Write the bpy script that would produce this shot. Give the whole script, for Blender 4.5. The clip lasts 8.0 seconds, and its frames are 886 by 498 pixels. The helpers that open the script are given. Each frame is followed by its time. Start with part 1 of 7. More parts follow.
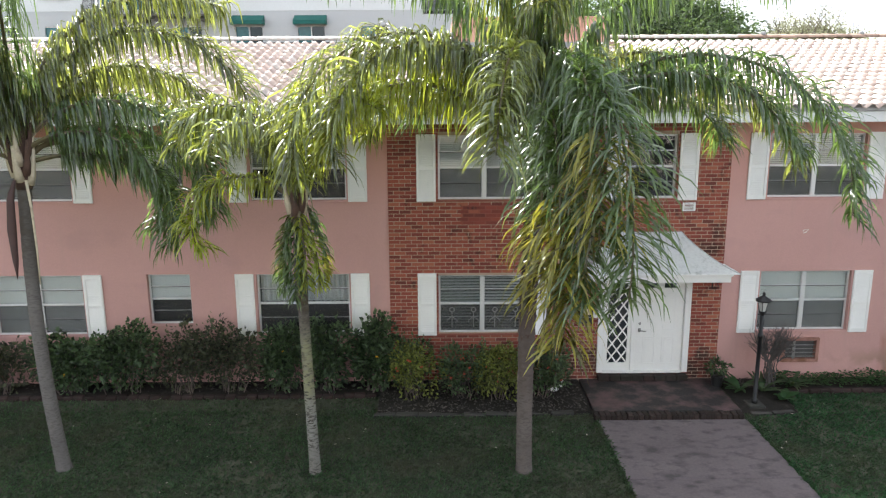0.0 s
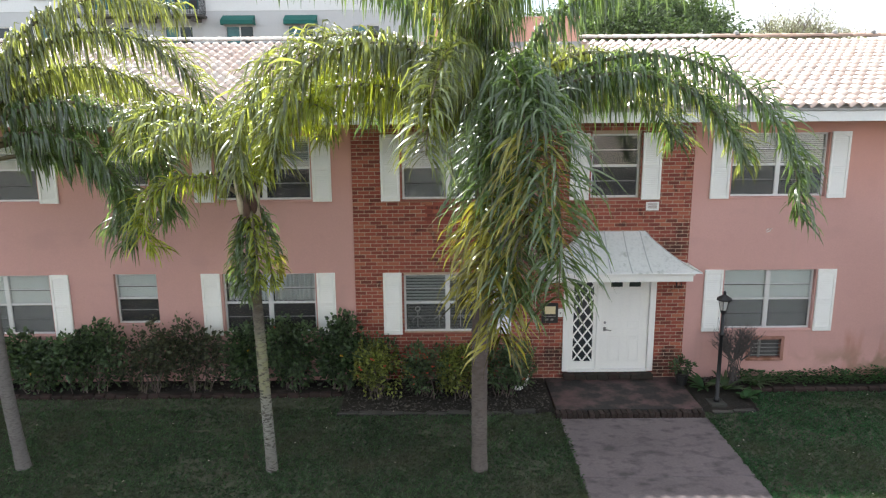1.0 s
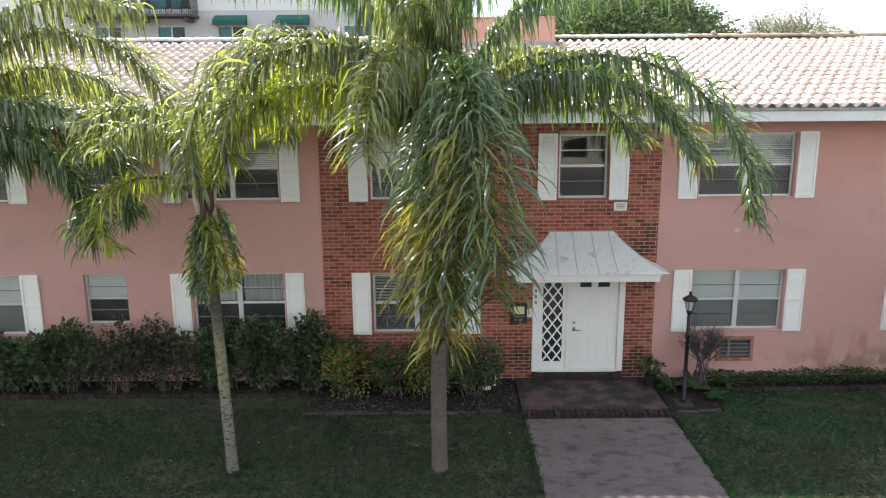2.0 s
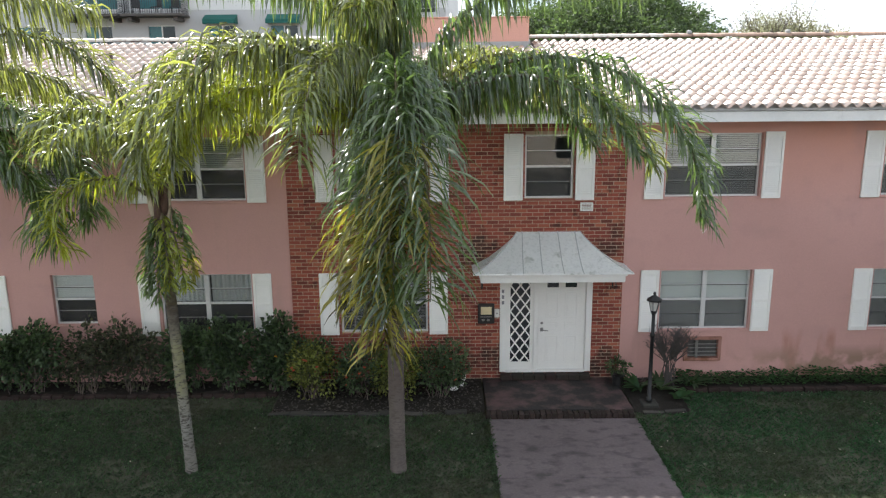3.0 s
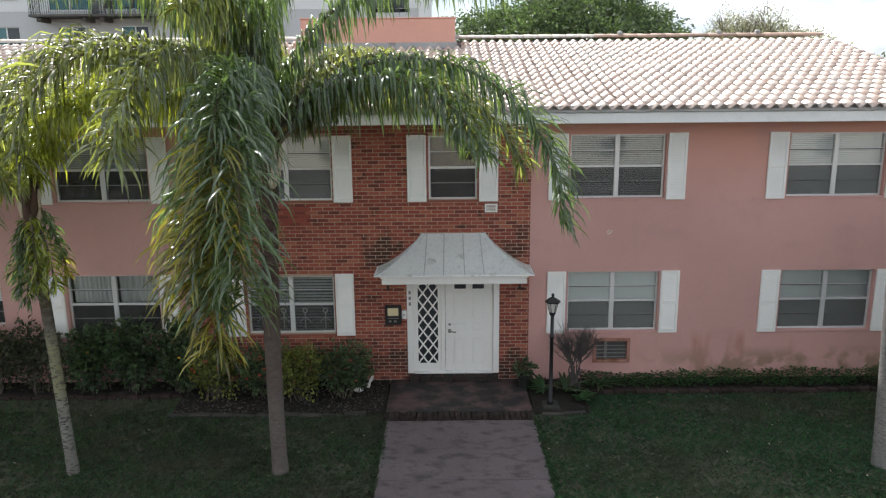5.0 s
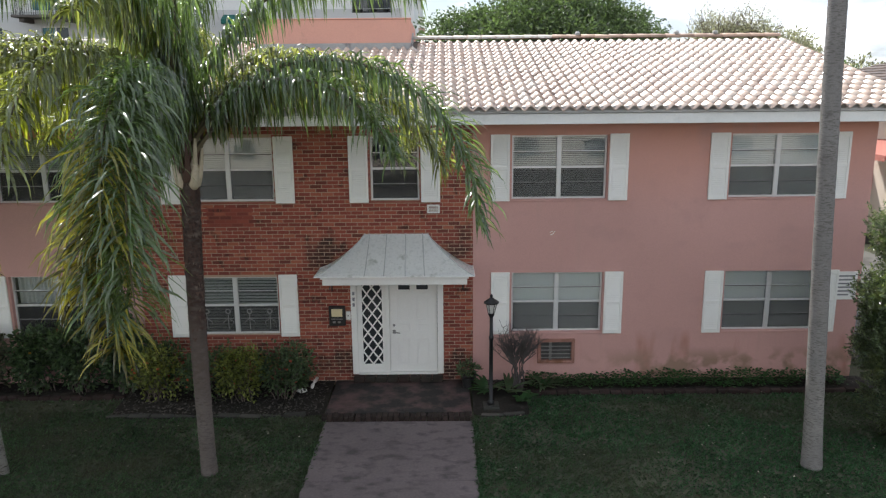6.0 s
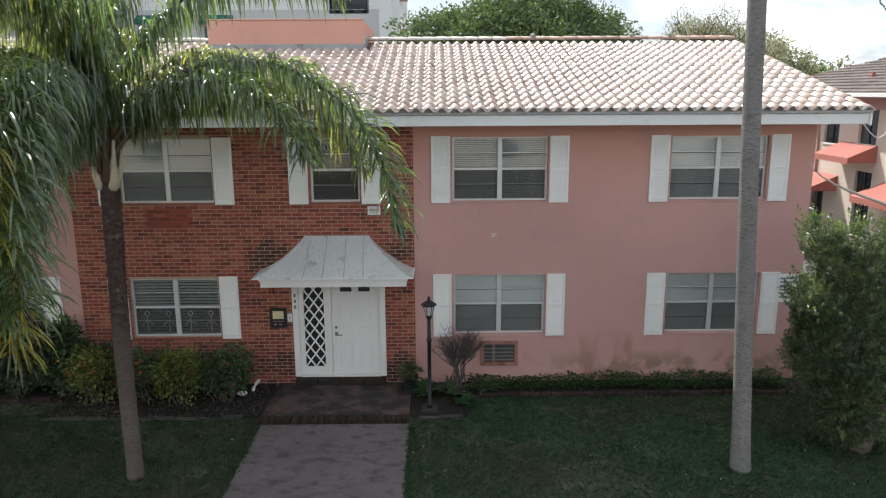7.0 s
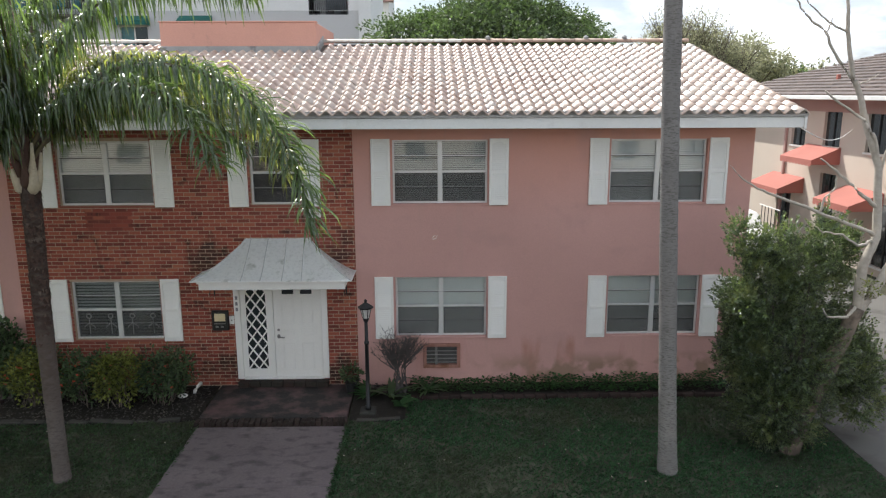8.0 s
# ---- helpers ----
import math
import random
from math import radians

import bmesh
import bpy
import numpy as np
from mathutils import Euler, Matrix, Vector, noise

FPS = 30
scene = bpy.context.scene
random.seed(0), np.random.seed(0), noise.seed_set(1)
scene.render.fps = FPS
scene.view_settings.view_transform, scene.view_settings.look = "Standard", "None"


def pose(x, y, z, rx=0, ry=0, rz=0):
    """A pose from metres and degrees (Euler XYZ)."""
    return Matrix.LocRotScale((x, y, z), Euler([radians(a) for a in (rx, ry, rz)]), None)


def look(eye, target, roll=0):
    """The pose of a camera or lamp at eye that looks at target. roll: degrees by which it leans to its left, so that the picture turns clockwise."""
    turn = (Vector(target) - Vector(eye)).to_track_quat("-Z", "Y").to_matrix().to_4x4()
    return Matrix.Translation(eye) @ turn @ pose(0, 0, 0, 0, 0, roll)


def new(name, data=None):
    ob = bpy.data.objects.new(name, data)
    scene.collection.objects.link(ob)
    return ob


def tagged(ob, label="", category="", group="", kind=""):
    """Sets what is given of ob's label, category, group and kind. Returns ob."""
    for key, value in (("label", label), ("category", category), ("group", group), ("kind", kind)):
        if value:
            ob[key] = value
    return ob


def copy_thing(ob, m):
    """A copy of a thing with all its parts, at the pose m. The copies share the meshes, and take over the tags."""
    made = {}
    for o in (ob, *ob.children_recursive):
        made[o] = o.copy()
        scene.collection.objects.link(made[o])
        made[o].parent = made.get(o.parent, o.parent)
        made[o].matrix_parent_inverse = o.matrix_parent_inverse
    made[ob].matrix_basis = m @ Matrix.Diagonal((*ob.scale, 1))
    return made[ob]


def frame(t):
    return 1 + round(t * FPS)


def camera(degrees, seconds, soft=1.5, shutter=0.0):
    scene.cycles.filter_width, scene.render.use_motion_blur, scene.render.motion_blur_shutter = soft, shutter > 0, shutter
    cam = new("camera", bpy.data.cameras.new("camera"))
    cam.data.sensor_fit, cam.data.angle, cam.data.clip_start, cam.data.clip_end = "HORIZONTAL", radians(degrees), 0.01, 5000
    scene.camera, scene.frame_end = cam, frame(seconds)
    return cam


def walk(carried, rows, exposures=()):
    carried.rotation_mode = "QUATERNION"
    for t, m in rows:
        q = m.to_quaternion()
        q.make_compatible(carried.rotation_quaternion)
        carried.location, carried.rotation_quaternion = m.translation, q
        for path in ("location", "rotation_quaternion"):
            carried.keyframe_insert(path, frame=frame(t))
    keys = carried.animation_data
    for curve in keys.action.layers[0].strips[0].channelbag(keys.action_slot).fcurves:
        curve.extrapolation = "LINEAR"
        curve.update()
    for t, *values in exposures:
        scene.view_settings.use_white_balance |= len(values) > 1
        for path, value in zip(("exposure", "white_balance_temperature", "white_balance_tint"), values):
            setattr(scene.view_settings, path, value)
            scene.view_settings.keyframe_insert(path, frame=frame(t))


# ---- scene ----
cam = camera(63.0, 8.0, 1.25)
PATH = [
    (0, (-0.073, 0.104, 5.652), (-0.061, 2.059, 5.232), -0.3),
    (0.5, (0.29, 0.074, 5.667), (0.299, 2.029, 5.245), -0.4),
    (1, (0.629, 0.039, 5.665), (0.637, 1.994, 5.243), -0.4),
    (1.5, (0.968, 0.026, 5.665), (0.972, 1.981, 5.243), -0.4),
    (3, (1.921, 0.03, 5.706), (1.922, 1.984, 5.279), -0.5),
    (3.5, (2.357, 0.033, 5.706), (2.353, 1.987, 5.279), -0.5),
    (4, (2.798, 0.025, 5.706), (2.793, 1.979, 5.28), -0.5),
    (4.5, (3.257, 0.048, 5.707), (3.253, 2.002, 5.28), -0.5),
    (6, (4.856, 0.057, 5.717), (4.853, 2.011, 5.29), -0.5),
    (6.5, (5.368, 0.07, 5.718), (5.372, 2.025, 5.292), -0.4),
    (7, (5.833, 0.099, 5.716), (5.851, 2.053, 5.292), -0.3),
    (7.5, (6.363, 0.111, 5.731), (6.385, 2.065, 5.307), -0.2),
    (8, (6.878, 0.072, 5.756), (6.908, 2.027, 5.333), -0.2),
]
walk(cam, [(t, look(eye, target, roll)) for t, eye, target, roll in PATH], [(0, 1.04, 6220, 9), (4, 0.57, 6220, 9), (8, 0.37, 6220, 9)])

# ---- world, sun, exposure ----
SUN = Vector((-0.345, 0.535, 0.80)).normalized()
world = bpy.data.worlds.new("world")
scene.world = world
world.use_nodes = True
wn, wl = world.node_tree.nodes, world.node_tree.links
wn.clear()
sky = wn.new("ShaderNodeTexSky")
sky.sky_type = 'NISHITA'
sky.sun_disc = False
sky.sun_elevation = math.asin(SUN.z)
sky.sun_rotation = math.atan2(SUN.x, SUN.y)
sky.dust_density = 2.0
wco = wn.new("ShaderNodeTexCoord")
wmap = wn.new("ShaderNodeMapping")
wmap.inputs["Scale"].default_value = (1.0, 1.0, 2.6)
wno = wn.new("ShaderNodeTexNoise")
wno.inputs["Scale"].default_value = 2.3
wno.inputs["Detail"].default_value = 7.0
wno.inputs["Roughness"].default_value = 0.62
wramp = wn.new("ShaderNodeValToRGB")
wramp.color_ramp.elements[0].position = 0.42
wramp.color_ramp.elements[1].position = 0.54
wmix = wn.new("ShaderNodeMixRGB")
wno2 = wn.new("ShaderNodeTexNoise")
wno2.inputs["Scale"].default_value = 5.0
wno2.inputs["Detail"].default_value = 8.0
wcloud = wn.new("ShaderNodeValToRGB")
wcloud.color_ramp.elements[0].position, wcloud.color_ramp.elements[0].color = 0.40, (6.0, 6.5, 7.2, 1)
wcloud.color_ramp.elements[1].position, wcloud.color_ramp.elements[1].color = 0.58, (13.0, 13.0, 13.2, 1)
wbg = wn.new("ShaderNodeBackground")
wbg.inputs["Strength"].default_value = 0.115
wout = wn.new("ShaderNodeOutputWorld")
wl.new(wco.outputs["Generated"], wmap.inputs["Vector"])
wl.new(wmap.outputs["Vector"], wno.inputs["Vector"])
wl.new(wno.outputs["Fac"], wramp.inputs["Fac"])
wl.new(wramp.outputs["Color"], wmix.inputs["Fac"])
wl.new(wmap.outputs["Vector"], wno2.inputs["Vector"])
wl.new(wno2.outputs["Fac"], wcloud.inputs["Fac"])
wl.new(wcloud.outputs["Color"], wmix.inputs["Color2"])
wl.new(sky.outputs["Color"], wmix.inputs["Color1"])
wl.new(wmix.outputs["Color"], wbg.inputs["Color"])
wl.new(wbg.outputs["Background"], wout.inputs["Surface"])

sun_data = bpy.data.lights.new("sun", 'SUN')
sun_data.energy, sun_data.angle, sun_data.color = 5.0, radians(0.6), (1.0, 0.95, 0.87)
sun = new("sun", sun_data)
sun.matrix_world = look(SUN * 60, (0, 0, 0))


# ---- materials ----
def material(name, colour, rough=0.7, spread=0.18, coarse=0.7, fine=30.0, bump=0.15, metal=0.0, per_object=0.0,
             per_island=0.0, tint=None, tint_at=(0.52, 0.68), tint_scale=1.3, specular=0.5, bump_size=0.004, translucent=None, tint_stretch=None, ior=1.5):
    """Principled surface with noise at two scales, fine relief, and variation from piece to piece."""
    m = bpy.data.materials.new(name)
    m.use_nodes = True
    n, l = m.node_tree.nodes, m.node_tree.links
    b = n["Principled BSDF"]
    b.inputs["Metallic"].default_value = metal
    b.inputs["IOR"].default_value = ior
    b.inputs["Specular IOR Level"].default_value = specular
    co = n.new("ShaderNodeTexCoord")
    big, small = n.new("ShaderNodeTexNoise"), n.new("ShaderNodeTexNoise")
    big.inputs["Scale"].default_value, big.inputs["Detail"].default_value = coarse, 6
    small.inputs["Scale"].default_value, small.inputs["Detail"].default_value = fine, 5
    for t in (big, small):
        l.new(co.outputs["Object"], t.inputs["Vector"])
    add = n.new("ShaderNodeMath")
    add.operation = 'ADD'
    l.new(big.outputs["Fac"], add.inputs[0])
    l.new(small.outputs["Fac"], add.inputs[1])
    last = add.outputs[0]
    if per_object or per_island:
        src = n.new("ShaderNodeObjectInfo").outputs["Random"] if per_object else n.new("ShaderNodeNewGeometry").outputs["Random Per Island"]
        mul = n.new("ShaderNodeMath")
        mul.operation = 'MULTIPLY_ADD'
        amount = per_object or per_island
        mul.inputs[1].default_value, mul.inputs[2].default_value = 2 * amount, -amount
        l.new(src, mul.inputs[0])
        plus = n.new("ShaderNodeMath")
        plus.operation = 'ADD'
        l.new(last, plus.inputs[0])
        l.new(mul.outputs[0], plus.inputs[1])
        last = plus.outputs[0]
    rng = n.new("ShaderNodeMapRange")
    rng.inputs["From Min"].default_value, rng.inputs["From Max"].default_value = 0.6, 1.4
    rng.inputs["To Min"].default_value, rng.inputs["To Max"].default_value = 1 - spread, 1 + spread
    rng.clamp = False
    l.new(last, rng.inputs["Value"])
    scale = n.new("ShaderNodeVectorMath")
    scale.operation = 'SCALE'
    scale.inputs[0].default_value = colour
    l.new(rng.outputs["Result"], scale.inputs["Scale"])
    out = scale.outputs["Vector"]
    if tint:
        st = n.new("ShaderNodeTexNoise")
        st.inputs["Scale"].default_value, st.inputs["Detail"].default_value, st.inputs["Roughness"].default_value = tint_scale, 7, 0.6
        if tint_stretch:
            mp = n.new("ShaderNodeMapping")
            mp.inputs["Scale"].default_value = tint_stretch
            l.new(co.outputs["Object"], mp.inputs["Vector"])
            l.new(mp.outputs["Vector"], st.inputs["Vector"])
        else:
            l.new(co.outputs["Object"], st.inputs["Vector"])
        ramp = n.new("ShaderNodeMapRange")
        ramp.inputs["From Min"].default_value, ramp.inputs["From Max"].default_value = tint_at
        l.new(st.outputs["Fac"], ramp.inputs["Value"])
        mx = n.new("ShaderNodeMixRGB")
        mx.inputs["Color2"].default_value = (*tint, 1)
        l.new(ramp.outputs["Result"], mx.inputs["Fac"])
        l.new(out, mx.inputs["Color1"])
        out = mx.outputs["Color"]
    l.new(out, b.inputs["Base Color"])
    rr = n.new("ShaderNodeMapRange")
    rr.inputs["From Min"].default_value, rr.inputs["From Max"].default_value = 0.3, 0.7
    rr.inputs["To Min"].default_value, rr.inputs["To Max"].default_value = max(0.03, rough - 0.1), min(1, rough + 0.1)
    l.new(small.outputs["Fac"], rr.inputs["Value"])
    l.new(rr.outputs["Result"], b.inputs["Roughness"])
    if bump:
        bp = n.new("ShaderNodeBump")
        bp.inputs["Strength"].default_value, bp.inputs["Distance"].default_value = bump, bump_size
        l.new(small.outputs["Fac"], bp.inputs["Height"])
        l.new(bp.outputs["Normal"], b.inputs["Normal"])
    if translucent:
        tr = n.new("ShaderNodeBsdfTranslucent")
        tm = n.new("ShaderNodeVectorMath")
        tm.operation = 'MULTIPLY'
        tm.inputs[1].default_value = translucent
        l.new(out, tm.inputs[0])
        l.new(tm.outputs["Vector"], tr.inputs["Color"])
        ms = n.new("ShaderNodeMixShader")
        ms.inputs["Fac"].default_value = 0.45
        l.new(b.outputs["BSDF"], ms.inputs[1])
        l.new(tr.outputs["BSDF"], ms.inputs[2])
        l.new(ms.outputs["Shader"], n["Material Output"].inputs["Surface"])
    return m


def glass_material(name, tint=(0.95, 0.97, 0.97), rough=0.02):
    """Thin window glass: clear, with a mirror that grows at a slant."""
    m = bpy.data.materials.new(name)
    m.use_nodes = True
    n, l = m.node_tree.nodes, m.node_tree.links
    n.remove(n["Principled BSDF"])
    tr, gl, mx, fr = n.new("ShaderNodeBsdfTransparent"), n.new("ShaderNodeBsdfGlossy"), n.new("ShaderNodeMixShader"), n.new("ShaderNodeFresnel")
    co, no, bp = n.new("ShaderNodeTexCoord"), n.new("ShaderNodeTexNoise"), n.new("ShaderNodeBump")
    no.inputs["Scale"].default_value = 3.0
    bp.inputs["Strength"].default_value, bp.inputs["Distance"].default_value = 0.06, 0.02
    l.new(co.outputs["Object"], no.inputs["Vector"])
    l.new(no.outputs["Fac"], bp.inputs["Height"])
    l.new(bp.outputs["Normal"], gl.inputs["Normal"])
    tr.inputs["Color"].default_value = (*tint, 1)
    gl.inputs["Roughness"].default_value = rough
    fr.inputs["IOR"].default_value = 1.65
    l.new(fr.outputs["Fac"], mx.inputs["Fac"])
    l.new(tr.outputs["BSDF"], mx.inputs[1])
    l.new(gl.outputs["BSDF"], mx.inputs[2])
    l.new(mx.outputs["Shader"], n["Material Output"].inputs["Surface"])
    return m


def screen_material():
    """Fine dark insect mesh that lets about half the light by."""
    m = bpy.data.materials.new("insect_mesh")
    m.use_nodes = True
    n, l = m.node_tree.nodes, m.node_tree.links
    b = n["Principled BSDF"]
    b.inputs["Base Color"].default_value, b.inputs["Roughness"].default_value = (0.062, 0.060, 0.057, 1), 0.6
    tr, mx = n.new("ShaderNodeBsdfTransparent"), n.new("ShaderNodeMixShader")
    mx.inputs["Fac"].default_value = 0.32
    l.new(tr.outputs["BSDF"], mx.inputs[1])
    l.new(b.outputs["BSDF"], mx.inputs[2])
    l.new(mx.outputs["Shader"], n["Material Output"].inputs["Surface"])
    return m


def stucco_material():
    """Weathered pink stucco: patchy paint, fine relief, mildew blots and rust runs."""
    m = material("pink_stucco", (0.535, 0.315, 0.283), 0.85, 0.10, 0.5, 55.0, 0.35, specular=0.25)
    n, l = m.node_tree.nodes, m.node_tree.links
    b = n["Principled BSDF"]
    was = b.inputs["Base Color"].links[0].from_socket
    co, sep = n.new("ShaderNodeTexCoord"), n.new("ShaderNodeSeparateXYZ")
    l.new(co.outputs["Object"], sep.inputs["Vector"])

    def ranged(value, a0, a1, b0=0.0, b1=1.0):
        r = n.new("ShaderNodeMapRange")
        for key, v in zip(("From Min", "From Max", "To Min", "To Max"), (a0, a1, b0, b1)):
            r.inputs[key].default_value = v
        l.new(value, r.inputs["Value"])
        return r.outputs["Result"]

    def times(a, c):
        k = n.new("ShaderNodeMath")
        k.operation = 'MULTIPLY'
        l.new(a, k.inputs[0])
        l.new(c, k.inputs[1])
        return k.outputs[0]

    def noise_at(scale, stretch=(1, 1, 1)):
        mp, t = n.new("ShaderNodeMapping"), n.new("ShaderNodeTexNoise")
        mp.inputs["Scale"].default_value = stretch
        t.inputs["Scale"].default_value, t.inputs["Detail"].default_value = scale, 7
        l.new(co.outputs["Object"], mp.inputs["Vector"])
        l.new(mp.outputs["Vector"], t.inputs["Vector"])
        return t.outputs["Fac"]

    # mildew blots low on the wall by the far end, rust runs, faded blots
    mildew = times(times(ranged(noise_at(2.6), 0.46, 0.58), ranged(sep.outputs["Z"], 0.74, 0.46)), ranged(sep.outputs["X"], 7.2, 9.2))
    rust = times(times(ranged(noise_at(1.5, (1.6, 1, 0.25)), 0.56, 0.72), ranged(sep.outputs["Z"], 1.12, 0.85)), ranged(sep.outputs["X"], 4.5, 9.5, 0.1, 0.75))
    fade = ranged(noise_at(1.1, (1, 1, 1.4)), 0.56, 0.70, 0.0, 0.42)
    blots = ranged(noise_at(3.4, (1, 1, 1)), 0.60, 0.68, 0.0, 0.14)
    runs = times(ranged(noise_at(1.6, (4.0, 1, 0.22)), 0.56, 0.70, 0.0, 0.35), ranged(noise_at(0.6), 0.44, 0.56))
    # warm bounced light under the eave, painted as orange growing with height
    eave_bounce = times(ranged(sep.outputs["Z"], 3.4, 5.2, 0.0, 0.75), ranged(noise_at(1.3, (0.6, 1, 1)), 0.25, 0.6, 0.6, 1.0))
    for mask, tint in ((eave_bounce, (0.58, 0.275, 0.195)), (fade, (0.42, 0.26, 0.24)), (blots, (0.44, 0.25, 0.225)), (runs, (0.47, 0.30, 0.26)), (rust, (0.34, 0.14, 0.09)), (mildew, (0.31, 0.20, 0.15))):
        mx = n.new("ShaderNodeMixRGB")
        mx.inputs["Color2"].default_value = (*tint, 1)
        l.new(mask, mx.inputs["Fac"])
        l.new(was, mx.inputs["Color1"])
        was = mx.outputs["Color"]
    l.new(was, b.inputs["Base Color"])
    return m


def brick_material(name, single):
    """Brick whose colour changes from piece to piece, with noise-edged dark blots beside the canopy and at the foot."""
    m = material(name, (0.26, 0.076, 0.055), 0.85, 0.20, 3.0, 60.0, 0.5, per_object=0.6 if single else 0, per_island=0 if single else 0.6, specular=0.2)
    n, l = m.node_tree.nodes, m.node_tree.links
    b = n["Principled BSDF"]
    was = b.inputs["Base Color"].links[0].from_socket
    rnd_out = n.new("ShaderNodeObjectInfo").outputs["Random"] if single else n.new("ShaderNodeNewGeometry").outputs["Random Per Island"]
    ramp = n.new("ShaderNodeValToRGB")
    for at, colour in ((0.0, (0.12, 0.044, 0.034, 1)), (1.0, (0.38, 0.15, 0.085, 1))):
        ramp.color_ramp.elements[int(at)].color = colour
    for at, colour in ((0.14, (0.185, 0.052, 0.042, 1)), (0.45, (0.265, 0.066, 0.050, 1)), (0.75, (0.32, 0.092, 0.058, 1))):
        ramp.color_ramp.elements.new(at).color = colour
    l.new(rnd_out, ramp.inputs["Fac"])
    blend = n.new("ShaderNodeMixRGB")
    blend.inputs["Fac"].default_value = 0.6
    l.new(was, blend.inputs["Color1"])
    l.new(ramp.outputs["Color"], blend.inputs["Color2"])
    was = blend.outputs["Color"]
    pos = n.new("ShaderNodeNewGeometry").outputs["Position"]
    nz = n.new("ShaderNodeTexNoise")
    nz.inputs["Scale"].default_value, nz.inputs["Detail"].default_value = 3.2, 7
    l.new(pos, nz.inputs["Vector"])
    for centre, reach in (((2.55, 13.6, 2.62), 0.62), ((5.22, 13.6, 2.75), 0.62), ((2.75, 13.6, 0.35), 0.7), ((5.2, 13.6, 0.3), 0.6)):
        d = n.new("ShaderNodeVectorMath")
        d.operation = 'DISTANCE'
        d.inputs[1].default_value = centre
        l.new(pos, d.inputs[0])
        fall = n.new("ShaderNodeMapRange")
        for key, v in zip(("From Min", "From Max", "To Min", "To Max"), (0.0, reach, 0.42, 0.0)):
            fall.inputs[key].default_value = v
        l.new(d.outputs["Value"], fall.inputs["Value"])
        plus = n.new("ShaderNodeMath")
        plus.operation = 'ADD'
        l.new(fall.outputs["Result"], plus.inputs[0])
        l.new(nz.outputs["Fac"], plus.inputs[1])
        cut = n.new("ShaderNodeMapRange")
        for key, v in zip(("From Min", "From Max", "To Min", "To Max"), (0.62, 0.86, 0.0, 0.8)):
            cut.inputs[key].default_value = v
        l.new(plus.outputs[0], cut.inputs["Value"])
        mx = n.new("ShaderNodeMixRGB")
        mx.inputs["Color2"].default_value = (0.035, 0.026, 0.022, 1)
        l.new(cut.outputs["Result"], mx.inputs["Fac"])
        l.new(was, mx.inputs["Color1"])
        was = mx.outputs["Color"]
    l.new(was, b.inputs["Base Color"])
    return m


def tile_material(name, single):
    """Sun-bleached clay: each tile peach, grey, pale or burnt, with lichen specks."""
    m = material(name, (0.50, 0.35, 0.26), 0.38, 0.20, 2.5, 40.0, 0.3, per_object=0.3 if single else 0, per_island=0 if single else 0.3,
                 tint=(0.58, 0.50, 0.42), tint_at=(0.54, 0.68), tint_scale=5.0, specular=1.0, ior=1.85)
    n, l = m.node_tree.nodes, m.node_tree.links
    b = n["Principled BSDF"]
    was = b.inputs["Base Color"].links[0].from_socket
    rnd_out = n.new("ShaderNodeObjectInfo").outputs["Random"] if single else n.new("ShaderNodeNewGeometry").outputs["Random Per Island"]
    ramp = n.new("ShaderNodeValToRGB")
    ramp.color_ramp.elements[0].color = (0.30, 0.165, 0.105, 1)
    ramp.color_ramp.elements[1].color = (0.58, 0.47, 0.38, 1)
    for at, colour in ((0.22, (0.42, 0.25, 0.165, 1)), (0.45, (0.52, 0.34, 0.235, 1)), (0.62, (0.38, 0.34, 0.29, 1)), (0.80, (0.52, 0.37, 0.27, 1))):
        ramp.color_ramp.elements.new(at).color = colour
    l.new(rnd_out, ramp.inputs["Fac"])
    blend = n.new("ShaderNodeMixRGB")
    blend.inputs["Fac"].default_value = 0.55
    l.new(was, blend.inputs["Color1"])
    l.new(ramp.outputs["Color"], blend.inputs["Color2"])
    l.new(blend.outputs["Color"], b.inputs["Base Color"])
    return m


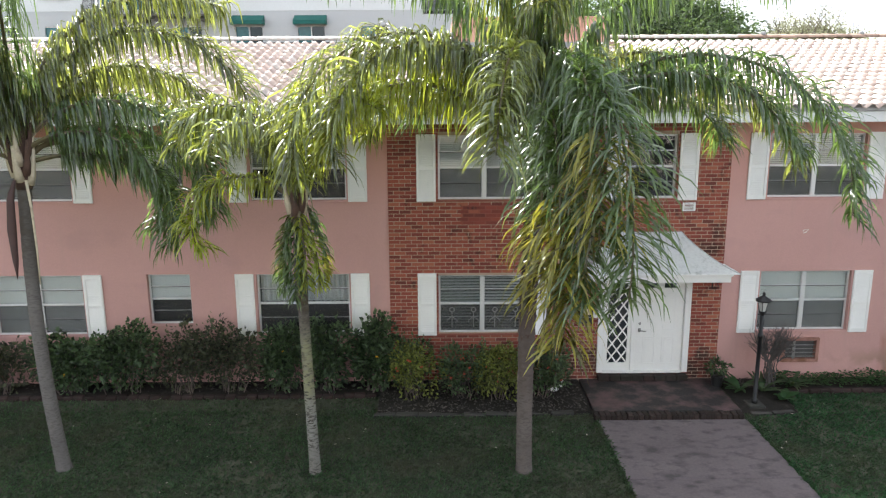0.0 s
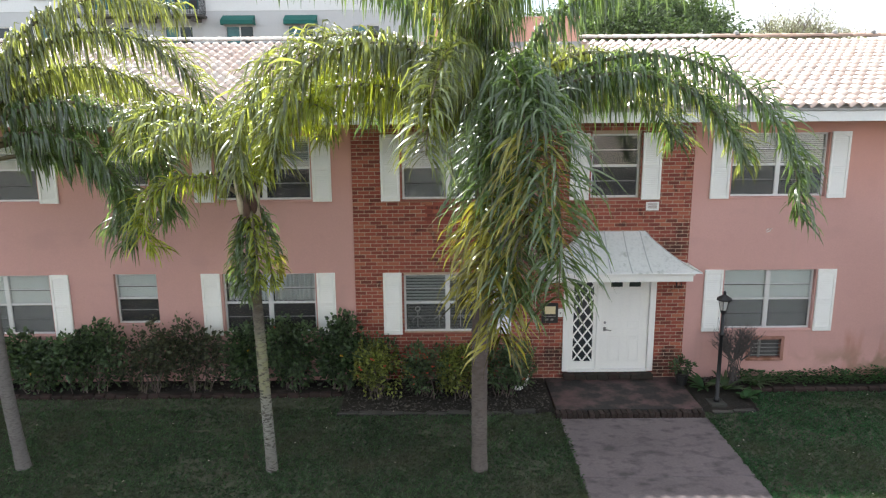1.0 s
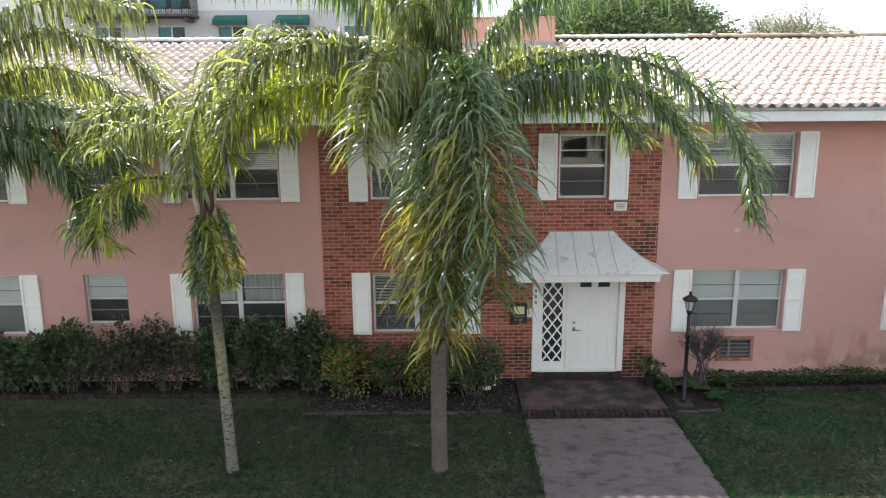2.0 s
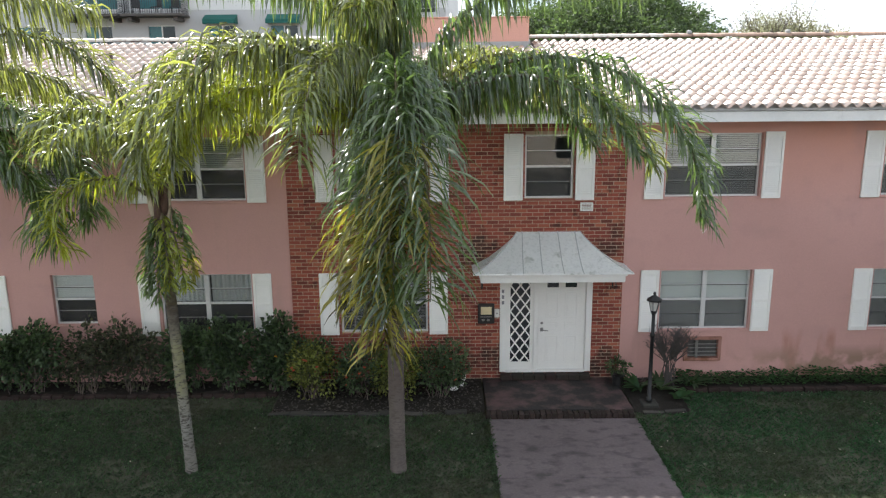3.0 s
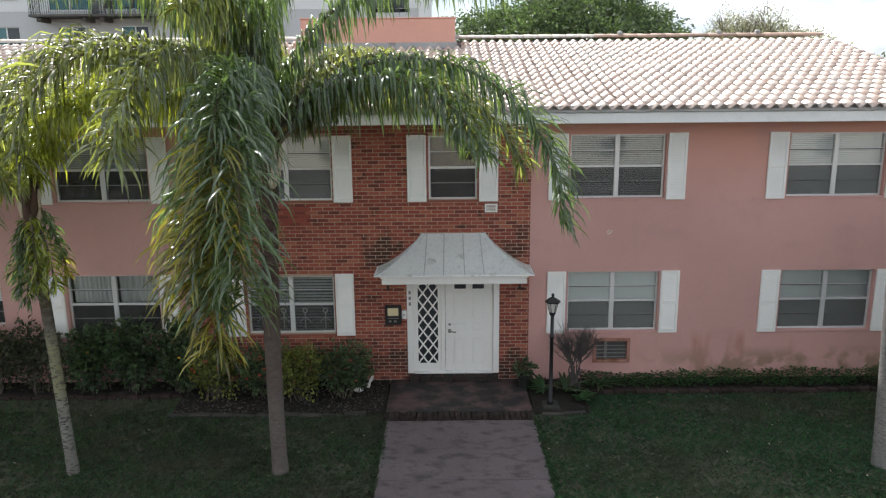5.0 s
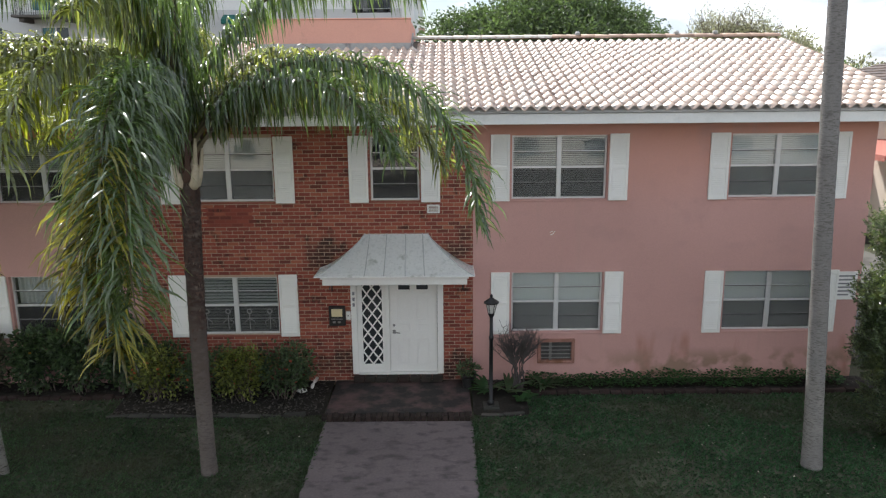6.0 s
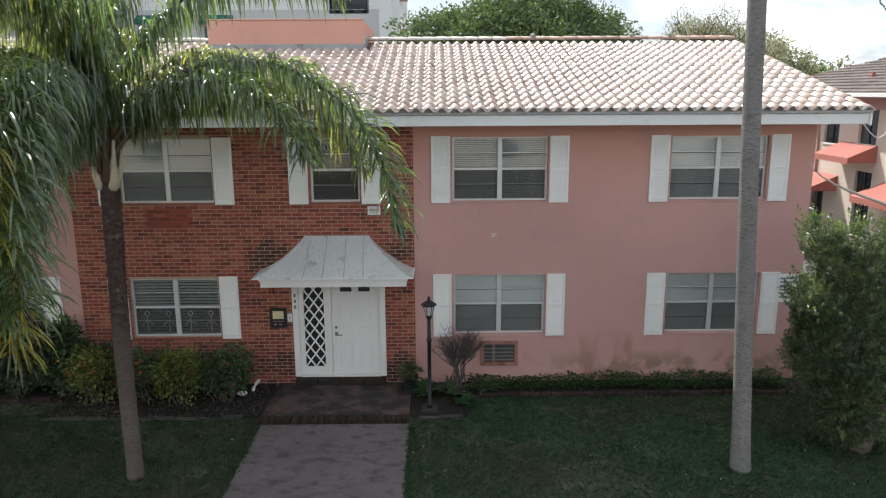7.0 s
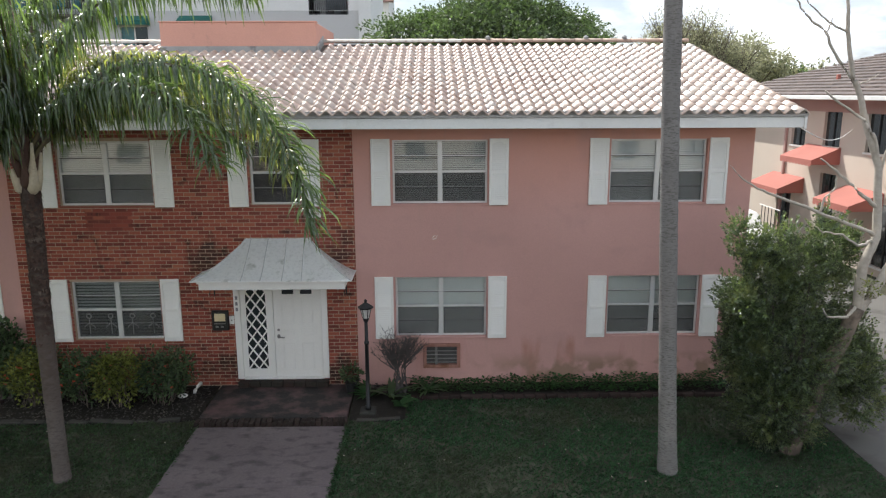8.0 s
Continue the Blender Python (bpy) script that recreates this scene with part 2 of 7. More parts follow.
def bark_material(name, base, scar, bands=(), rings=16.0, depth=0.6):
    """Palm bark: leaf scars that ring the trunk, blotches, and stretches of another colour (tint, from, to, blur in metres of height)."""
    m = material(name, base, 0.9, 0.22, 3.0, 60.0, 0.8, bump_size=0.01, specular=0.15)
    n, l = m.node_tree.nodes, m.node_tree.links
    b = n["Principled BSDF"]
    was = b.inputs["Base Color"].links[0].from_socket
    co = n.new("ShaderNodeTexCoord").outputs["Object"]

    def noise_at(scale, stretch):
        mp, t = n.new("ShaderNodeMapping"), n.new("ShaderNodeTexNoise")
        mp.inputs["Scale"].default_value = stretch
        t.inputs["Scale"].default_value, t.inputs["Detail"].default_value = scale, 5
        l.new(co, mp.inputs["Vector"])
        l.new(mp.outputs["Vector"], t.inputs["Vector"])
        return t.outputs["Fac"]

    def ranged(value, a0, a1, b0=0.0, b1=1.0):
        r = n.new("ShaderNodeMapRange")
        for key, v in zip(("From Min", "From Max", "To Min", "To Max"), (a0, a1, b0, b1)):
            r.inputs[key].default_value = v
        l.new(value, r.inputs["Value"])
        return r.outputs["Result"]

    def maths(op, a, c):
        k = n.new("ShaderNodeMath")
        k.operation = op
        l.new(a, k.inputs[0])
        if isinstance(c, float):
            k.inputs[1].default_value = c
        else:
            l.new(c, k.inputs[1])
        return k.outputs[0]

    def mix(mask, tint):
        mx = n.new("ShaderNodeMixRGB")
        mx.inputs["Color2"].default_value = (*tint, 1)
        l.new(mask, mx.inputs["Fac"])
        l.new(was, mx.inputs["Color1"])
        return mx.outputs["Color"]

    sep = n.new("ShaderNodeSeparateXYZ")
    l.new(co, sep.inputs["Vector"])
    wobble = maths('SUBTRACT', noise_at(3.5, (1, 1, 1)), 0.0)
    height = maths('ADD', sep.outputs["Z"], maths('MULTIPLY', wobble, 0.7))
    for tint, z0, z1, blur in bands:
        mask = maths('MULTIPLY', ranged(height, z0 + 0.35 - blur, z0 + 0.35 + blur), ranged(height, z1 + 0.35 + blur, z1 + 0.35 - blur))
        was = mix(maths('MULTIPLY', mask, ranged(noise_at(9.0, (1, 1, 1.6)), 0.30, 0.55, 0.35, 1.0)), tint)
    was = mix(maths('MULTIPLY', ranged(noise_at(1.0, (14.0, 14.0, 2.6 * rings)), 0.50, 0.60), ranged(noise_at(4.0, (1, 1, 1)), 0.3, 0.6, 0.3, depth)), scar)
    l.new(was, b.inputs["Base Color"])
    return m


STUCCO = stucco_material()
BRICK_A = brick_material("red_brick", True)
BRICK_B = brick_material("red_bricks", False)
MORTAR = material("mortar", (0.42, 0.32, 0.24), 0.95, 0.15, 2.0, 90.0, 0.5, specular=0.1)
MORTAR_RED = material("red_mortar", (0.27, 0.10, 0.075), 0.95, 0.15, 2.0, 90.0, 0.4, specular=0.1)
WHITE = material("white_paint", (0.80, 0.79, 0.75), 0.5, 0.05, 1.5, 40.0, 0.08)
WHITE_OLD = material("weathered_white_paint", (0.74, 0.73, 0.70), 0.6, 0.10, 1.2, 25.0, 0.15, tint=(0.45, 0.43, 0.40), tint_at=(0.62, 0.80), tint_scale=2.0)
FASCIA = material("white_fascia_paint", (0.76, 0.76, 0.74), 0.55, 0.06, 0.8, 30.0, 0.1, tint=(0.50, 0.48, 0.44), tint_at=(0.60, 0.80), tint_scale=1.2)
DRIP = material("grey_drip_edge", (0.42, 0.41, 0.40), 0.6, 0.2, 2.0, 30.0, 0.15)
ALUMINIUM = material("mill_aluminium", (0.66, 0.66, 0.65), 0.42, 0.08, 2.0, 40.0, 0.05, metal=0.35)
CANOPY = material("painted_sheet_metal", (0.83, 0.84, 0.82), 0.32, 0.09, 1.0, 20.0, 0.08, tint=(0.44, 0.46, 0.41), tint_at=(0.58, 0.72), tint_scale=3.2)
# darker than the sheet: the thin shade line of each seam is painted in
SEAM = material("shaded_metal_seam", (0.50, 0.51, 0.50), 0.5, 0.2, 2.0, 30.0, 0.1)
GLASS = glass_material("window_glass")
SCREEN = screen_material()
BLIND = material("white_blind", (0.90, 0.90, 0.87), 0.6, 0.06, 1.0, 20.0, 0.0)
BLIND_DULL = material("dull_blind", (0.42, 0.42, 0.40), 0.6, 0.08, 1.0, 20.0, 0.0)
BLIND_GREY = material("grey_blind", (0.66, 0.66, 0.63), 0.6, 0.08, 1.0, 20.0, 0.0)
CURTAIN = material("curtain_cloth", (0.68, 0.68, 0.66), 0.9, 0.12, 3.0, 60.0, 0.1)
# near-black colour paints in the darkness of unlit rooms
DARK = material("unlit_room_dark", (0.05, 0.05, 0.052), 0.9, 0.2, 1.0, 10.0, 0.0)
IRON = material("black_iron", (0.018, 0.018, 0.019), 0.45, 0.2, 3.0, 60.0, 0.2, metal=0.3)
STEEL = material("dull_steel", (0.30, 0.29, 0.28), 0.4, 0.15, 3.0, 60.0, 0.1, metal=0.8)
TILE_A = tile_material("clay_roof_tile", True)
TILE_B = tile_material("clay_roof_tiles", False)
RIDGE_RED = material("red_clay_ridge_tile", (0.34, 0.225, 0.165), 0.6, 0.25, 1.0, 30.0, 0.3, per_object=0.5)
RIDGE = material("clay_ridge_tile", (0.44, 0.29, 0.21), 0.55, 0.25, 1.0, 30.0, 0.3, per_object=0.5, tint=(0.58, 0.54, 0.48), tint_at=(0.44, 0.60), tint_scale=2.5)
FELT = material("roof_underlay", (0.10, 0.075, 0.06), 0.95, 0.2, 1.0, 30.0, 0.2)
PINK_PARAPET = material("faded_pink_stucco", (0.68, 0.37, 0.29), 0.85, 0.10, 0.8, 50.0, 0.3, tint=(0.40, 0.24, 0.20), tint_at=(0.62, 0.78), tint_scale=1.5, specular=0.2)
FLASHING = material("grey_flashing", (0.36, 0.36, 0.35), 0.6, 0.2, 2.0, 30.0, 0.2, tint=(0.10, 0.09, 0.09), tint_at=(0.58, 0.70), tint_scale=1.8)
LAWN = material("lawn_ground", (0.070, 0.074, 0.050), 0.95, 0.5, 1.2, 60.0, 0.9, bump_size=0.02, tint=(0.052, 0.046, 0.030), tint_at=(0.52, 0.66), tint_scale=5.0, specular=0.1)
GRASS = material("grass_blades", (0.045, 0.110, 0.051), 0.6, 0.35, 0.5, 9.0, 0.0, per_island=0.6, tint=(0.078, 0.098, 0.060), tint_at=(0.50, 0.64), tint_scale=0.45, translucent=(1.2, 1.3, 0.7))
GRASS_DULL = material("dull_grass_blades", (0.056, 0.098, 0.050), 0.6, 0.35, 0.5, 9.0, 0.0, per_island=0.6, tint=(0.088, 0.092, 0.064), tint_at=(0.48, 0.62), tint_scale=0.45, translucent=(1.2, 1.3, 0.7))
SOIL = material("bed_soil", (0.026, 0.023, 0.020), 0.95, 0.35, 1.5, 40.0, 0.9, bump_size=0.02, tint=(0.055, 0.047, 0.040), tint_at=(0.56, 0.70), tint_scale=6.0, specular=0.1)
WALK = material("painted_concrete_walk", (0.130, 0.107, 0.110), 0.8, 0.30, 0.9, 28.0, 0.4, tint=(0.066, 0.057, 0.058), tint_at=(0.50, 0.66), tint_scale=4.5, tint_stretch=(0.7, 1.1, 1), specular=0.3)
PORCH = material("red_painted_concrete", (0.115, 0.070, 0.068), 0.75, 0.3, 1.2, 30.0, 0.4, tint=(0.026, 0.024, 0.023), tint_at=(0.38, 0.54), tint_scale=1.8, specular=0.3)
EDGE_BRICK = material("weathered_edging_brick", (0.046, 0.030, 0.027), 0.9, 0.3, 2.0, 40.0, 0.5, per_object=0.5, tint=(0.033, 0.030, 0.025), tint_at=(0.42, 0.56), tint_scale=2.4, specular=0.15)
DRIVE = material("concrete_drive", (0.13, 0.126, 0.118), 0.85, 0.15, 0.4, 30.0, 0.3, tint=(0.085, 0.08, 0.075), tint_at=(0.48, 0.60), tint_scale=0.7, specular=0.2)
ASPHALT = material("bounce_asphalt", (0.16, 0.155, 0.15), 0.9, 0.2, 0.4, 60.0, 0.4)
BARK_DARK = bark_material("dark_palm_bark", (0.135, 0.115, 0.104), (0.075, 0.062, 0.055), (((0.052, 0.033, 0.027), 2.15, 6.0, 0.45), ((0.100, 0.078, 0.067), 1.3, 2.3, 0.4)))
BARK = bark_material("palm_bark", (0.150, 0.138, 0.130), (0.085, 0.075, 0.068), (((0.11, 0.096, 0.082), 3.3, 4.6, 0.4),), rings=20.0)
BARK_TALL = bark_material("tall_palm_bark", (0.200, 0.190, 0.182), (0.115, 0.106, 0.098), (((0.245, 0.232, 0.215), 0.2, 1.4, 0.5),), rings=26.0, depth=0.9)
BARK_LICHEN = bark_material("lichen_palm_bark", (0.19, 0.18, 0.158), (0.060, 0.053, 0.045), (((0.23, 0.225, 0.13), 1.2, 2.25, 0.25), ((0.085, 0.066, 0.05), 2.35, 3.0, 0.3), ((0.235, 0.232, 0.205), 0.35, 1.2, 0.3), ((0.16, 0.15, 0.05), 2.9, 4.4, 0.3)), rings=15.0, depth=1.0)
BOOT = material("palm_leaf_base", (0.52, 0.45, 0.33), 0.7, 0.2, 3.0, 30.0, 0.3, tint=(0.20, 0.13, 0.09), tint_at=(0.54, 0.68), tint_scale=3.0)
FIBRE = material("palm_fibre", (0.095, 0.055, 0.041), 0.95, 0.35, 4.0, 50.0, 0.9, bump_size=0.012)
SHEATH = material("old_leaf_sheath", (0.085, 0.056, 0.046), 0.95, 0.4, 3.0, 45.0, 0.9, bump_size=0.012, tint=(0.15, 0.12, 0.10), tint_at=(0.52, 0.66), tint_scale=4.0, tint_stretch=(1, 1, 3), specular=0.15)
SPATHE = material("dry_spathe", (0.075, 0.042, 0.038), 0.7, 0.3, 3.0, 30.0, 0.3)
FROND = material("palm_leaflet", (0.104, 0.126, 0.054), 0.26, 0.35, 0.7, 12.0, 0.0, per_island=0.7, translucent=(4.1, 3.7, 1.6), specular=1.0, ior=1.55)
# yellowing leaflets; its brighter colour also paints the backlight on the left arches
FROND_YELLOW_LIT = material("yellowing_backlit_palm_leaflet", (0.150, 0.180, 0.040), 0.26, 0.35, 0.9, 12.0, 0.0, per_island=0.6, translucent=(4.2, 3.8, 1.2), specular=1.0, ior=1.55)
# darker leaflet copy: shade within the crowns is put into the colour
FROND_SHADED = material("shaded_palm_leaflet", (0.066, 0.098, 0.044), 0.26, 0.3, 0.7, 12.0, 0.0, per_island=0.5, translucent=(3.7, 3.7, 1.9), specular=1.0, ior=1.55)
RACHIS = material("palm_rachis", (0.125, 0.102, 0.055), 0.5, 0.3, 2.0, 20.0, 0.1)
FROND_OLD = material("yellowed_palm_leaflet", (0.165, 0.162, 0.044), 0.26, 0.40, 0.9, 12.0, 0.0, per_island=0.8, translucent=(3.2, 2.9, 1.1), specular=0.7, ior=1.5)
LEAF_DARK = material("hibiscus_leaf", (0.072, 0.108, 0.056), 0.45, 0.4, 1.2, 12.0, 0.0, per_island=0.7, translucent=(1.4, 1.6, 0.8))
LEAF_DULL = material("dull_shrub_leaf", (0.078, 0.086, 0.054), 0.55, 0.4, 1.2, 12.0, 0.0, per_island=0.7, translucent=(1.3, 1.4, 0.8))
LEAF_LIME = material("lime_shrub_leaf", (0.165, 0.19, 0.05), 0.45, 0.4, 1.2, 12.0, 0.0, per_island=0.7, translucent=(1.3, 1.3, 0.6))
LEAF_COVER = material("ground_cover_leaf", (0.036, 0.092, 0.030), 0.5, 0.4, 1.5, 12.0, 0.0, per_island=0.6, translucent=(1.3, 1.5, 0.8))
LEAF_PODO = material("podocarpus_leaf", (0.055, 0.076, 0.050), 0.38, 0.4, 1.6, 12.0, 0.0, per_island=0.7, tint=(0.128, 0.150, 0.090), tint_at=(0.55, 0.68), tint_scale=2.0, specular=0.9, translucent=(4.4, 4.3, 1.7))
LEAF_TREE = material("far_tree_leaf", (0.082, 0.108, 0.064), 0.45, 0.4, 0.3, 6.0, 0.0, per_island=0.6, translucent=(1.6, 1.9, 0.8))
LEAF_GREY = material("grey_green_leaf", (0.33, 0.33, 0.23), 0.6, 0.35, 0.3, 6.0, 0.0, per_island=0.6, translucent=(1.2, 1.2, 0.9))
FLOWER = material("red_petal", (0.55, 0.09, 0.04), 0.5, 0.2, 3.0, 20.0, 0.0)
FLOWER_Y = material("yellow_petal", (0.75, 0.42, 0.03), 0.5, 0.2, 3.0, 20.0, 0.0)
DRY_TWIG = material("dark_dry_twig", (0.078, 0.069, 0.064), 0.9, 0.3, 3.0, 40.0, 0.4)
TWIG = material("grey_twig", (0.12, 0.094, 0.078), 0.9, 0.3, 3.0, 40.0, 0.4)
# one bark in two tones: limbs lightened for sun, trunk darkened for shade
SUNLIT_BRANCH = material("sunlit_grey_branch", (0.40, 0.355, 0.30), 0.75, 0.25, 2.4, 18.0, 0.5)
SHADED_BARK = material("shaded_smooth_bark", (0.215, 0.170, 0.128), 0.75, 0.25, 2.4, 18.0, 0.5, tint=(0.095, 0.072, 0.054), tint_at=(0.42, 0.60), tint_scale=4.5)
OFF_WHITE_WALL = material("off_white_render", (0.74, 0.74, 0.72), 0.85, 0.05, 0.2, 10.0, 0.1, specular=0.2)
GREY_WALL = material("pale_grey_render", (0.54, 0.54, 0.53), 0.85, 0.05, 0.2, 10.0, 0.1, specular=0.2)
CONCRETE_EDGE = material("mossy_concrete", (0.050, 0.045, 0.038), 0.9, 0.3, 2.0, 40.0, 0.5, per_object=0.4, tint=(0.032, 0.032, 0.026), tint_at=(0.44, 0.58), tint_scale=2.4)
BALCONY_EDGE = material("dark_balcony_slab", (0.10, 0.088, 0.078), 0.8, 0.2, 1.0, 20.0, 0.2)
GREEN_CLOTH = material("dark_green_canvas", (0.012, 0.105, 0.085), 0.8, 0.15, 1.0, 30.0, 0.1)
RED_CLOTH = material("faded_red_canvas", (0.38, 0.135, 0.105), 0.8, 0.15, 1.0, 30.0, 0.1)
BEIGE_WALL = material("beige_stucco", (0.58, 0.50, 0.42), 0.85, 0.08, 0.4, 30.0, 0.2, specular=0.2)
ROSE_WALL = material("rose_stucco", (0.42, 0.27, 0.24), 0.85, 0.08, 0.4, 30.0, 0.2, specular=0.2)
BROWN_TILE = material("brown_flat_tile", (0.115, 0.088, 0.076), 0.65, 0.25, 0.6, 20.0, 0.3, per_island=0.5)
TEAL_PANE = material("teal_pane", (0.05, 0.16, 0.17), 0.12, 0.2, 0.5, 6.0, 0.0, specular=0.8)
DARK_PANE = material("dark_pane", (0.025, 0.03, 0.033), 0.10, 0.2, 0.5, 6.0, 0.0, specular=0.8)
CREAM = material("cream_plastic", (0.66, 0.56, 0.34), 0.5, 0.08, 3.0, 30.0, 0.05)
BLACK_PLASTIC = material("black_plastic", (0.02, 0.02, 0.02), 0.4, 0.2, 3.0, 30.0, 0.05)
INK = material("grey_ink", (0.22, 0.22, 0.23), 0.6, 0.1, 3.0, 30.0, 0.0)


# ---- building helpers ----
def thing(name, at, label, category, group="", kind=""):
    ob = new(name)
    ob.location = at
    ob.empty_display_size = 0.1
    return tagged(ob, label, category, group, kind)


def link_mesh(name, me, mat, parent=None, label="", smooth=False):
    me.materials.append(mat)
    if smooth:
        me.polygons.foreach_set("use_smooth", [True] * len(me.polygons))
    ob = new(name, me)
    if parent:
        ob.parent = parent
    if label:
        ob["label"] = label
    return ob


def part(name, bm, mat, parent=None, label="", smooth=False):
    """Links a bmesh as one mesh object under a thing or a part."""
    bmesh.ops.recalc_face_normals(bm, faces=bm.faces)
    me = bpy.data.meshes.new(name)
    bm.to_mesh(me)
    bm.free()
    return link_mesh(name, me, mat, parent, label, smooth)


def raw(name, verts, faces, mat, parent=None, label="", smooth=False):
    me = bpy.data.meshes.new(name)
    me.from_pydata(verts, [], faces)
    me.update()
    return link_mesh(name, me, mat, parent, label, smooth)


def box(bm, x0, x1, y0, y1, z0, z1, bevel=0.0):
    made = bmesh.ops.create_cube(bm, size=1.0, matrix=Matrix.LocRotScale(((x0 + x1) / 2, (y0 + y1) / 2, (z0 + z1) / 2), None, (x1 - x0, y1 - y0, z1 - z0)))
    if bevel:
        edges = list({e for v in made["verts"] for e in v.link_edges})
        bmesh.ops.bevel(bm, geom=edges, offset=bevel, segments=1, affect='EDGES', profile=0.5)
    return bm


def boxes(*rows, bevel=0.0):
    bm = bmesh.new()
    for r in rows:
        box(bm, *r, bevel=bevel)
    return bm


def tube(points, radii, sides=8, cap=True):
    """Verts and faces of a tube along points."""
    pts = [Vector(p) for p in points]
    verts, faces = [], []
    for i, p in enumerate(pts):
        d = (pts[min(i + 1, len(pts) - 1)] - pts[max(i - 1, 0)]).normalized()
        a = d.orthogonal().normalized() if abs(d.z) < 0.9 else Vector((1, 0, 0)) - d * d.x
        a.normalize()
        b = d.cross(a)
        for k in range(sides):
            t = 2 * math.pi * k / sides
            verts.append(p + (a * math.cos(t) + b * math.sin(t)) * radii[i])
    for i in range(len(pts) - 1):
        for k in range(sides):
            k2 = (k + 1) % sides
            faces.append((i * sides + k, i * sides + k2, (i + 1) * sides + k2, (i + 1) * sides + k))
    if cap:
        faces.append(tuple(range(sides))[::-1])
        faces.append(tuple((len(pts) - 1) * sides + k for k in range(sides)))
    return verts, faces


def join(pieces):
    verts, faces = [], []
    for v, f in pieces:
        o = len(verts)
        verts += v
        faces += [tuple(i + o for i in g) for g in f]
    return verts, faces


def holed_wall(x0, x1, z0, z1, y0, y1, holes):
    """A wall along x with real openings (x0, x1, z0, z1) right through it."""
    bm = bmesh.new()
    xs = sorted({x0, x1, *[h[0] for h in holes], *[h[1] for h in holes]})
    zs = sorted({z0, z1, *[h[2] for h in holes], *[h[3] for h in holes]})
    solid = {}
    for i in range(len(xs) - 1):
        for k in range(len(zs) - 1):
            cx, cz = (xs[i] + xs[i + 1]) / 2, (zs[k] + zs[k + 1]) / 2
            solid[i, k] = not any(h[0] < cx < h[1] and h[2] < cz < h[3] for h in holes)

    def quad(*c):
        bm.faces.new([bm.verts.new(v) for v in c])

    for (i, k), on in solid.items():
        if not on:
            continue
        a, b, c, d = xs[i], xs[i + 1], zs[k], zs[k + 1]
        quad((a, y0, c), (b, y0, c), (b, y0, d), (a, y0, d))
        quad((b, y1, c), (a, y1, c), (a, y1, d), (b, y1, d))
        if not solid.get((i - 1, k)):
            quad((a, y1, c), (a, y0, c), (a, y0, d), (a, y1, d))
        if not solid.get((i + 1, k)):
            quad((b, y0, c), (b, y1, c), (b, y1, d), (b, y0, d))
        if not solid.get((i, k - 1)):
            quad((a, y1, c), (b, y1, c), (b, y0, c), (a, y0, c))
        if not solid.get((i, k + 1)):
            quad((a, y0, d), (b, y0, d), (b, y1, d), (a, y1, d))
    bmesh.ops.remove_doubles(bm, verts=bm.verts, dist=1e-5)
    return bm


# ---- plan ----
FACE = 13.63            # front of the stucco
BRICK_FACE = 13.60
BX0, BX1 = -1.02, 5.41  # brick panel
WX0, WX1 = -15.0, 12.93
WALL_TOP = 5.12
EAVE_Y, EAVE_Z = 13.02, 5.352
RIDGE_Y, RIDGE_Z = 19.5, 6.97
GABLE_X = 13.56
SLOPE = math.atan2(RIDGE_Z - EAVE_Z, RIDGE_Y - EAVE_Y)

# openings: x0, x1, z0, z1
UZ0, UZ1 = 3.70, 4.90
LZ0, LZ1 = 1.06, 2.27
WINDOWS = {
    "l_far": (-8.72, -6.95, LZ0, LZ1), "l_small": (-5.70, -4.87, 1.27, LZ1 + 0.01), "l_left": (-3.60, -1.80, LZ0, LZ1),
    "l_brick": (-0.08, 1.62, LZ0, 2.23), "l_mid": (6.16, 7.93, LZ0, LZ1), "l_right": (10.30, 12.10, LZ0, LZ1),
    "u_far": (-8.72, -6.95, UZ0, UZ1), "u_small": (-5.68, -4.86, 3.98, UZ1), "u_left": (-3.60, -1.80, UZ0, UZ1),
    "u_brick": (-0.08, 1.66, UZ0, UZ1), "u_door": (3.48, 4.40, UZ0, UZ1), "u_mid": (6.14, 7.93, UZ0, UZ1), "u_right": (10.24, 12.06, UZ0, UZ1),
}
DOOR_HOLE = (3.03, 4.83, 0.24, 2.30)
AC_HOLE = (6.72, 7.39, 0.45, 0.89)


def holes_between(x0, x1):
    return [h for h in [*WINDOWS.values(), DOOR_HOLE, AC_HOLE] if h[0] >= x0 and h[1] <= x1]


# ---- ground ----
def ground_sheet():
    """One sheet from the garden to the horizon, finer near the house."""
    xs = [-420, -150, -60, -30, -16, -10, -5, 0, 5, 10, 13.9, 20, 40, 80, 180, 420]
    ys = [-300, -100, -40, -15, -4, 4, 8, 10, 12, 14, 22, 30, 45, 70, 140, 300, 700]
    verts = [(x, y, 0.0) for y in ys for x in xs]
    w = len(xs)
    faces = [(r * w + c, r * w + c + 1, (r + 1) * w + c + 1, (r + 1) * w + c) for r in range(len(ys) - 1) for c in range(w - 1)]
    return tagged(raw("ground", verts, faces, LAWN), "patchy green lawn ground with bare earth", "ground", kind="structure")


ground_sheet()
tagged(part("driveway", boxes((13.75, 19.9, -6, 40, -0.2, 0.012)), DRIVE), "cracked grey concrete driveway beside the building", "driveway", kind="structure")
# unseen street behind the camera, its asphalt lightened to bounce sun onto the facade
tagged(part("road", boxes((-120, 120, -16, -6.0, -0.2, 0.010)), ASPHALT), "unseen asphalt street lightened to bounce sunlight", "road", kind="structure")

walk_bm = bmesh.new()
edge = 11.90
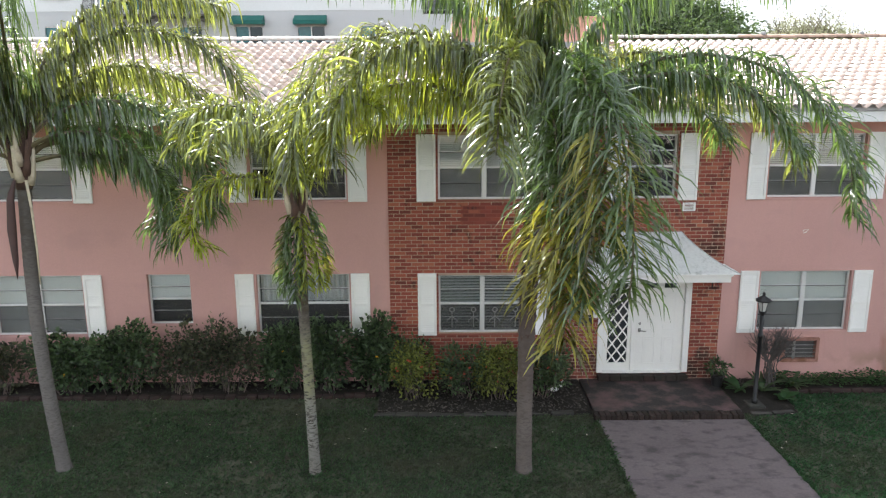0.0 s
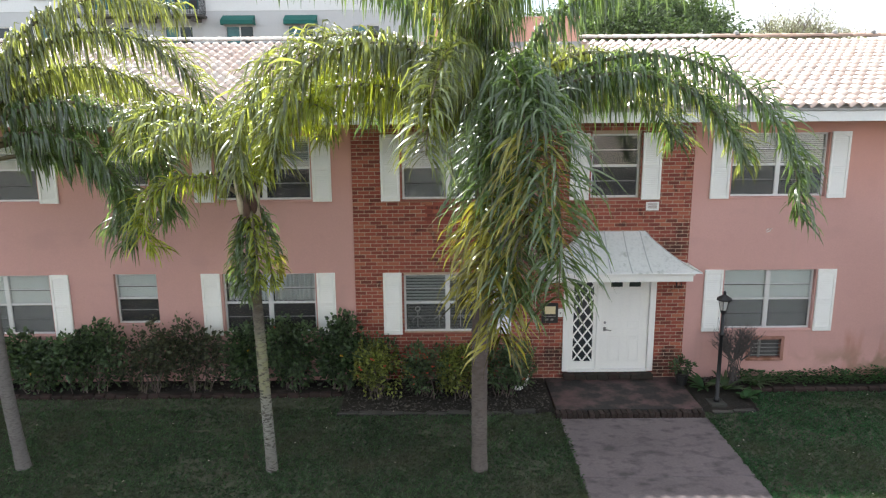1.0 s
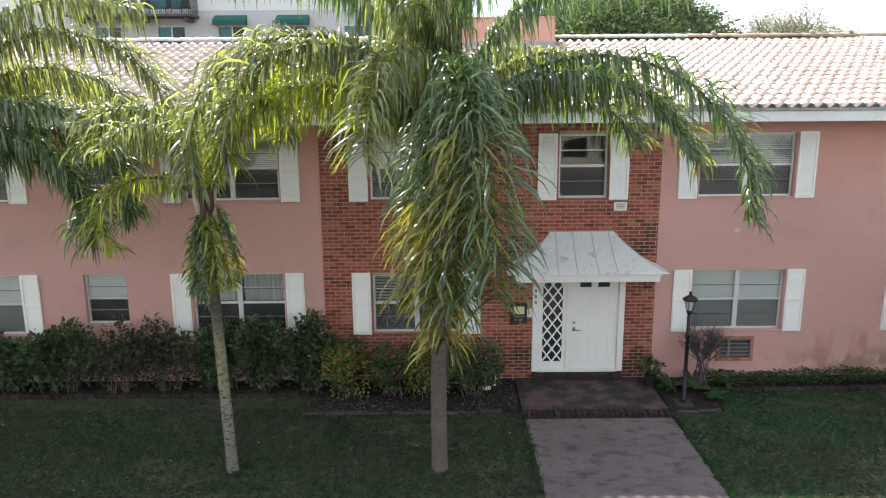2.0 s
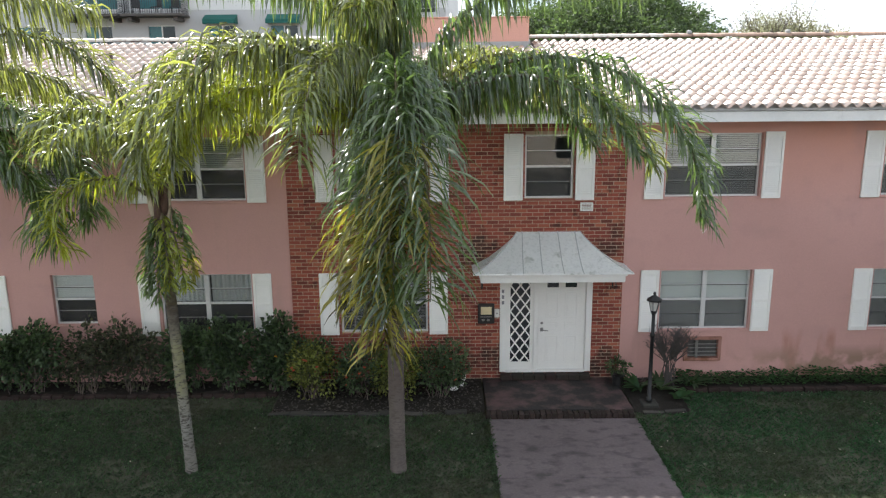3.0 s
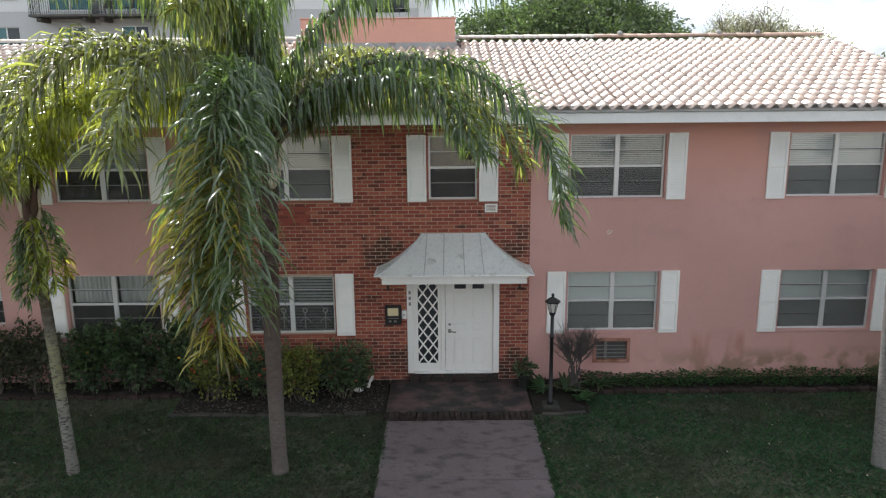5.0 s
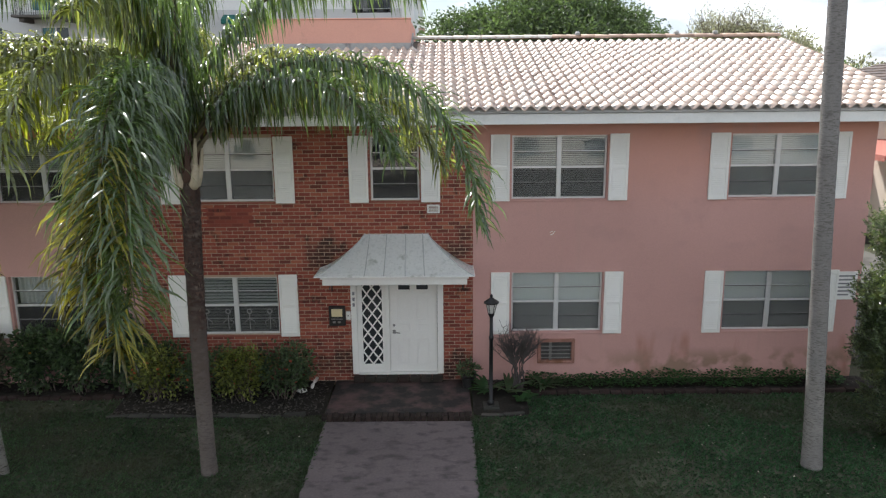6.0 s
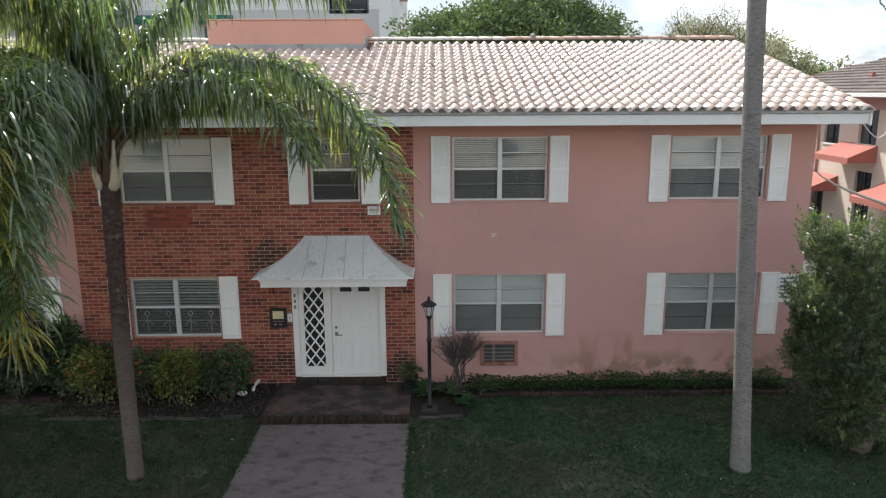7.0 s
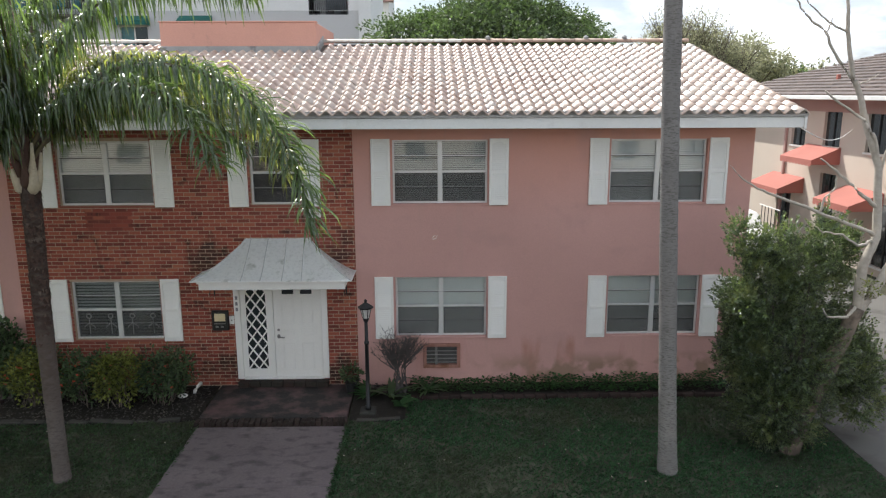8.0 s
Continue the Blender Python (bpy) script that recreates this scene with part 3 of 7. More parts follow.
for n in range(9):
    box(walk_bm, 2.72, 5.34, edge - 2.0, edge - 0.012, -0.12, 0.022, 0.008)
    edge -= 2.0
tagged(part("pavement", walk_bm, WALK), "pinkish grey stained concrete garden path", "path", kind="structure")

tagged(part("porch_floor", boxes((2.69, 5.33, 12.10, 13.60, -0.15, 0.095), bevel=0.012), PORCH), "worn red painted concrete porch floor with dark stains", "porch", kind="structure")


def soil_bed(name, label, x0, x1, y0, y1, top, front):
    """Uneven soil that rises from a low front edge towards the wall."""
    nx, ny = int((x1 - x0) / 0.10), max(4, int((y1 - y0) / 0.09))
    verts, faces = [], []
    for i in range(nx + 1):
        for j in range(ny + 1):
            x, y = x0 + (x1 - x0) * i / nx, y0 + (y1 - y0) * j / ny
            f = min(1.0, (y - y0) / front) if front else 1.0
            z = top * (0.15 + 0.85 * f) + 0.012 * noise.noise(Vector((x * 3.1, y * 3.1, 1.0))) + 0.010 * noise.noise(Vector((x * 9.0, y * 9.0, 4.0)))
            verts.append((x, y, z))
    for i in range(nx):
        for j in range(ny):
            a = i * (ny + 1) + j
            faces.append((a, a + ny + 1, a + ny + 2, a + 1))
    return tagged(raw(name, verts, faces, SOIL, None, smooth=True), label, "planting bed", kind="structure")


soil_bed("bed_soil_west", "dark bare soil of the planting bed", -15, -1.2, 12.98, 13.63, 0.075, 0.1)
soil_bed("bed_soil_middle", "dark bare soil before the brick wall", -1.2, 2.665, 12.14, 13.60, 0.085, 0.45)
soil_bed("bed_soil_lamp", "dark soil round the lamp post", 5.365, 6.37, 12.14, 13.60, 0.075, 0.3)
soil_bed("bed_soil_east", "dark soil of the narrow planting bed", 6.37, 13.1, 13.0, 13.63, 0.08, 0.1)

# ---- house walls ----
tagged(part("wall_west", holed_wall(WX0, BX0, 0.0, WALL_TOP, FACE, FACE + 0.2, holes_between(WX0, BX0)), STUCCO), "faded pink stucco wall of the two-storey building", "wall", kind="structure")
tagged(part("wall_east", holed_wall(BX1, WX1, 0.0, WALL_TOP, FACE, FACE + 0.2, holes_between(BX1, WX1)), STUCCO), "faded pink stucco wall with rust runs and mildew", "wall", kind="structure")
brick_wall = tagged(part("wall_brick", holed_wall(BX0, BX1, 0.0, WALL_TOP, BRICK_FACE + 0.008, FACE + 0.2, holes_between(BX0, BX1)), MORTAR), "red brick wall panel with pale mortar joints", "brick wall", kind="structure")
tagged(part("wall_side_east", boxes((WX1 - 0.2, WX1, FACE + 0.2, 25.4, 0.0, WALL_TOP)), STUCCO), "pink stucco side wall", "wall", kind="structure")
tagged(part("wall_side_west", boxes((WX0, WX0 + 0.2, FACE + 0.2, 25.4, 0.0, WALL_TOP)), STUCCO), "pink stucco side wall", "wall", kind="structure")
tagged(part("wall_back", boxes((WX0, WX1, 25.4, 25.6, 0.0, WALL_TOP)), STUCCO), "pink stucco rear wall", "wall", kind="structure")
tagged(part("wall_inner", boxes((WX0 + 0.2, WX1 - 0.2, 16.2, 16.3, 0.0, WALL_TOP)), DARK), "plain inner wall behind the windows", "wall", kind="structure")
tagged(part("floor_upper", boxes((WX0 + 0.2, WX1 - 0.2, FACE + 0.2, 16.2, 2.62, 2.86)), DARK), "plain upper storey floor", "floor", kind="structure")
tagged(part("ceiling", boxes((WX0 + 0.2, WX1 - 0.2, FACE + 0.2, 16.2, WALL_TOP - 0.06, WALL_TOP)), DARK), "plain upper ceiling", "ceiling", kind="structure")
gable = bmesh.new()
for x in (WX1 - 0.2, WX0):
    ring = [(FACE + 0.02, WALL_TOP), (25.55, WALL_TOP), (RIDGE_Y, RIDGE_Z - 0.22)]
    a = [gable.verts.new((x, y, z)) for y, z in ring]
    b = [gable.verts.new((x + 0.2, y, z)) for y, z in ring]
    gable.faces.new(a), gable.faces.new(b[::-1])
    for k in range(3):
        gable.faces.new((a[k], a[(k + 1) % 3], b[(k + 1) % 3], b[k]))
tagged(part("wall_gable", gable, STUCCO), "pink stucco gable wall", "wall", kind="structure")

# ---- eaves and roof deck ----
tagged(part("trim_fascia", boxes((WX0 - 0.6, GABLE_X, EAVE_Y + 0.03, EAVE_Y + 0.07, 5.125, 5.312), bevel=0.006), FASCIA), "white painted fascia board under the roof tiles", "fascia", kind="structure")
tagged(part("trim_drip_edge", boxes((WX0 - 0.6, GABLE_X + 0.02, EAVE_Y - 0.005, EAVE_Y + 0.10, 5.316, 5.372), bevel=0.008), DRIP), "weathered grey metal drip edge", "drip edge", kind="structure")
tagged(part("trim_soffit", boxes((WX0 - 0.6, GABLE_X, EAVE_Y + 0.07, FACE + 0.04, 5.126, 5.15), (WX1, GABLE_X, FACE + 0.04, 25.6, 5.126, 5.15)), WHITE_OLD), "white painted soffit", "soffit", kind="structure")
deck = bmesh.new()
for x0, x1 in ((WX0 - 0.6, GABLE_X - 0.03),):
    sec = [(EAVE_Y + 0.02, EAVE_Z), (RIDGE_Y, RIDGE_Z), (2 * RIDGE_Y - EAVE_Y, EAVE_Z), (2 * RIDGE_Y - EAVE_Y, EAVE_Z - 0.08), (RIDGE_Y, RIDGE_Z - 0.16), (EAVE_Y + 0.1, EAVE_Z - 0.08)]
    a = [deck.verts.new((x0, y, z)) for y, z in sec]
    b = [deck.verts.new((x1, y, z)) for y, z in sec]
    for k in range(6):
        deck.faces.new((a[k], a[(k + 1) % 6], b[(k + 1) % 6], b[k]))
    deck.faces.new(a), deck.faces.new(b[::-1])
roof = tagged(part("roof", deck, FELT), "low gabled roof of weathered clay barrel tiles", "roof", kind="structure")
rake = bmesh.new()
for s in (1, -1):
    e, r = (EAVE_Y if s > 0 else 2 * RIDGE_Y - EAVE_Y), RIDGE_Y
    ring = [(e, EAVE_Z - 0.02), (r, RIDGE_Z - 0.02), (r, RIDGE_Z - 0.25), (e, EAVE_Z - 0.25)]
    a = [rake.verts.new((GABLE_X - 0.03, y, z)) for y, z in ring]
    b = [rake.verts.new((GABLE_X + 0.01, y, z)) for y, z in ring]
    rake.faces.new(a), rake.faces.new(b[::-1])
    for k in range(4):
        rake.faces.new((a[k], a[(k + 1) % 4], b[(k + 1) % 4], b[k]))
tagged(part("trim_rake", rake, FASCIA), "white painted rake board at the gable end", "rake board", kind="structure")


# ---- parapet box on the roof ----
def parapet_box():
    x0, x1, y0, y1, top = 0.30, 4.08, 18.45, 21.6, 7.44
    t = thing("roof_parapet", (0, 0, 0), "faded pink stucco parapet box on the roof with grey flashing", "parapet")
    low = EAVE_Z + (y0 - EAVE_Y) * math.tan(SLOPE) + 0.04
    part("parapet_wall", boxes((x0, x1, y0, y0 + 0.2, low - 0.1, top), (x0, x0 + 0.2, y0 + 0.2, y1, low - 0.2, top), (x1 - 0.2, x1, y0 + 0.2, y1, low - 0.2, top), (x0, x1, y1, y1 + 0.2, low - 0.3, top), bevel=0.01), PINK_PARAPET, t)
    part("coping", boxes((x0 - 0.02, x1 + 0.02, y0 - 0.02, y0 + 0.22, top + 0.002, top + 0.03), bevel=0.006), PINK_PARAPET, t)
    bm = boxes((x0 - 0.03, x1 + 0.03, y0 - 0.05, y0 - 0.004, low - 0.03, low + 0.13), bevel=0.008)
    part("flashing", bm, FLASHING, t, "stained grey metal flashing")
    bm = bmesh.new()
    for ya, yb in ((y0 - 0.05, RIDGE_Y),):
        za, zb = (EAVE_Z + (y - EAVE_Y) * math.tan(SLOPE) for y in (ya, yb))
        v = [(x, y, z) for x in (x1 + 0.004, x1 + 0.035) for y, z in ((ya, za), (yb, zb), (yb, zb + 0.22), (ya, za + 0.17))]
        vs = [bm.verts.new(c) for c in v]
        for f in ((0, 1, 2, 3), (7, 6, 5, 4), (0, 4, 5, 1), (1, 5, 6, 2), (2, 6, 7, 3), (3, 7, 4, 0)):
            bm.faces.new([vs[i] for i in f])
    part("flashing", bm, FLASHING, t, "stained grey metal flashing")


parapet_box()


def vent_pipe(x, y):
    """Short plumbing vent through the tiles."""
    z = EAVE_Z + (y - EAVE_Y) * math.tan(SLOPE)
    t = thing("vent_pipe", (x, y, z), "short dark plumbing vent pipe through the roof tiles", "vent pipe")
    raw("pipe", *tube([(0, 0, -0.02), (0, 0, 0.30)], [0.040, 0.040], 10), FELT, t)
    raw("collar", *tube([(0, 0, 0.05), (0, 0, 0.13)], [0.085, 0.055], 10), FLASHING, t, "grey flashing collar")


vent_pipe(-5.5, 16.85)


# ---- windows ----
def zigzag(x0, x1, z0, z1, y, pitch, depth, fill=1.0):
    """Closed blind: rows of tilted slats."""
    n = max(3, int((z1 - z0) / pitch))
    verts, faces = [], []
    for i in range(n):
        za, zb = z0 + (z1 - z0) * i / n, z0 + (z1 - z0) * (i + fill) / n + 0.003
        o = len(verts)
        verts += [(x0, y, za), (x1, y, za), (x1, y + depth, zb), (x0, y + depth, zb)]
        faces.append((o, o + 1, o + 2, o + 3))
    return verts, faces


def folds(x0, x1, z0, z1, y, wave=0.09, depth=0.03):
    n = int((x1 - x0) / wave * 6)
    verts, faces = [], []
    for i in range(n + 1):
        x = x0 + (x1 - x0) * i / n
        d = depth * math.sin(i * math.pi / 3 + 0.7 * math.sin(i * 0.37))
        verts += [(x, y + d, z0), (x, y + d * 0.7, z1)]
    for i in range(n):
        faces.append((2 * i, 2 * i + 2, 2 * i + 3, 2 * i + 1))
    return verts, faces


def window(number, hole, cover="blind", front=FACE, twin=True, split=0.5, low_cover=None):
    """Aluminium single-hung window set back in its opening, with panes, screens and blinds."""
    x0, x1, z0, z1 = hole
    y = front + 0.085
    t = thing("window_%d" % number, (0, 0, 0), "white aluminium single-hung window in the wall", "window", kind="structure")
    f = 0.036
    part("window_frame", boxes((x0, x0 + f, y, y + 0.07, z0, z1), (x1 - f, x1, y, y + 0.07, z0, z1), (x0 + f, x1 - f, y, y + 0.07, z1 - f, z1), (x0 + f, x1 - f, y, y + 0.07, z0, z0 + f), bevel=0.004), ALUMINIUM, t)
    part("window_sill", boxes((x0 - 0.015, x1 + 0.015, front - 0.012, y + 0.002, z0 - 0.04, z0 - 0.002), bevel=0.006), MORTAR_RED if front == BRICK_FACE else STUCCO, t)
    cells = [(x0 + f, x1 - f)]
    if twin:
        mid = (x0 + x1) / 2
        part("mullion", boxes((mid - 0.045, mid + 0.045, y - 0.006, y + 0.075, z0 + f, z1 - f), bevel=0.006), ALUMINIUM, t)
        cells = [(x0 + f, mid - 0.045), (mid + 0.045, x1 - f)]
    zm = z0 + (z1 - z0) * split
    for a, b in cells:
        part("meeting_rail", boxes((a, b, y + 0.004, y + 0.05, zm - 0.022, zm + 0.022), bevel=0.004), ALUMINIUM, t)
        for lo, hi, yy in ((z0 + f, zm - 0.022, y + 0.036), (zm + 0.022, z1 - f, y + 0.022)):
            pane = part("pane", boxes((a, b, yy, yy + 0.004, lo, hi)), GLASS, t)
            pane.visible_shadow = False
            bar = (lo + hi) / 2
            part("glazing_bar", boxes((a, b, yy - 0.016, yy - 0.002, bar - 0.004, bar + 0.012)), ALUMINIUM, pane)
            # dark strip paints the shadow line below the glazing bar
            part("bar_shade", boxes((a, b, yy - 0.010, yy - 0.002, bar - 0.018, bar - 0.0045)), BLACK_PLASTIC, pane, "dark strip painted for the shade under the bar")
        part("insect_screen", boxes((a + 0.004, b - 0.004, y + 0.014, y + 0.017, z0 + f, zm - 0.022)), SCREEN, t, "dark insect screen").visible_shadow = False
        mats = {"blind": BLIND, "grey": BLIND_GREY, "open": BLIND_DULL}
        for lo, hi, kind in ((z0 + f, zm, low_cover or cover), (zm, z1 - f, cover)):
            if kind == "curtain":
                raw("curtain", *folds(a, b, lo, hi, y + 0.16), CURTAIN, t, "pale pleated curtain", smooth=True)
            elif kind in mats:
                step, dep, fill = {"open": (0.058, 0.020, 0.60), "grey": (0.034, 0.020, 0.66), "blind": (0.034, 0.018, 0.78)}[kind]
                raw("blind", *zigzag(a, b, lo, hi, y + 0.058, step, dep, fill), mats[kind], t, "closed slatted blind")
    return t


COVERS = {"l_far": "blind", "l_small": "blind", "l_left": "curtain", "l_brick": "open", "l_mid": "blind", "l_right": "blind",
          "u_far": "blind", "u_small": "blind", "u_left": "grey", "u_brick": "blind", "u_door": "none", "u_mid": "grey", "u_right": "blind"}
for number, (key, hole) in enumerate(WINDOWS.items(), 1):
    narrow = hole[1] - hole[0] < 1.0
    front = BRICK_FACE if BX0 < hole[0] < BX1 else FACE
    low = {"l_small": "none", "l_left": "none", "u_left": "none"}.get(key)
    window(number, hole, COVERS[key], front, not narrow, 0.5, low)


def window_guard(x, z):
    """Wrought ornament with a rosette behind the glass."""
    t = thing("window_ornament", (x, FACE + 0.045, z), "dark wrought iron window ornament with a rosette", "ornament", "ornaments in the brick window")
    ring = [(0.045 * math.cos(k * math.pi / 6), 0, 0.045 * math.sin(k * math.pi / 6)) for k in range(13)]
    raw("rosette", *tube(ring, [0.012] * 13, 6), STEEL, t)
    raw("stem", *tube([(0, 0, -0.045), (0.0, 0, -0.36)], [0.008, 0.008], 6), STEEL, t)
    for s in (-1, 1):
        curl = [(s * (0.05 - 0.05 * math.cos(k * 0.5)), 0, -0.12 - 0.035 * k * 0.5) for k in range(8)]
        raw("scroll", *tube(curl, [0.007] * 8, 6), STEEL, t)
    return t


for x in (0.18, 0.60, 1.02, 1.42):
    window_guard(x, 1.52)


# ---- shutters ----
def shutter(height):
    """White louvred shutter with a cambered top panel, hung flat on the wall."""
    t = thing("shutter", (0, 0, 0), "white louvred shutter fixed flat beside a window", "shutter", "window shutters")
    w, d = 0.36, 0.035
    s = 0.048
    zm = height * 0.5
    part("stile", boxes((0, s, -d, 0, 0, height), bevel=0.005), WHITE, t)
    part("stile", boxes((w - s, w, -d, 0, 0, height), bevel=0.005), WHITE, t)
    part("rail", boxes((s, w - s, -d + 0.002, 0, 0, 0.085), bevel=0.004), WHITE, t)
    part("rail", boxes((s, w - s, -d + 0.002, 0, zm - 0.03, zm + 0.03), bevel=0.004), WHITE, t)
    bm = bmesh.new()
    n = 10
    low = [(s + (w - 2 * s) * k / n, height - 0.105 + 0.045 * math.sin(math.pi * k / n)) for k in range(n + 1)]
    rim = low + [(w - s, height), (s, height)]
    a = [bm.verts.new((x, -d + 0.002, z)) for x, z in rim]
    b = [bm.verts.new((x, 0, z)) for x, z in rim]
    bm.faces.new(a), bm.faces.new(b[::-1])
    for k in range(len(rim)):
        bm.faces.new((a[k], a[(k + 1) % len(rim)], b[(k + 1) % len(rim)], b[k]))
    part("top_rail", bm, WHITE, t)
    for lo, hi in ((0.085, zm - 0.03), (zm + 0.03, height - 0.06)):
        v, f = [], []
        n = int((hi - lo) / 0.038)
        for i in range(n):
            z = lo + (hi - lo) * (i + 0.5) / n
            o = len(v)
            v += [(s, -d + 0.010, z - 0.015), (w - s, -d + 0.010, z - 0.015), (w - s, -0.010, z + 0.016), (s, -0.010, z + 0.016),
                  (s, -d + 0.012, z - 0.020), (w - s, -d + 0.012, z - 0.020), (w - s, -0.008, z + 0.011), (s, -0.008, z + 0.011)]
            f += [(o, o + 1, o + 2, o + 3), (o + 5, o + 4, o + 7, o + 6), (o + 4, o + 5, o + 1, o)]
        raw("louvres", v, f, WHITE, t)
        part("backing", boxes((s, w - s, -0.002, -0.0005, lo, hi)), WHITE_OLD, t)
    return t


proto = None
for key, (x0, x1, z0, z1) in WINDOWS.items():
    if key in ("l_small", "u_small"):
        continue
    y = (BRICK_FACE if BX0 < x0 < BX1 else FACE) - 0.004
    for x in (x0 - 0.40, x1 + 0.03):
        m = pose(x, y, z0 - 0.03)
        if proto is None:
            proto = shutter(1.25)
            proto.matrix_basis = m
        else:
            copy_thing(proto, m)


# ---- entrance ----
def entrance():
    x0, x1, z0, z1 = DOOR_HOLE
    y = BRICK_FACE
    t = thing("door_1", (0, 0, 0), "white panelled front door with a diamond-lattice sidelight", "door", kind="structure")
    part("casing", boxes((x0, x0 + 0.115, y - 0.03, y + 0.12, z0 - 0.01, z1), bevel=0.006), WHITE, t)
    part("casing", boxes((x1 - 0.115, x1, y - 0.03, y + 0.12, z0 - 0.01, z1), bevel=0.006), WHITE, t)
    part("header", boxes((x0 + 0.115, x1 - 0.115, y - 0.028, y + 0.12, z1 - 0.10, z1), bevel=0.006), WHITE, t)
    part("jamb_post", boxes((3.695, 3.775, y + 0.0, y + 0.12, z0, z1 - 0.10), bevel=0.006), WHITE, t)
    part("threshold", boxes((x0 + 0.115, x1 - 0.115, y - 0.015, y + 0.14, z0 - 0.03, z0 + 0.015), bevel=0.006), WHITE_OLD, t)
    # sidelight
    a, b, lo, hi = x0 + 0.115, 3.695, z0 + 0.015, z1 - 0.10
    side = part("sidelight", boxes((a, a + 0.095, y + 0.03, y + 0.08, lo, hi), (b - 0.065, b, y + 0.03, y + 0.08, lo, hi), (a + 0.095, b - 0.065, y + 0.03, y + 0.08, lo, lo + 0.16), (a + 0.095, b - 0.065, y + 0.03, y + 0.08, hi - 0.05, hi), bevel=0.004), WHITE, t, "white sidelight frame")
    pa, pb, pl, ph = a + 0.095, b - 0.065, lo + 0.16, hi - 0.05
    part("pane", boxes((pa, pb, y + 0.060, y + 0.064, pl, ph)), DARK_PANE, side, "dark glass behind the lattice")
    w, h = pb - pa, ph - pl
    cw, ch = w / 2.0, h / 6.6
    for s in (1, -1):
        for k in range(-3, 10):
            # slanted bars clipped to the panel
            xa, za = (pa, pl + k * ch) if s > 0 else (pb, pl + k * ch)
            slope = s * ch / cw
            ends = []
            for x in (pa, pb):
                ends.append((x, za + (x - xa) * slope))
            (ax, az), (bx, bz) = ends
            if max(az, bz) <= pl or min(az, bz) >= ph:
                continue
            t0, t1 = 0.0, 1.0
            d = bz - az
            for lim, sign in ((pl, 1), (ph, -1)):
                u = (lim - az) / d
                if (d > 0) == (sign > 0):
                    t0 = max(t0, u)
                else:
                    t1 = min(t1, u)
            if t1 - t0 < 0.04:
                continue
            p, q = Vector((ax + (bx - ax) * t0, y + 0.05, az + d * t0)), Vector((ax + (bx - ax) * t1, y + 0.05, az + d * t1))
            along = (q - p).normalized()
            n = Vector((-along.z, 0, along.x)) * 0.0135
            vs = [p + n, q + n, q - n, p - n]
            yy = 0.002 if s > 0 else -0.002
            v = [(c.x, c.y - 0.010 + yy, c.z) for c in vs] + [(c.x, c.y + 0.008 + yy, c.z) for c in vs]
            raw("lattice_bar", v, [(0, 1, 2, 3), (7, 6, 5, 4), (0, 4, 5, 1), (1, 5, 6, 2), (2, 6, 7, 3), (3, 7, 4, 0)], WHITE, side)
    # leaf
    a, b = 3.780, 4.710
    leaf = part("door_leaf", boxes((a, b, y + 0.035, y + 0.08, z0 + 0.018, hi), bevel=0.004), WHITE, t, "white door leaf with raised panels")
    lw = b - a
    for k, (pz0, pz1) in enumerate(((z0 + 0.16, z0 + 0.72), (z0 + 0.86, z0 + 1.02), (z0 + 1.10, z0 + 1.62))):
        for u0, u1 in ((0.17, 0.43), (0.57, 0.83)):
            x0p, x1p = a + lw * u0, a + lw * u1
            m = 0.018
            part("moulding", boxes((x0p, x1p, y + 0.027, y + 0.036, pz0, pz0 + m), (x0p, x1p, y + 0.027, y + 0.036, pz1 - m, pz1), (x0p, x0p + m, y + 0.027, y + 0.036, pz0 + m, pz1 - m), (x1p - m, x1p, y + 0.027, y + 0.036, pz0 + m, pz1 - m), bevel=0.004), WHITE, leaf)
            part("panel", boxes((x0p + 0.045, x1p - 0.045, y + 0.029, y + 0.036, pz0 + 0.045, pz1 - 0.045), bevel=0.006), WHITE, leaf)
    for u0, u1 in ((0.19, 0.43), (0.57, 0.81)):
        part("small_pane", boxes((a + lw * u0, a + lw * u1, y + 0.030, y + 0.037, z0 + 1.71, z0 + 1.86)), DARK_PANE, leaf, "small dark glass pane")
    part("deadbolt", boxes((a + 0.055, a + 0.105, y + 0.012, y + 0.036, z0 + 0.96, z0 + 1.01), bevel=0.012), STEEL, leaf)
    hv, hf = tube([(a + 0.08, y + 0.034, z0 + 0.85), (a + 0.08, y - 0.015, z0 + 0.85), (a + 0.10, y - 0.022, z0 + 0.85), (a + 0.20, y - 0.02, z0 + 0.835)], [0.022, 0.014, 0.013, 0.011], 8)
    raw("door_handle", hv, hf, STEEL, leaf, "dark steel lever handle", smooth=True)
    part("handle_plate", boxes((a + 0.05, a + 0.11, y + 0.022, y + 0.036, z0 + 0.81, z0 + 0.89), bevel=0.01), STEEL, leaf)
    # three plain number bars on the casing
    for k in range(3):
        part("number_bar", boxes((x0 + 0.035, x0 + 0.080, y - 0.036, y - 0.029, z0 + 1.62 - k * 0.115, z0 + 1.69 - k * 0.115), bevel=0.003), INK, t, "dark plain bar")
    # step under the door
    n = 0
    for k in range(8):
        x = x0 + 0.02 + k * 0.222
        part("step_brick", boxes((x, x + 0.21, y - 0.16, y + 0.10, 0.10, z0 - 0.034), bevel=0.008), EDGE_BRICK, t)


entrance()


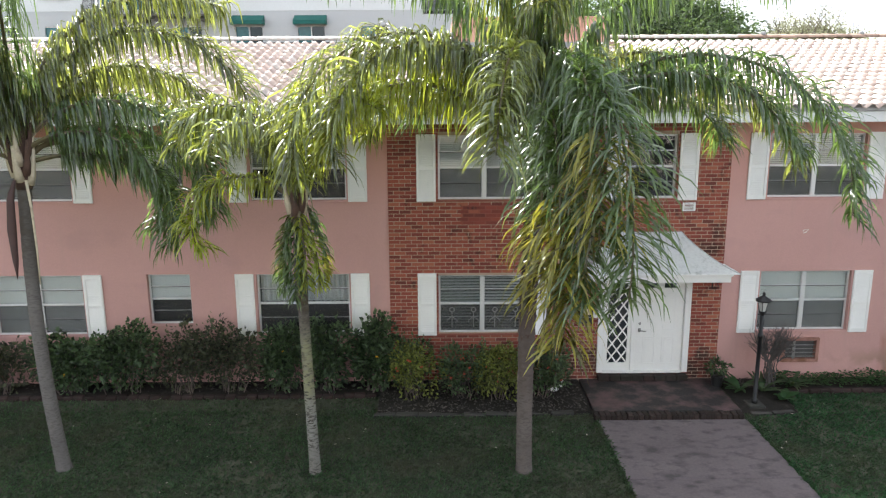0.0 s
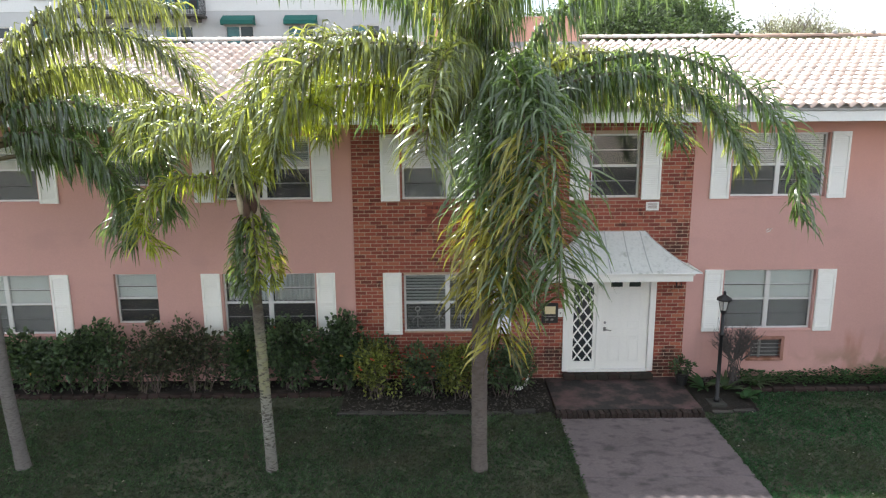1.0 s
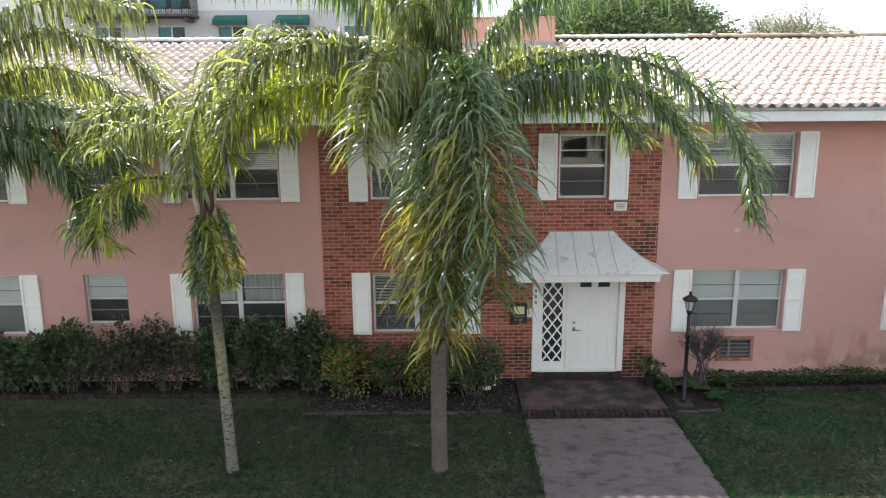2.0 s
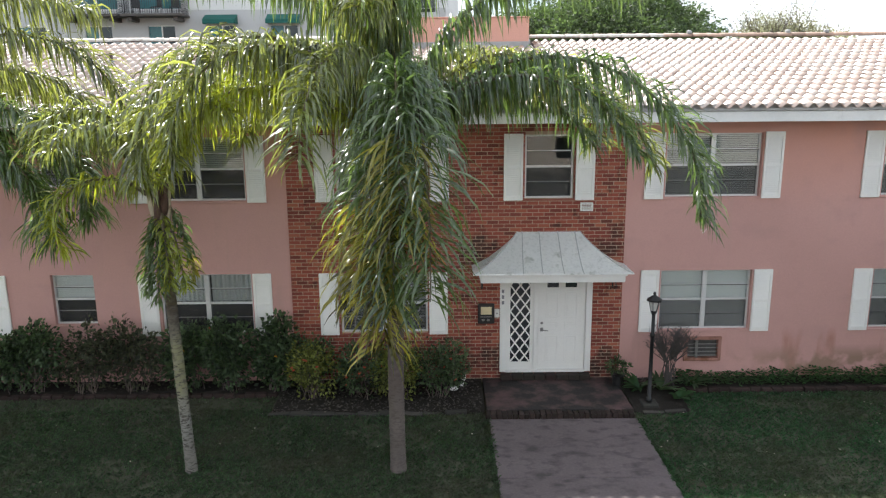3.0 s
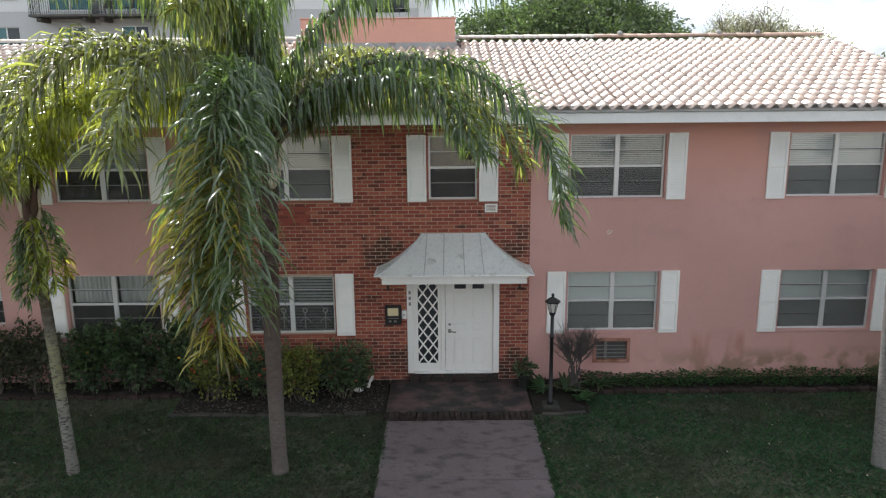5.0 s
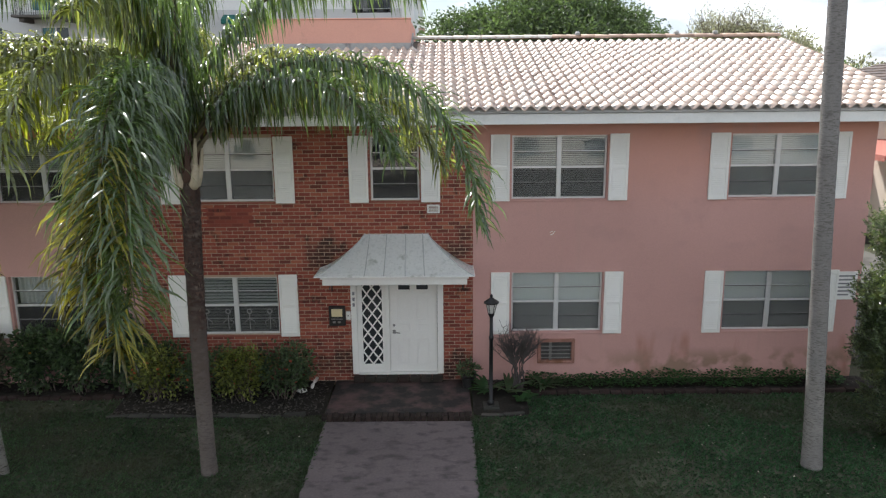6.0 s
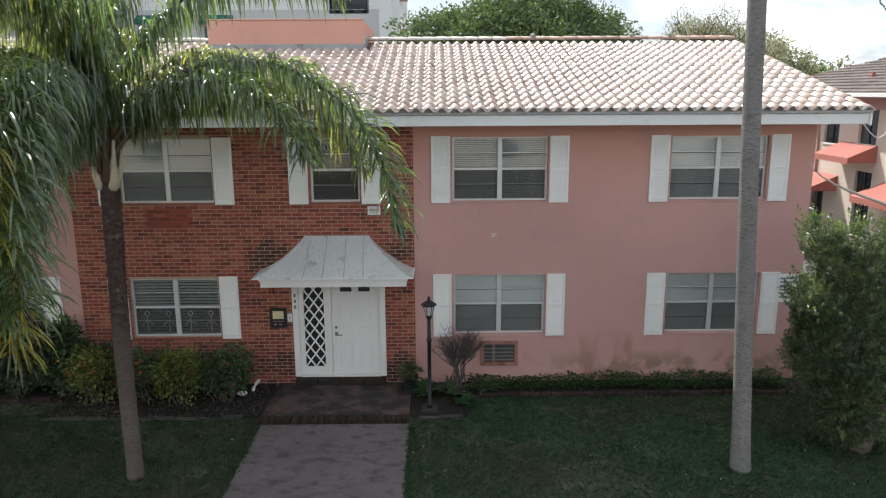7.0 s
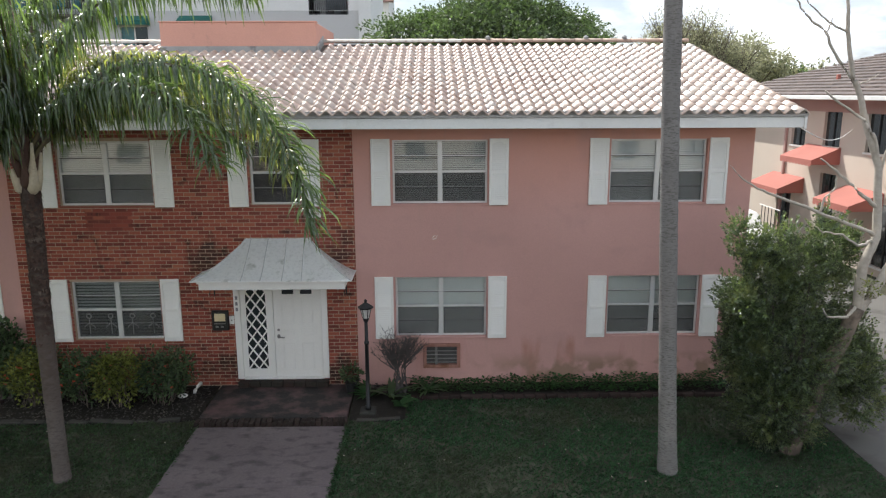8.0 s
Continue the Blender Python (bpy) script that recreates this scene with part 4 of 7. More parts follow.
def canopy():
    """Hipped sheet-metal hood with standing seams, flared at the front, on a white frame with iron scroll brackets."""
    t = thing("door_canopy", (3.945, BRICK_FACE, 2.4), "white sheet metal door canopy with standing seams, stained along its edge", "canopy")
    hw0, hw1, depth, rise, low = 0.60, 1.46, 0.80, 0.64, 0.02
    n = 8

    def rib(s):
        # s from 0 at the wall to 1 at the front: half width, reach, height (flared curve)
        k = s ** 1.0
        return hw0 + (hw1 - hw0) * s ** 1.12, depth * k, low + rise * (1 - s) ** 1.28

    bm = bmesh.new()
    rows = []
    for i in range(n + 1):
        hw, d, z = rib(i / n)
        rows.append([bm.verts.new(c) for c in ((-hw, 0, z), (-hw, -d, z), (hw, -d, z), (hw, 0, z))])
    for i in range(n):
        for k in range(3):
            bm.faces.new((rows[i][k], rows[i + 1][k], rows[i + 1][k + 1], rows[i][k + 1]))
    bmesh.ops.solidify(bm, geom=list(bm.faces), thickness=0.006)
    part("metal_roof", bm, CANOPY, t, "pale stained sheet metal")
    for u in (-1.0, -0.62, -0.22, 0.22, 0.62, 1.0):
        pts, pts2 = [], []
        for i in range(n + 1):
            hw, d, z = rib(i / n)
            # inner seams run down the fall, the outermost along the hips
            x = u * hw if abs(u) == 1.0 else u * hw0 * 1.35 * (1 + 0.10 * i / n)
            x = max(-hw, min(hw, x))
            pts.append((x, -d, z + 0.008))
        raw("seam", *tube(pts, [0.010] * len(pts), 5), SEAM, t)
    for s in (-1, 1):
        hw, d, z = rib(1)
        raw("edge_roll", *tube([(s * hw, 0, z), (s * hw, -d, z)], [0.012] * 2, 6), CANOPY, t)
    raw("edge_roll", *tube([(-hw1, -depth, low), (hw1, -depth, low)], [0.012] * 2, 6), CANOPY, t)
    f = 1.33
    part("fascia", boxes((-f, f, -depth + 0.07, -depth + 0.11, -0.155, 0.01), bevel=0.005), WHITE, t)
    part("moulding", boxes((-f - 0.03, f + 0.03, -depth + 0.045, -depth + 0.069, -0.035, 0.008), bevel=0.006), WHITE, t)
    for s in (-1, 1):
        part("side_fascia", boxes((min(s * f, s * (f - 0.04)), max(s * f, s * (f - 0.04)), -depth + 0.11, -0.005, -0.155, 0.01), bevel=0.005), WHITE, t)
    part("soffit", boxes((-f + 0.04, f - 0.04, -depth + 0.11, -0.005, -0.03, -0.012)), WHITE_OLD, t)
    for x in (-1.27, 1.27):
        br = [tube([(x, -0.012, -0.16), (x, -0.012, -0.46)], [0.013, 0.013], 6),
              tube([(x, -0.012, -0.165), (x, -0.42, -0.165)], [0.011, 0.011], 6)]
        curl = [(x, -0.05 - 0.16 * (1 - math.cos(a)) * 0.9 + 0.03, -0.40 + 0.10 * math.sin(a * 1.3) + 0.04 * a) for a in [0.25 * k for k in range(14)]]
        br.append(tube(curl, [0.009] * len(curl), 6))
        ring = [(x, -0.10 + 0.045 * math.cos(a), -0.25 + 0.045 * math.sin(a)) for a in [k * math.pi / 5 for k in range(11)]]
        br.append(tube(ring, [0.008] * 11, 6))
        raw("scroll_bracket", *join(br), IRON, t, "black wrought iron scroll bracket")


canopy()


def intercom():
    t = thing("intercom_box", (2.60, BRICK_FACE, 1.25), "black wall mailbox unit with a cream card beside the door", "mailbox")
    part("case", boxes((0, 0.32, -0.07, -0.002, 0, 0.40), bevel=0.012), BLACK_PLASTIC, t)
    part("card", boxes((0.055, 0.265, -0.076, -0.071, 0.19, 0.345), bevel=0.003), CREAM, t, "cream name card")
    for k in range(2):
        part("button", boxes((0.07 + k * 0.10, 0.13 + k * 0.10, -0.082, -0.071, 0.06, 0.10), bevel=0.006), STEEL, t)
    part("slot", boxes((0.05, 0.27, -0.078, -0.071, 0.135, 0.15)), STEEL, t)
    b = thing("bell_plate", (2.925, BRICK_FACE, 1.36), "white plastic door bell plate on the brick wall", "door bell")
    part("plate", boxes((0, 0.095, -0.022, -0.002, 0, 0.17), bevel=0.006), WHITE, b)
    part("push_button", boxes((0.033, 0.062, -0.030, -0.022, 0.07, 0.10), bevel=0.004), STEEL, b)


intercom()


def wall_vent(x, z):
    t = thing("wall_vent", (x, BRICK_FACE, z), "small white louvred vent under the upper window", "vent")
    part("frame", boxes((0, 0.24, -0.03, -0.002, 0, 0.025), (0, 0.24, -0.03, -0.002, 0.135, 0.16), (0, 0.03, -0.03, -0.002, 0.025, 0.135), (0.21, 0.24, -0.03, -0.002, 0.025, 0.135)), WHITE, t)
    for k in range(4):
        part("slat", boxes((0.03, 0.21, -0.024, -0.004, 0.033 + k * 0.026, 0.045 + k * 0.026)), WHITE, t)


wall_vent(4.54, 3.46)


def air_conditioner():
    x0, x1, z0, z1 = AC_HOLE
    t = thing("wall_air_conditioner", (x0, FACE, z0), "rusty through-wall air conditioner grille under a window", "air conditioner")
    w, h = x1 - x0, z1 - z0
    part("sleeve", boxes((-0.03, 0.035, -0.05, 0.16, -0.03, h + 0.03), (w - 0.035, w + 0.03, -0.05, 0.16, -0.03, h + 0.03), (0.035, w - 0.035, -0.05, 0.16, h - 0.03, h + 0.03), (0.035, w - 0.035, -0.05, 0.16, -0.03, 0.03), bevel=0.005), RUST_PAINT, t, "rust-stained metal sleeve")
    part("coil", boxes((0.035, w - 0.035, 0.05, 0.07, 0.03, h - 0.03)), COIL, t, "dull grey coil behind the bars")
    for k in range(4):
        z = 0.075 + k * 0.078
        part("bar", boxes((0.035, w - 0.035, -0.03, -0.012, z, z + 0.016), bevel=0.003), STEEL, t)
    part("brace", boxes((0.20, 0.25, -0.010, 0.01, 0.03, h - 0.03)), STEEL, t)


COIL = material("dusty_coil", (0.11, 0.108, 0.105), 0.6, 0.3, 4.0, 60.0, 0.4, metal=0.3)
RUST_PAINT = material("rusty_pink_paint", (0.32, 0.16, 0.125), 0.8, 0.25, 3.0, 40.0, 0.3, tint=(0.20, 0.09, 0.05), tint_at=(0.48, 0.62), tint_scale=4.0)
air_conditioner()


def wall_sign():
    t = thing("wall_sign", (12.42, FACE, 1.68), "white notice board with lines of grey lettering", "sign")
    part("board", boxes((0, 0.44, -0.02, -0.002, 0, 0.56), bevel=0.004), WHITE, t)
    for k in range(6):
        part("text_bar", boxes((0.05, 0.39 - 0.05 * (k % 3), -0.024, -0.0205, 0.46 - k * 0.075, 0.49 - k * 0.075)), INK, t)


wall_sign()
# bent white tube stands in for a small chipped paint mark
wire = raw("paint_chip_mark", *tube([(-0.05, -0.012, 0.0), (-0.02, -0.02, 0.03), (0.05, -0.02, 0.035), (0.01, -0.014, -0.02), (-0.04, -0.012, -0.035)], [0.007] * 5, 6), WHITE, None)
wire.location = (6.93, FACE, 3.05)
tagged(wire, "small bent white tube for a chipped paint mark on the pink wall", "hook")


def lamp_post():
    t = thing("lamp_post", (5.69, 12.42, 0.04), "black iron garden lamp post with a glass lantern", "lamp post")
    part("base", boxes((-0.15, 0.15, -0.15, 0.15, -0.04, 0.05), bevel=0.015), CONCRETE_EDGE, t, "small dark concrete footing")
    raw("post", *tube([(0, 0, 0.05), (0, 0, 0.12), (0, 0, 0.13), (0, 0, 1.30), (0, 0, 1.31), (0, 0, 1.36), (0, 0, 1.37), (0, 0, 1.74)], [0.055, 0.055, 0.038, 0.034, 0.045, 0.045, 0.032, 0.030], 12), IRON, t, smooth=True)
    raw("cup", *tube([(0, 0, 1.72), (0, 0, 1.76), (0, 0, 1.80)], [0.032, 0.055, 0.062], 8), IRON, t)
    lan = raw("lantern_glass", *tube([(0, 0, 1.80), (0, 0, 1.985)], [0.055, 0.098], 6), LAMP_GLASS, t, "frosted glass lantern")
    for k in range(6):
        a = k * math.pi / 3
        raw("lantern_bar", *tube([(0.057 * math.cos(a), 0.057 * math.sin(a), 1.80), (0.10 * math.cos(a), 0.10 * math.sin(a), 1.985)], [0.007, 0.007], 5), IRON, lan)
    raw("lantern_cap", *tube([(0, 0, 1.98), (0, 0, 2.005), (0, 0, 2.05), (0, 0, 2.075), (0, 0, 2.085), (0, 0, 2.12), (0, 0, 2.15)], [0.135, 0.14, 0.075, 0.035, 0.022, 0.03, 0.006], 8), IRON, t)


LAMP_GLASS = material("frosted_lamp_glass", (0.55, 0.55, 0.52), 0.25, 0.1, 3.0, 30.0, 0.05)
lamp_post()




# ---- edging bricks of beds and porch ----
def edging(name, label, x0, x1, y, z, along=0.205, deep=0.10, high=0.12, mat=None):
    t = thing(name, (0, 0, 0), label, "edging", kind="structure")
    shared = None
    x, k = x0, 0
    rnd = random.Random(int(x0 * 100) + 7)
    while x + along * 0.6 < x1:
        if shared is None:
            ob = part("brick", boxes((0, along - 0.012, 0, deep, 0, high), bevel=0.010), mat or EDGE_BRICK, t)
            shared = ob.data
        else:
            ob = new("brick", shared)
            ob.parent = t
        ob.location = (x, y + rnd.uniform(-0.012, 0.012), z - high + rnd.uniform(-0.012, 0.010))
        ob.rotation_euler = (rnd.uniform(-0.12, 0.12), rnd.uniform(-0.07, 0.07), rnd.uniform(-0.09, 0.09))
        x += along
    return t


edging("bed_edging_west", "low weathered brick edging sunk along the planting bed", -15.0, -1.25, 12.93, 0.082)
edging("bed_edging_middle", "low mossy edging along the front planting bed", -1.25, 2.50, 12.10, 0.052, along=0.40, deep=0.12, mat=CONCRETE_EDGE)
edging("bed_edging_east", "low weathered brick edging along the ground cover", 6.38, 12.9, 12.98, 0.092)
edging("bed_edging_lamp", "low edging round the lamp post bed", 5.50, 6.30, 12.08, 0.05, along=0.40, deep=0.10, mat=CONCRETE_EDGE)
edging("porch_edging", "dark bricks on edge along the porch front", 2.66, 5.36, 11.91, 0.098, along=0.098, deep=0.185, high=0.14)

# ---- small things by the porch ----
def white_stone(at, size, seed, label, name="white_stone"):
    bm = bmesh.new()
    bmesh.ops.create_icosphere(bm, subdivisions=2, radius=1.0)
    rnd = random.Random(seed)
    for v in bm.verts:
        v.co = Vector((v.co.x * size[0], v.co.y * size[1], v.co.z * size[2])) * rnd.uniform(0.85, 1.1)
    ob = part(name, bm, WHITE_OLD, None, smooth=True)
    ob.location = at
    return tagged(ob, label, "stone")


white_stone((2.10, 13.05, 0.115), (0.10, 0.07, 0.045), 3, "rounded white stone on the soil beside a shrub")
pipe = raw("downspout_elbow", *tube([(0, 0, 0), (0.02, 0.03, 0.07), (0.05, 0.08, 0.11), (0.07, 0.24, 0.12)], [0.032, 0.034, 0.034, 0.032], 8), WHITE, None, smooth=True)
pipe.location = (2.26, 13.22, 0.085)
tagged(pipe, "short white plastic drain elbow standing by the brick wall", "drain pipe")


# ---- plants ----
def leaf_cloud(rnd, blobs, count, size, shell=0.55, droop=0.0, aspect=0.5):
    """Many small folded leaves spread over the outer part of uneven blobs (x, y, z, rx, ry, rz)."""
    verts, faces = [], []
    weights = [b[3] * b[4] + b[4] * b[5] + b[3] * b[5] for b in blobs]
    picks = rnd.choices(range(len(blobs)), weights, k=count)
    for i in picks:
        bx, by, bz, rx, ry, rz = blobs[i]
        u, t = rnd.uniform(-1, 1), rnd.uniform(0, 2 * math.pi)
        s = math.sqrt(1 - u * u)
        r = shell + (1 - shell) * math.sqrt(rnd.random())
        r *= 1 + 0.22 * math.sin(3.1 * t + 5 * u + i) + 0.10 * math.sin(7 * t + i * 2)
        n = Vector((s * math.cos(t), s * math.sin(t), u))
        p = Vector((bx + n.x * rx * r, by + n.y * ry * r, bz + n.z * rz * r))
        l = size * rnd.uniform(0.6, 1.35)
        d = (n + Vector((rnd.uniform(-1, 1), rnd.uniform(-1, 1), rnd.uniform(-0.9, 0.7) - droop))).normalized()
        w = d.cross(Vector((rnd.uniform(-1, 1), rnd.uniform(-1, 1), rnd.uniform(-0.2, 1)))).normalized() * (l * aspect * 0.5)
        up = d.cross(w).normalized() * (l * 0.10)
        o = len(verts)
        verts += [p, p + d * l * 0.5 + w + up, p + d * l - up, p + d * l * 0.5 - w + up]
        faces += [(o, o + 1, o + 2), (o, o + 2, o + 3)]
    return verts, faces


def twigs(rnd, base, tips, radius, wiggle=0.08, sides=5, steps=6):
    """Tapering crooked stems from a base to each tip."""
    pieces = []
    for tip in tips:
        a, b = Vector(base), Vector(tip)
        pts, rad = [], []
        for k in range(steps + 1):
            f = k / steps
            p = a.lerp(b, f) + Vector((rnd.uniform(-1, 1), rnd.uniform(-1, 1), 0)) * wiggle * math.sin(math.pi * f)
            pts.append(p)
            rad.append(radius * (1 - 0.78 * f))
        pieces.append(tube(pts, rad, sides))
    return pieces


def shrub(name, at, label, blobs, count, size, leaf, seed, group="", flowers=0, bloom=None, aspect=0.5):
    rnd = random.Random(seed)
    t = thing(name, at, label, "shrub", group)
    tips = [(b[0], b[1], b[2] + b[5] * 0.5) for b in blobs]
    for tip in tips + tips[::2]:
        foot = (tip[0] * 0.55 + rnd.uniform(-0.12, 0.12), tip[1] * 0.5 + rnd.uniform(-0.14, 0.05), -0.02)
        raw("stem", *join(twigs(rnd, foot, [(tip[0] + rnd.uniform(-0.15, 0.15), tip[1], tip[2])], rnd.uniform(0.007, 0.012), 0.10)), TWIG, t)
    raw("foliage", *leaf_cloud(rnd, blobs, count, size, aspect=aspect), leaf, t)
    for k in range(flowers):
        b = rnd.choice(blobs)
        a, u = rnd.uniform(math.pi * 1.1, math.pi * 1.9), rnd.uniform(-0.3, 0.8)
        s = math.sqrt(1 - u * u)
        c = Vector((b[0] + math.cos(a) * s * b[3], b[1] + math.sin(a) * s * b[4] - 0.03, b[2] + u * b[5]))
        v, f = [], []
        for j in range(9):
            d = Vector((rnd.uniform(-1, 1), rnd.uniform(-1, 0.2), rnd.uniform(-0.6, 1))).normalized()
            w = d.orthogonal().normalized() * 0.011
            o = len(v)
            v += [c, c + d * 0.018 + w, c + d * 0.032, c + d * 0.018 - w]
            f += [(o, o + 1, o + 2), (o, o + 2, o + 3)]
        raw("blossom", v, f, bloom or FLOWER, t)
    return t


def mound(rnd, rx, ry, h, n=7, low=0.45):
    """Uneven blobs that make one shrub of a given half width, half depth and height."""
    out = []
    for k in range(n):
        f = rnd.uniform(0.35, 0.8)
        out.append((rnd.uniform(-0.75, 0.75) * rx, rnd.uniform(-0.5, 0.4) * ry, h * f, rx * rnd.uniform(0.3, 0.5), ry * rnd.uniform(0.45, 0.7), h * rnd.uniform(0.2, 0.34)))
    out.append((0, 0, h * low, rx * 0.8, ry * 0.7, h * (0.87 - low)))
    return out


HEDGE = [  # x, half width, height, leaf
    (-10.9, 0.75, 1.05, "dull"), (-9.6, 0.75, 1.00, "dark"), (-8.4, 0.70, 1.02, "dull"), (-7.2, 0.68, 1.12, "dark"), (-6.05, 0.62, 1.42, "dark"),
    (-5.05, 0.62, 1.38, "dull"), (-4.05, 0.60, 1.34, "dull"), (-3.05, 0.62, 1.36, "dark"), (-2.15, 0.60, 1.46, "dark"), (-1.35, 0.50, 1.52, "dark")]
for k, (x, rx, h, kind) in enumerate(HEDGE):
    rnd = random.Random(40 + k)
    shrub("hedge_shrub", (x, 13.22, 0.08), "dark leafy hibiscus shrub in the bed against the wall" if kind == "dark" else "thin dull-leaved shrub in the bed against the wall",
          mound(rnd, rx, 0.33, h, 9, 0.42), 2600 if kind == "dark" else 1900, 0.095 if kind == "dark" else 0.082, LEAF_DARK if kind == "dark" else LEAF_DULL, 60 + k, "hedge under the windows",
          flowers=1 if kind == "dark" else 0, bloom=FLOWER_Y if k % 2 else FLOWER, aspect=0.62)
rnd = random.Random(9)
shrub("hedge_shrub", (-0.62, 13.20, 0.08), "dark leafy shrub in the bed at the brick corner", mound(rnd, 0.42, 0.30, 1.12), 1500, 0.08, LEAF_DARK, 90, "hedge under the windows", aspect=0.6)
for k, (x, y, rx, ry, h, leaf, n, fl) in enumerate((
        (-0.42, 12.76, 0.58, 0.44, 1.02, LEAF_LIME, 1500, 9), (0.38, 12.84, 0.54, 0.46, 0.98, LEAF_DARK, 1700, 8), (1.05, 12.76, 0.60, 0.50, 1.16, LEAF_LIME, 2500, 6), (1.76, 12.88, 0.56, 0.52, 1.14, LEAF_DARK, 2400, 3))):
    rnd = random.Random(110 + k)
    shrub("flowering_shrub", (x, y, 0.085), "lime-leaved flowering shrub with red blossoms in the bed" if leaf is LEAF_LIME else "dark green flowering shrub with red blossoms in the bed",
          mound(rnd, rx, ry, h), n, 0.075, leaf, 130 + k, "flowering shrubs before the brick wall", fl, aspect=0.55)


def ground_cover():
    rnd = random.Random(5)
    verts, faces = [], []
    for k in range(3400):
        x, y = rnd.uniform(6.45, 12.6), 13.12 + 0.46 * rnd.random()
        h = 0.08 + (0.10 + 0.10 * noise.noise(Vector((x * 1.3, y, 0)))) * rnd.uniform(0.2, 1.4) + 0.18 * (y - 13.12)
        l = rnd.uniform(0.04, 0.085)
        a = rnd.uniform(0, 6.28)
        d = Vector((math.cos(a), math.sin(a), rnd.uniform(-0.2, 0.6))).normalized()
        w = d.cross(Vector((0, 0, 1))).normalized() * l * 0.36
        p, o = Vector((x, y, h)), len(verts)
        verts += [p, p + d * l * 0.5 + w, p + d * l, p + d * l * 0.5 - w]
        faces += [(o, o + 1, o + 2), (o, o + 2, o + 3)]
    return tagged(raw("ground_cover", verts, faces, LEAF_COVER), "low bright green ground cover along the stucco wall", "ground cover", kind="stuff")


ground_cover()


def rosette_plant(name, at, label, leaves, length, width, leaf, seed, lift=0.9):
    """Strap leaves that arch out of one crown."""
    rnd = random.Random(seed)
    t = thing(name, at, label, "plant")
    for k in range(leaves):
        a, l, e = rnd.uniform(0, 6.28), length * rnd.uniform(0.6, 1.2), rnd.uniform(0.3, 1.0) * lift
        d = Vector((math.cos(a), math.sin(a), 0))
        s = Vector((-d.y, d.x, 0))
        v, f = [], []
        for j in range(6):
            u = j / 5
            p = d * l * u * math.cos(e * (1 - 0.4 * u)) + Vector((0, 0, l * (math.sin(e) * u * 1.3 - 0.75 * u * u * math.sin(e))))
            w = s * width * math.sin(math.pi * min(0.97, 0.12 + 0.85 * u))
            v += [p + w + Vector((0, 0, 0.15 * width)), p - w + Vector((0, 0, 0.15 * width))]
            if j:
                f.append((2 * j - 2, 2 * j - 1, 2 * j + 1, 2 * j))
        raw("leaf", v, f, leaf, t, smooth=True)
    return t


rosette_plant("broadleaf_plant", (6.30, 12.55, 0.08), "small plant with broad glossy green leaves by the lamp", 9, 0.32, 0.075, LEAF_COVER, 21)
rosette_plant("broadleaf_plant", (6.05, 12.95, 0.08), "clump of strap-leaved green plants by the lamp", 16, 0.55, 0.035, LEAF_DARK, 22)
rosette_plant("broadleaf_plant", (5.66, 12.98, 0.08), "clump of strap-leaved green plants by the lamp", 18, 0.50, 0.04, LEAF_COVER, 23)
rosette_plant("broadleaf_plant", (6.75, 13.2, 0.08), "clump of strap-leaved green plants by the dry shrub", 14, 0.5, 0.03, LEAF_DARK, 24)
pot = thing("plant_pot", (5.30, 13.22, 0.095), "black plastic pot with a small green plant on the porch", "plant pot")
raw("pot", *tube([(0, 0, 0), (0, 0, 0.20), (0, 0, 0.21), (0, 0, 0.235), (0, 0, 0.20)], [0.095, 0.125, 0.14, 0.14, 0.11], 16), BLACK_PLASTIC, pot)
rnd = random.Random(31)
raw("foliage", *leaf_cloud(rnd, [(0, 0, 0.36, 0.20, 0.20, 0.16)], 260, 0.09, 0.2, aspect=0.35), LEAF_DARK, pot)


def dry_shrub():
    rnd = random.Random(77)
    t = thing("dry_shrub", (6.24, 13.08, 0.06), "leafless grey shrub with fine twigs before a window", "shrub")
    for k in range(13):
        a = k * 0.7 + rnd.uniform(-0.2, 0.2)
        r = rnd.uniform(0.15, 0.50)
        base = Vector((rnd.uniform(-0.10, 0.10), rnd.uniform(-0.06, 0.06), -0.02))
        knee = base + Vector((math.cos(a) * r * 0.35, math.sin(a) * r * 0.2, rnd.uniform(0.55, 0.75)))
        pieces = twigs(rnd, base, [knee], 0.026, 0.05)
        top = []
        for j in range(5):
            tip = knee + Vector((math.cos(a + rnd.uniform(-0.9, 0.9)) * r * 1.1, math.sin(a) * 0.14 + rnd.uniform(-0.1, 0.1), rnd.uniform(0.25, 0.6)))
            pieces += twigs(rnd, knee, [tip], 0.013, 0.03, 5, 4)
            top.append(tip)
            for q in range(7):
                s = knee.lerp(tip, rnd.uniform(0.3, 1.0))
                pieces += twigs(rnd, s, [s + Vector((rnd.uniform(-0.2, 0.2), rnd.uniform(-0.12, 0.12), rnd.uniform(0.02, 0.24)))], 0.006, 0.02, 3, 3)
        raw("stem", *join(pieces), DRY_TWIG, t)


dry_shrub()


# ---- palms ----
UP = Vector((0, 0, 1))
OLD_TIPS = "green frond with yellowed tip"


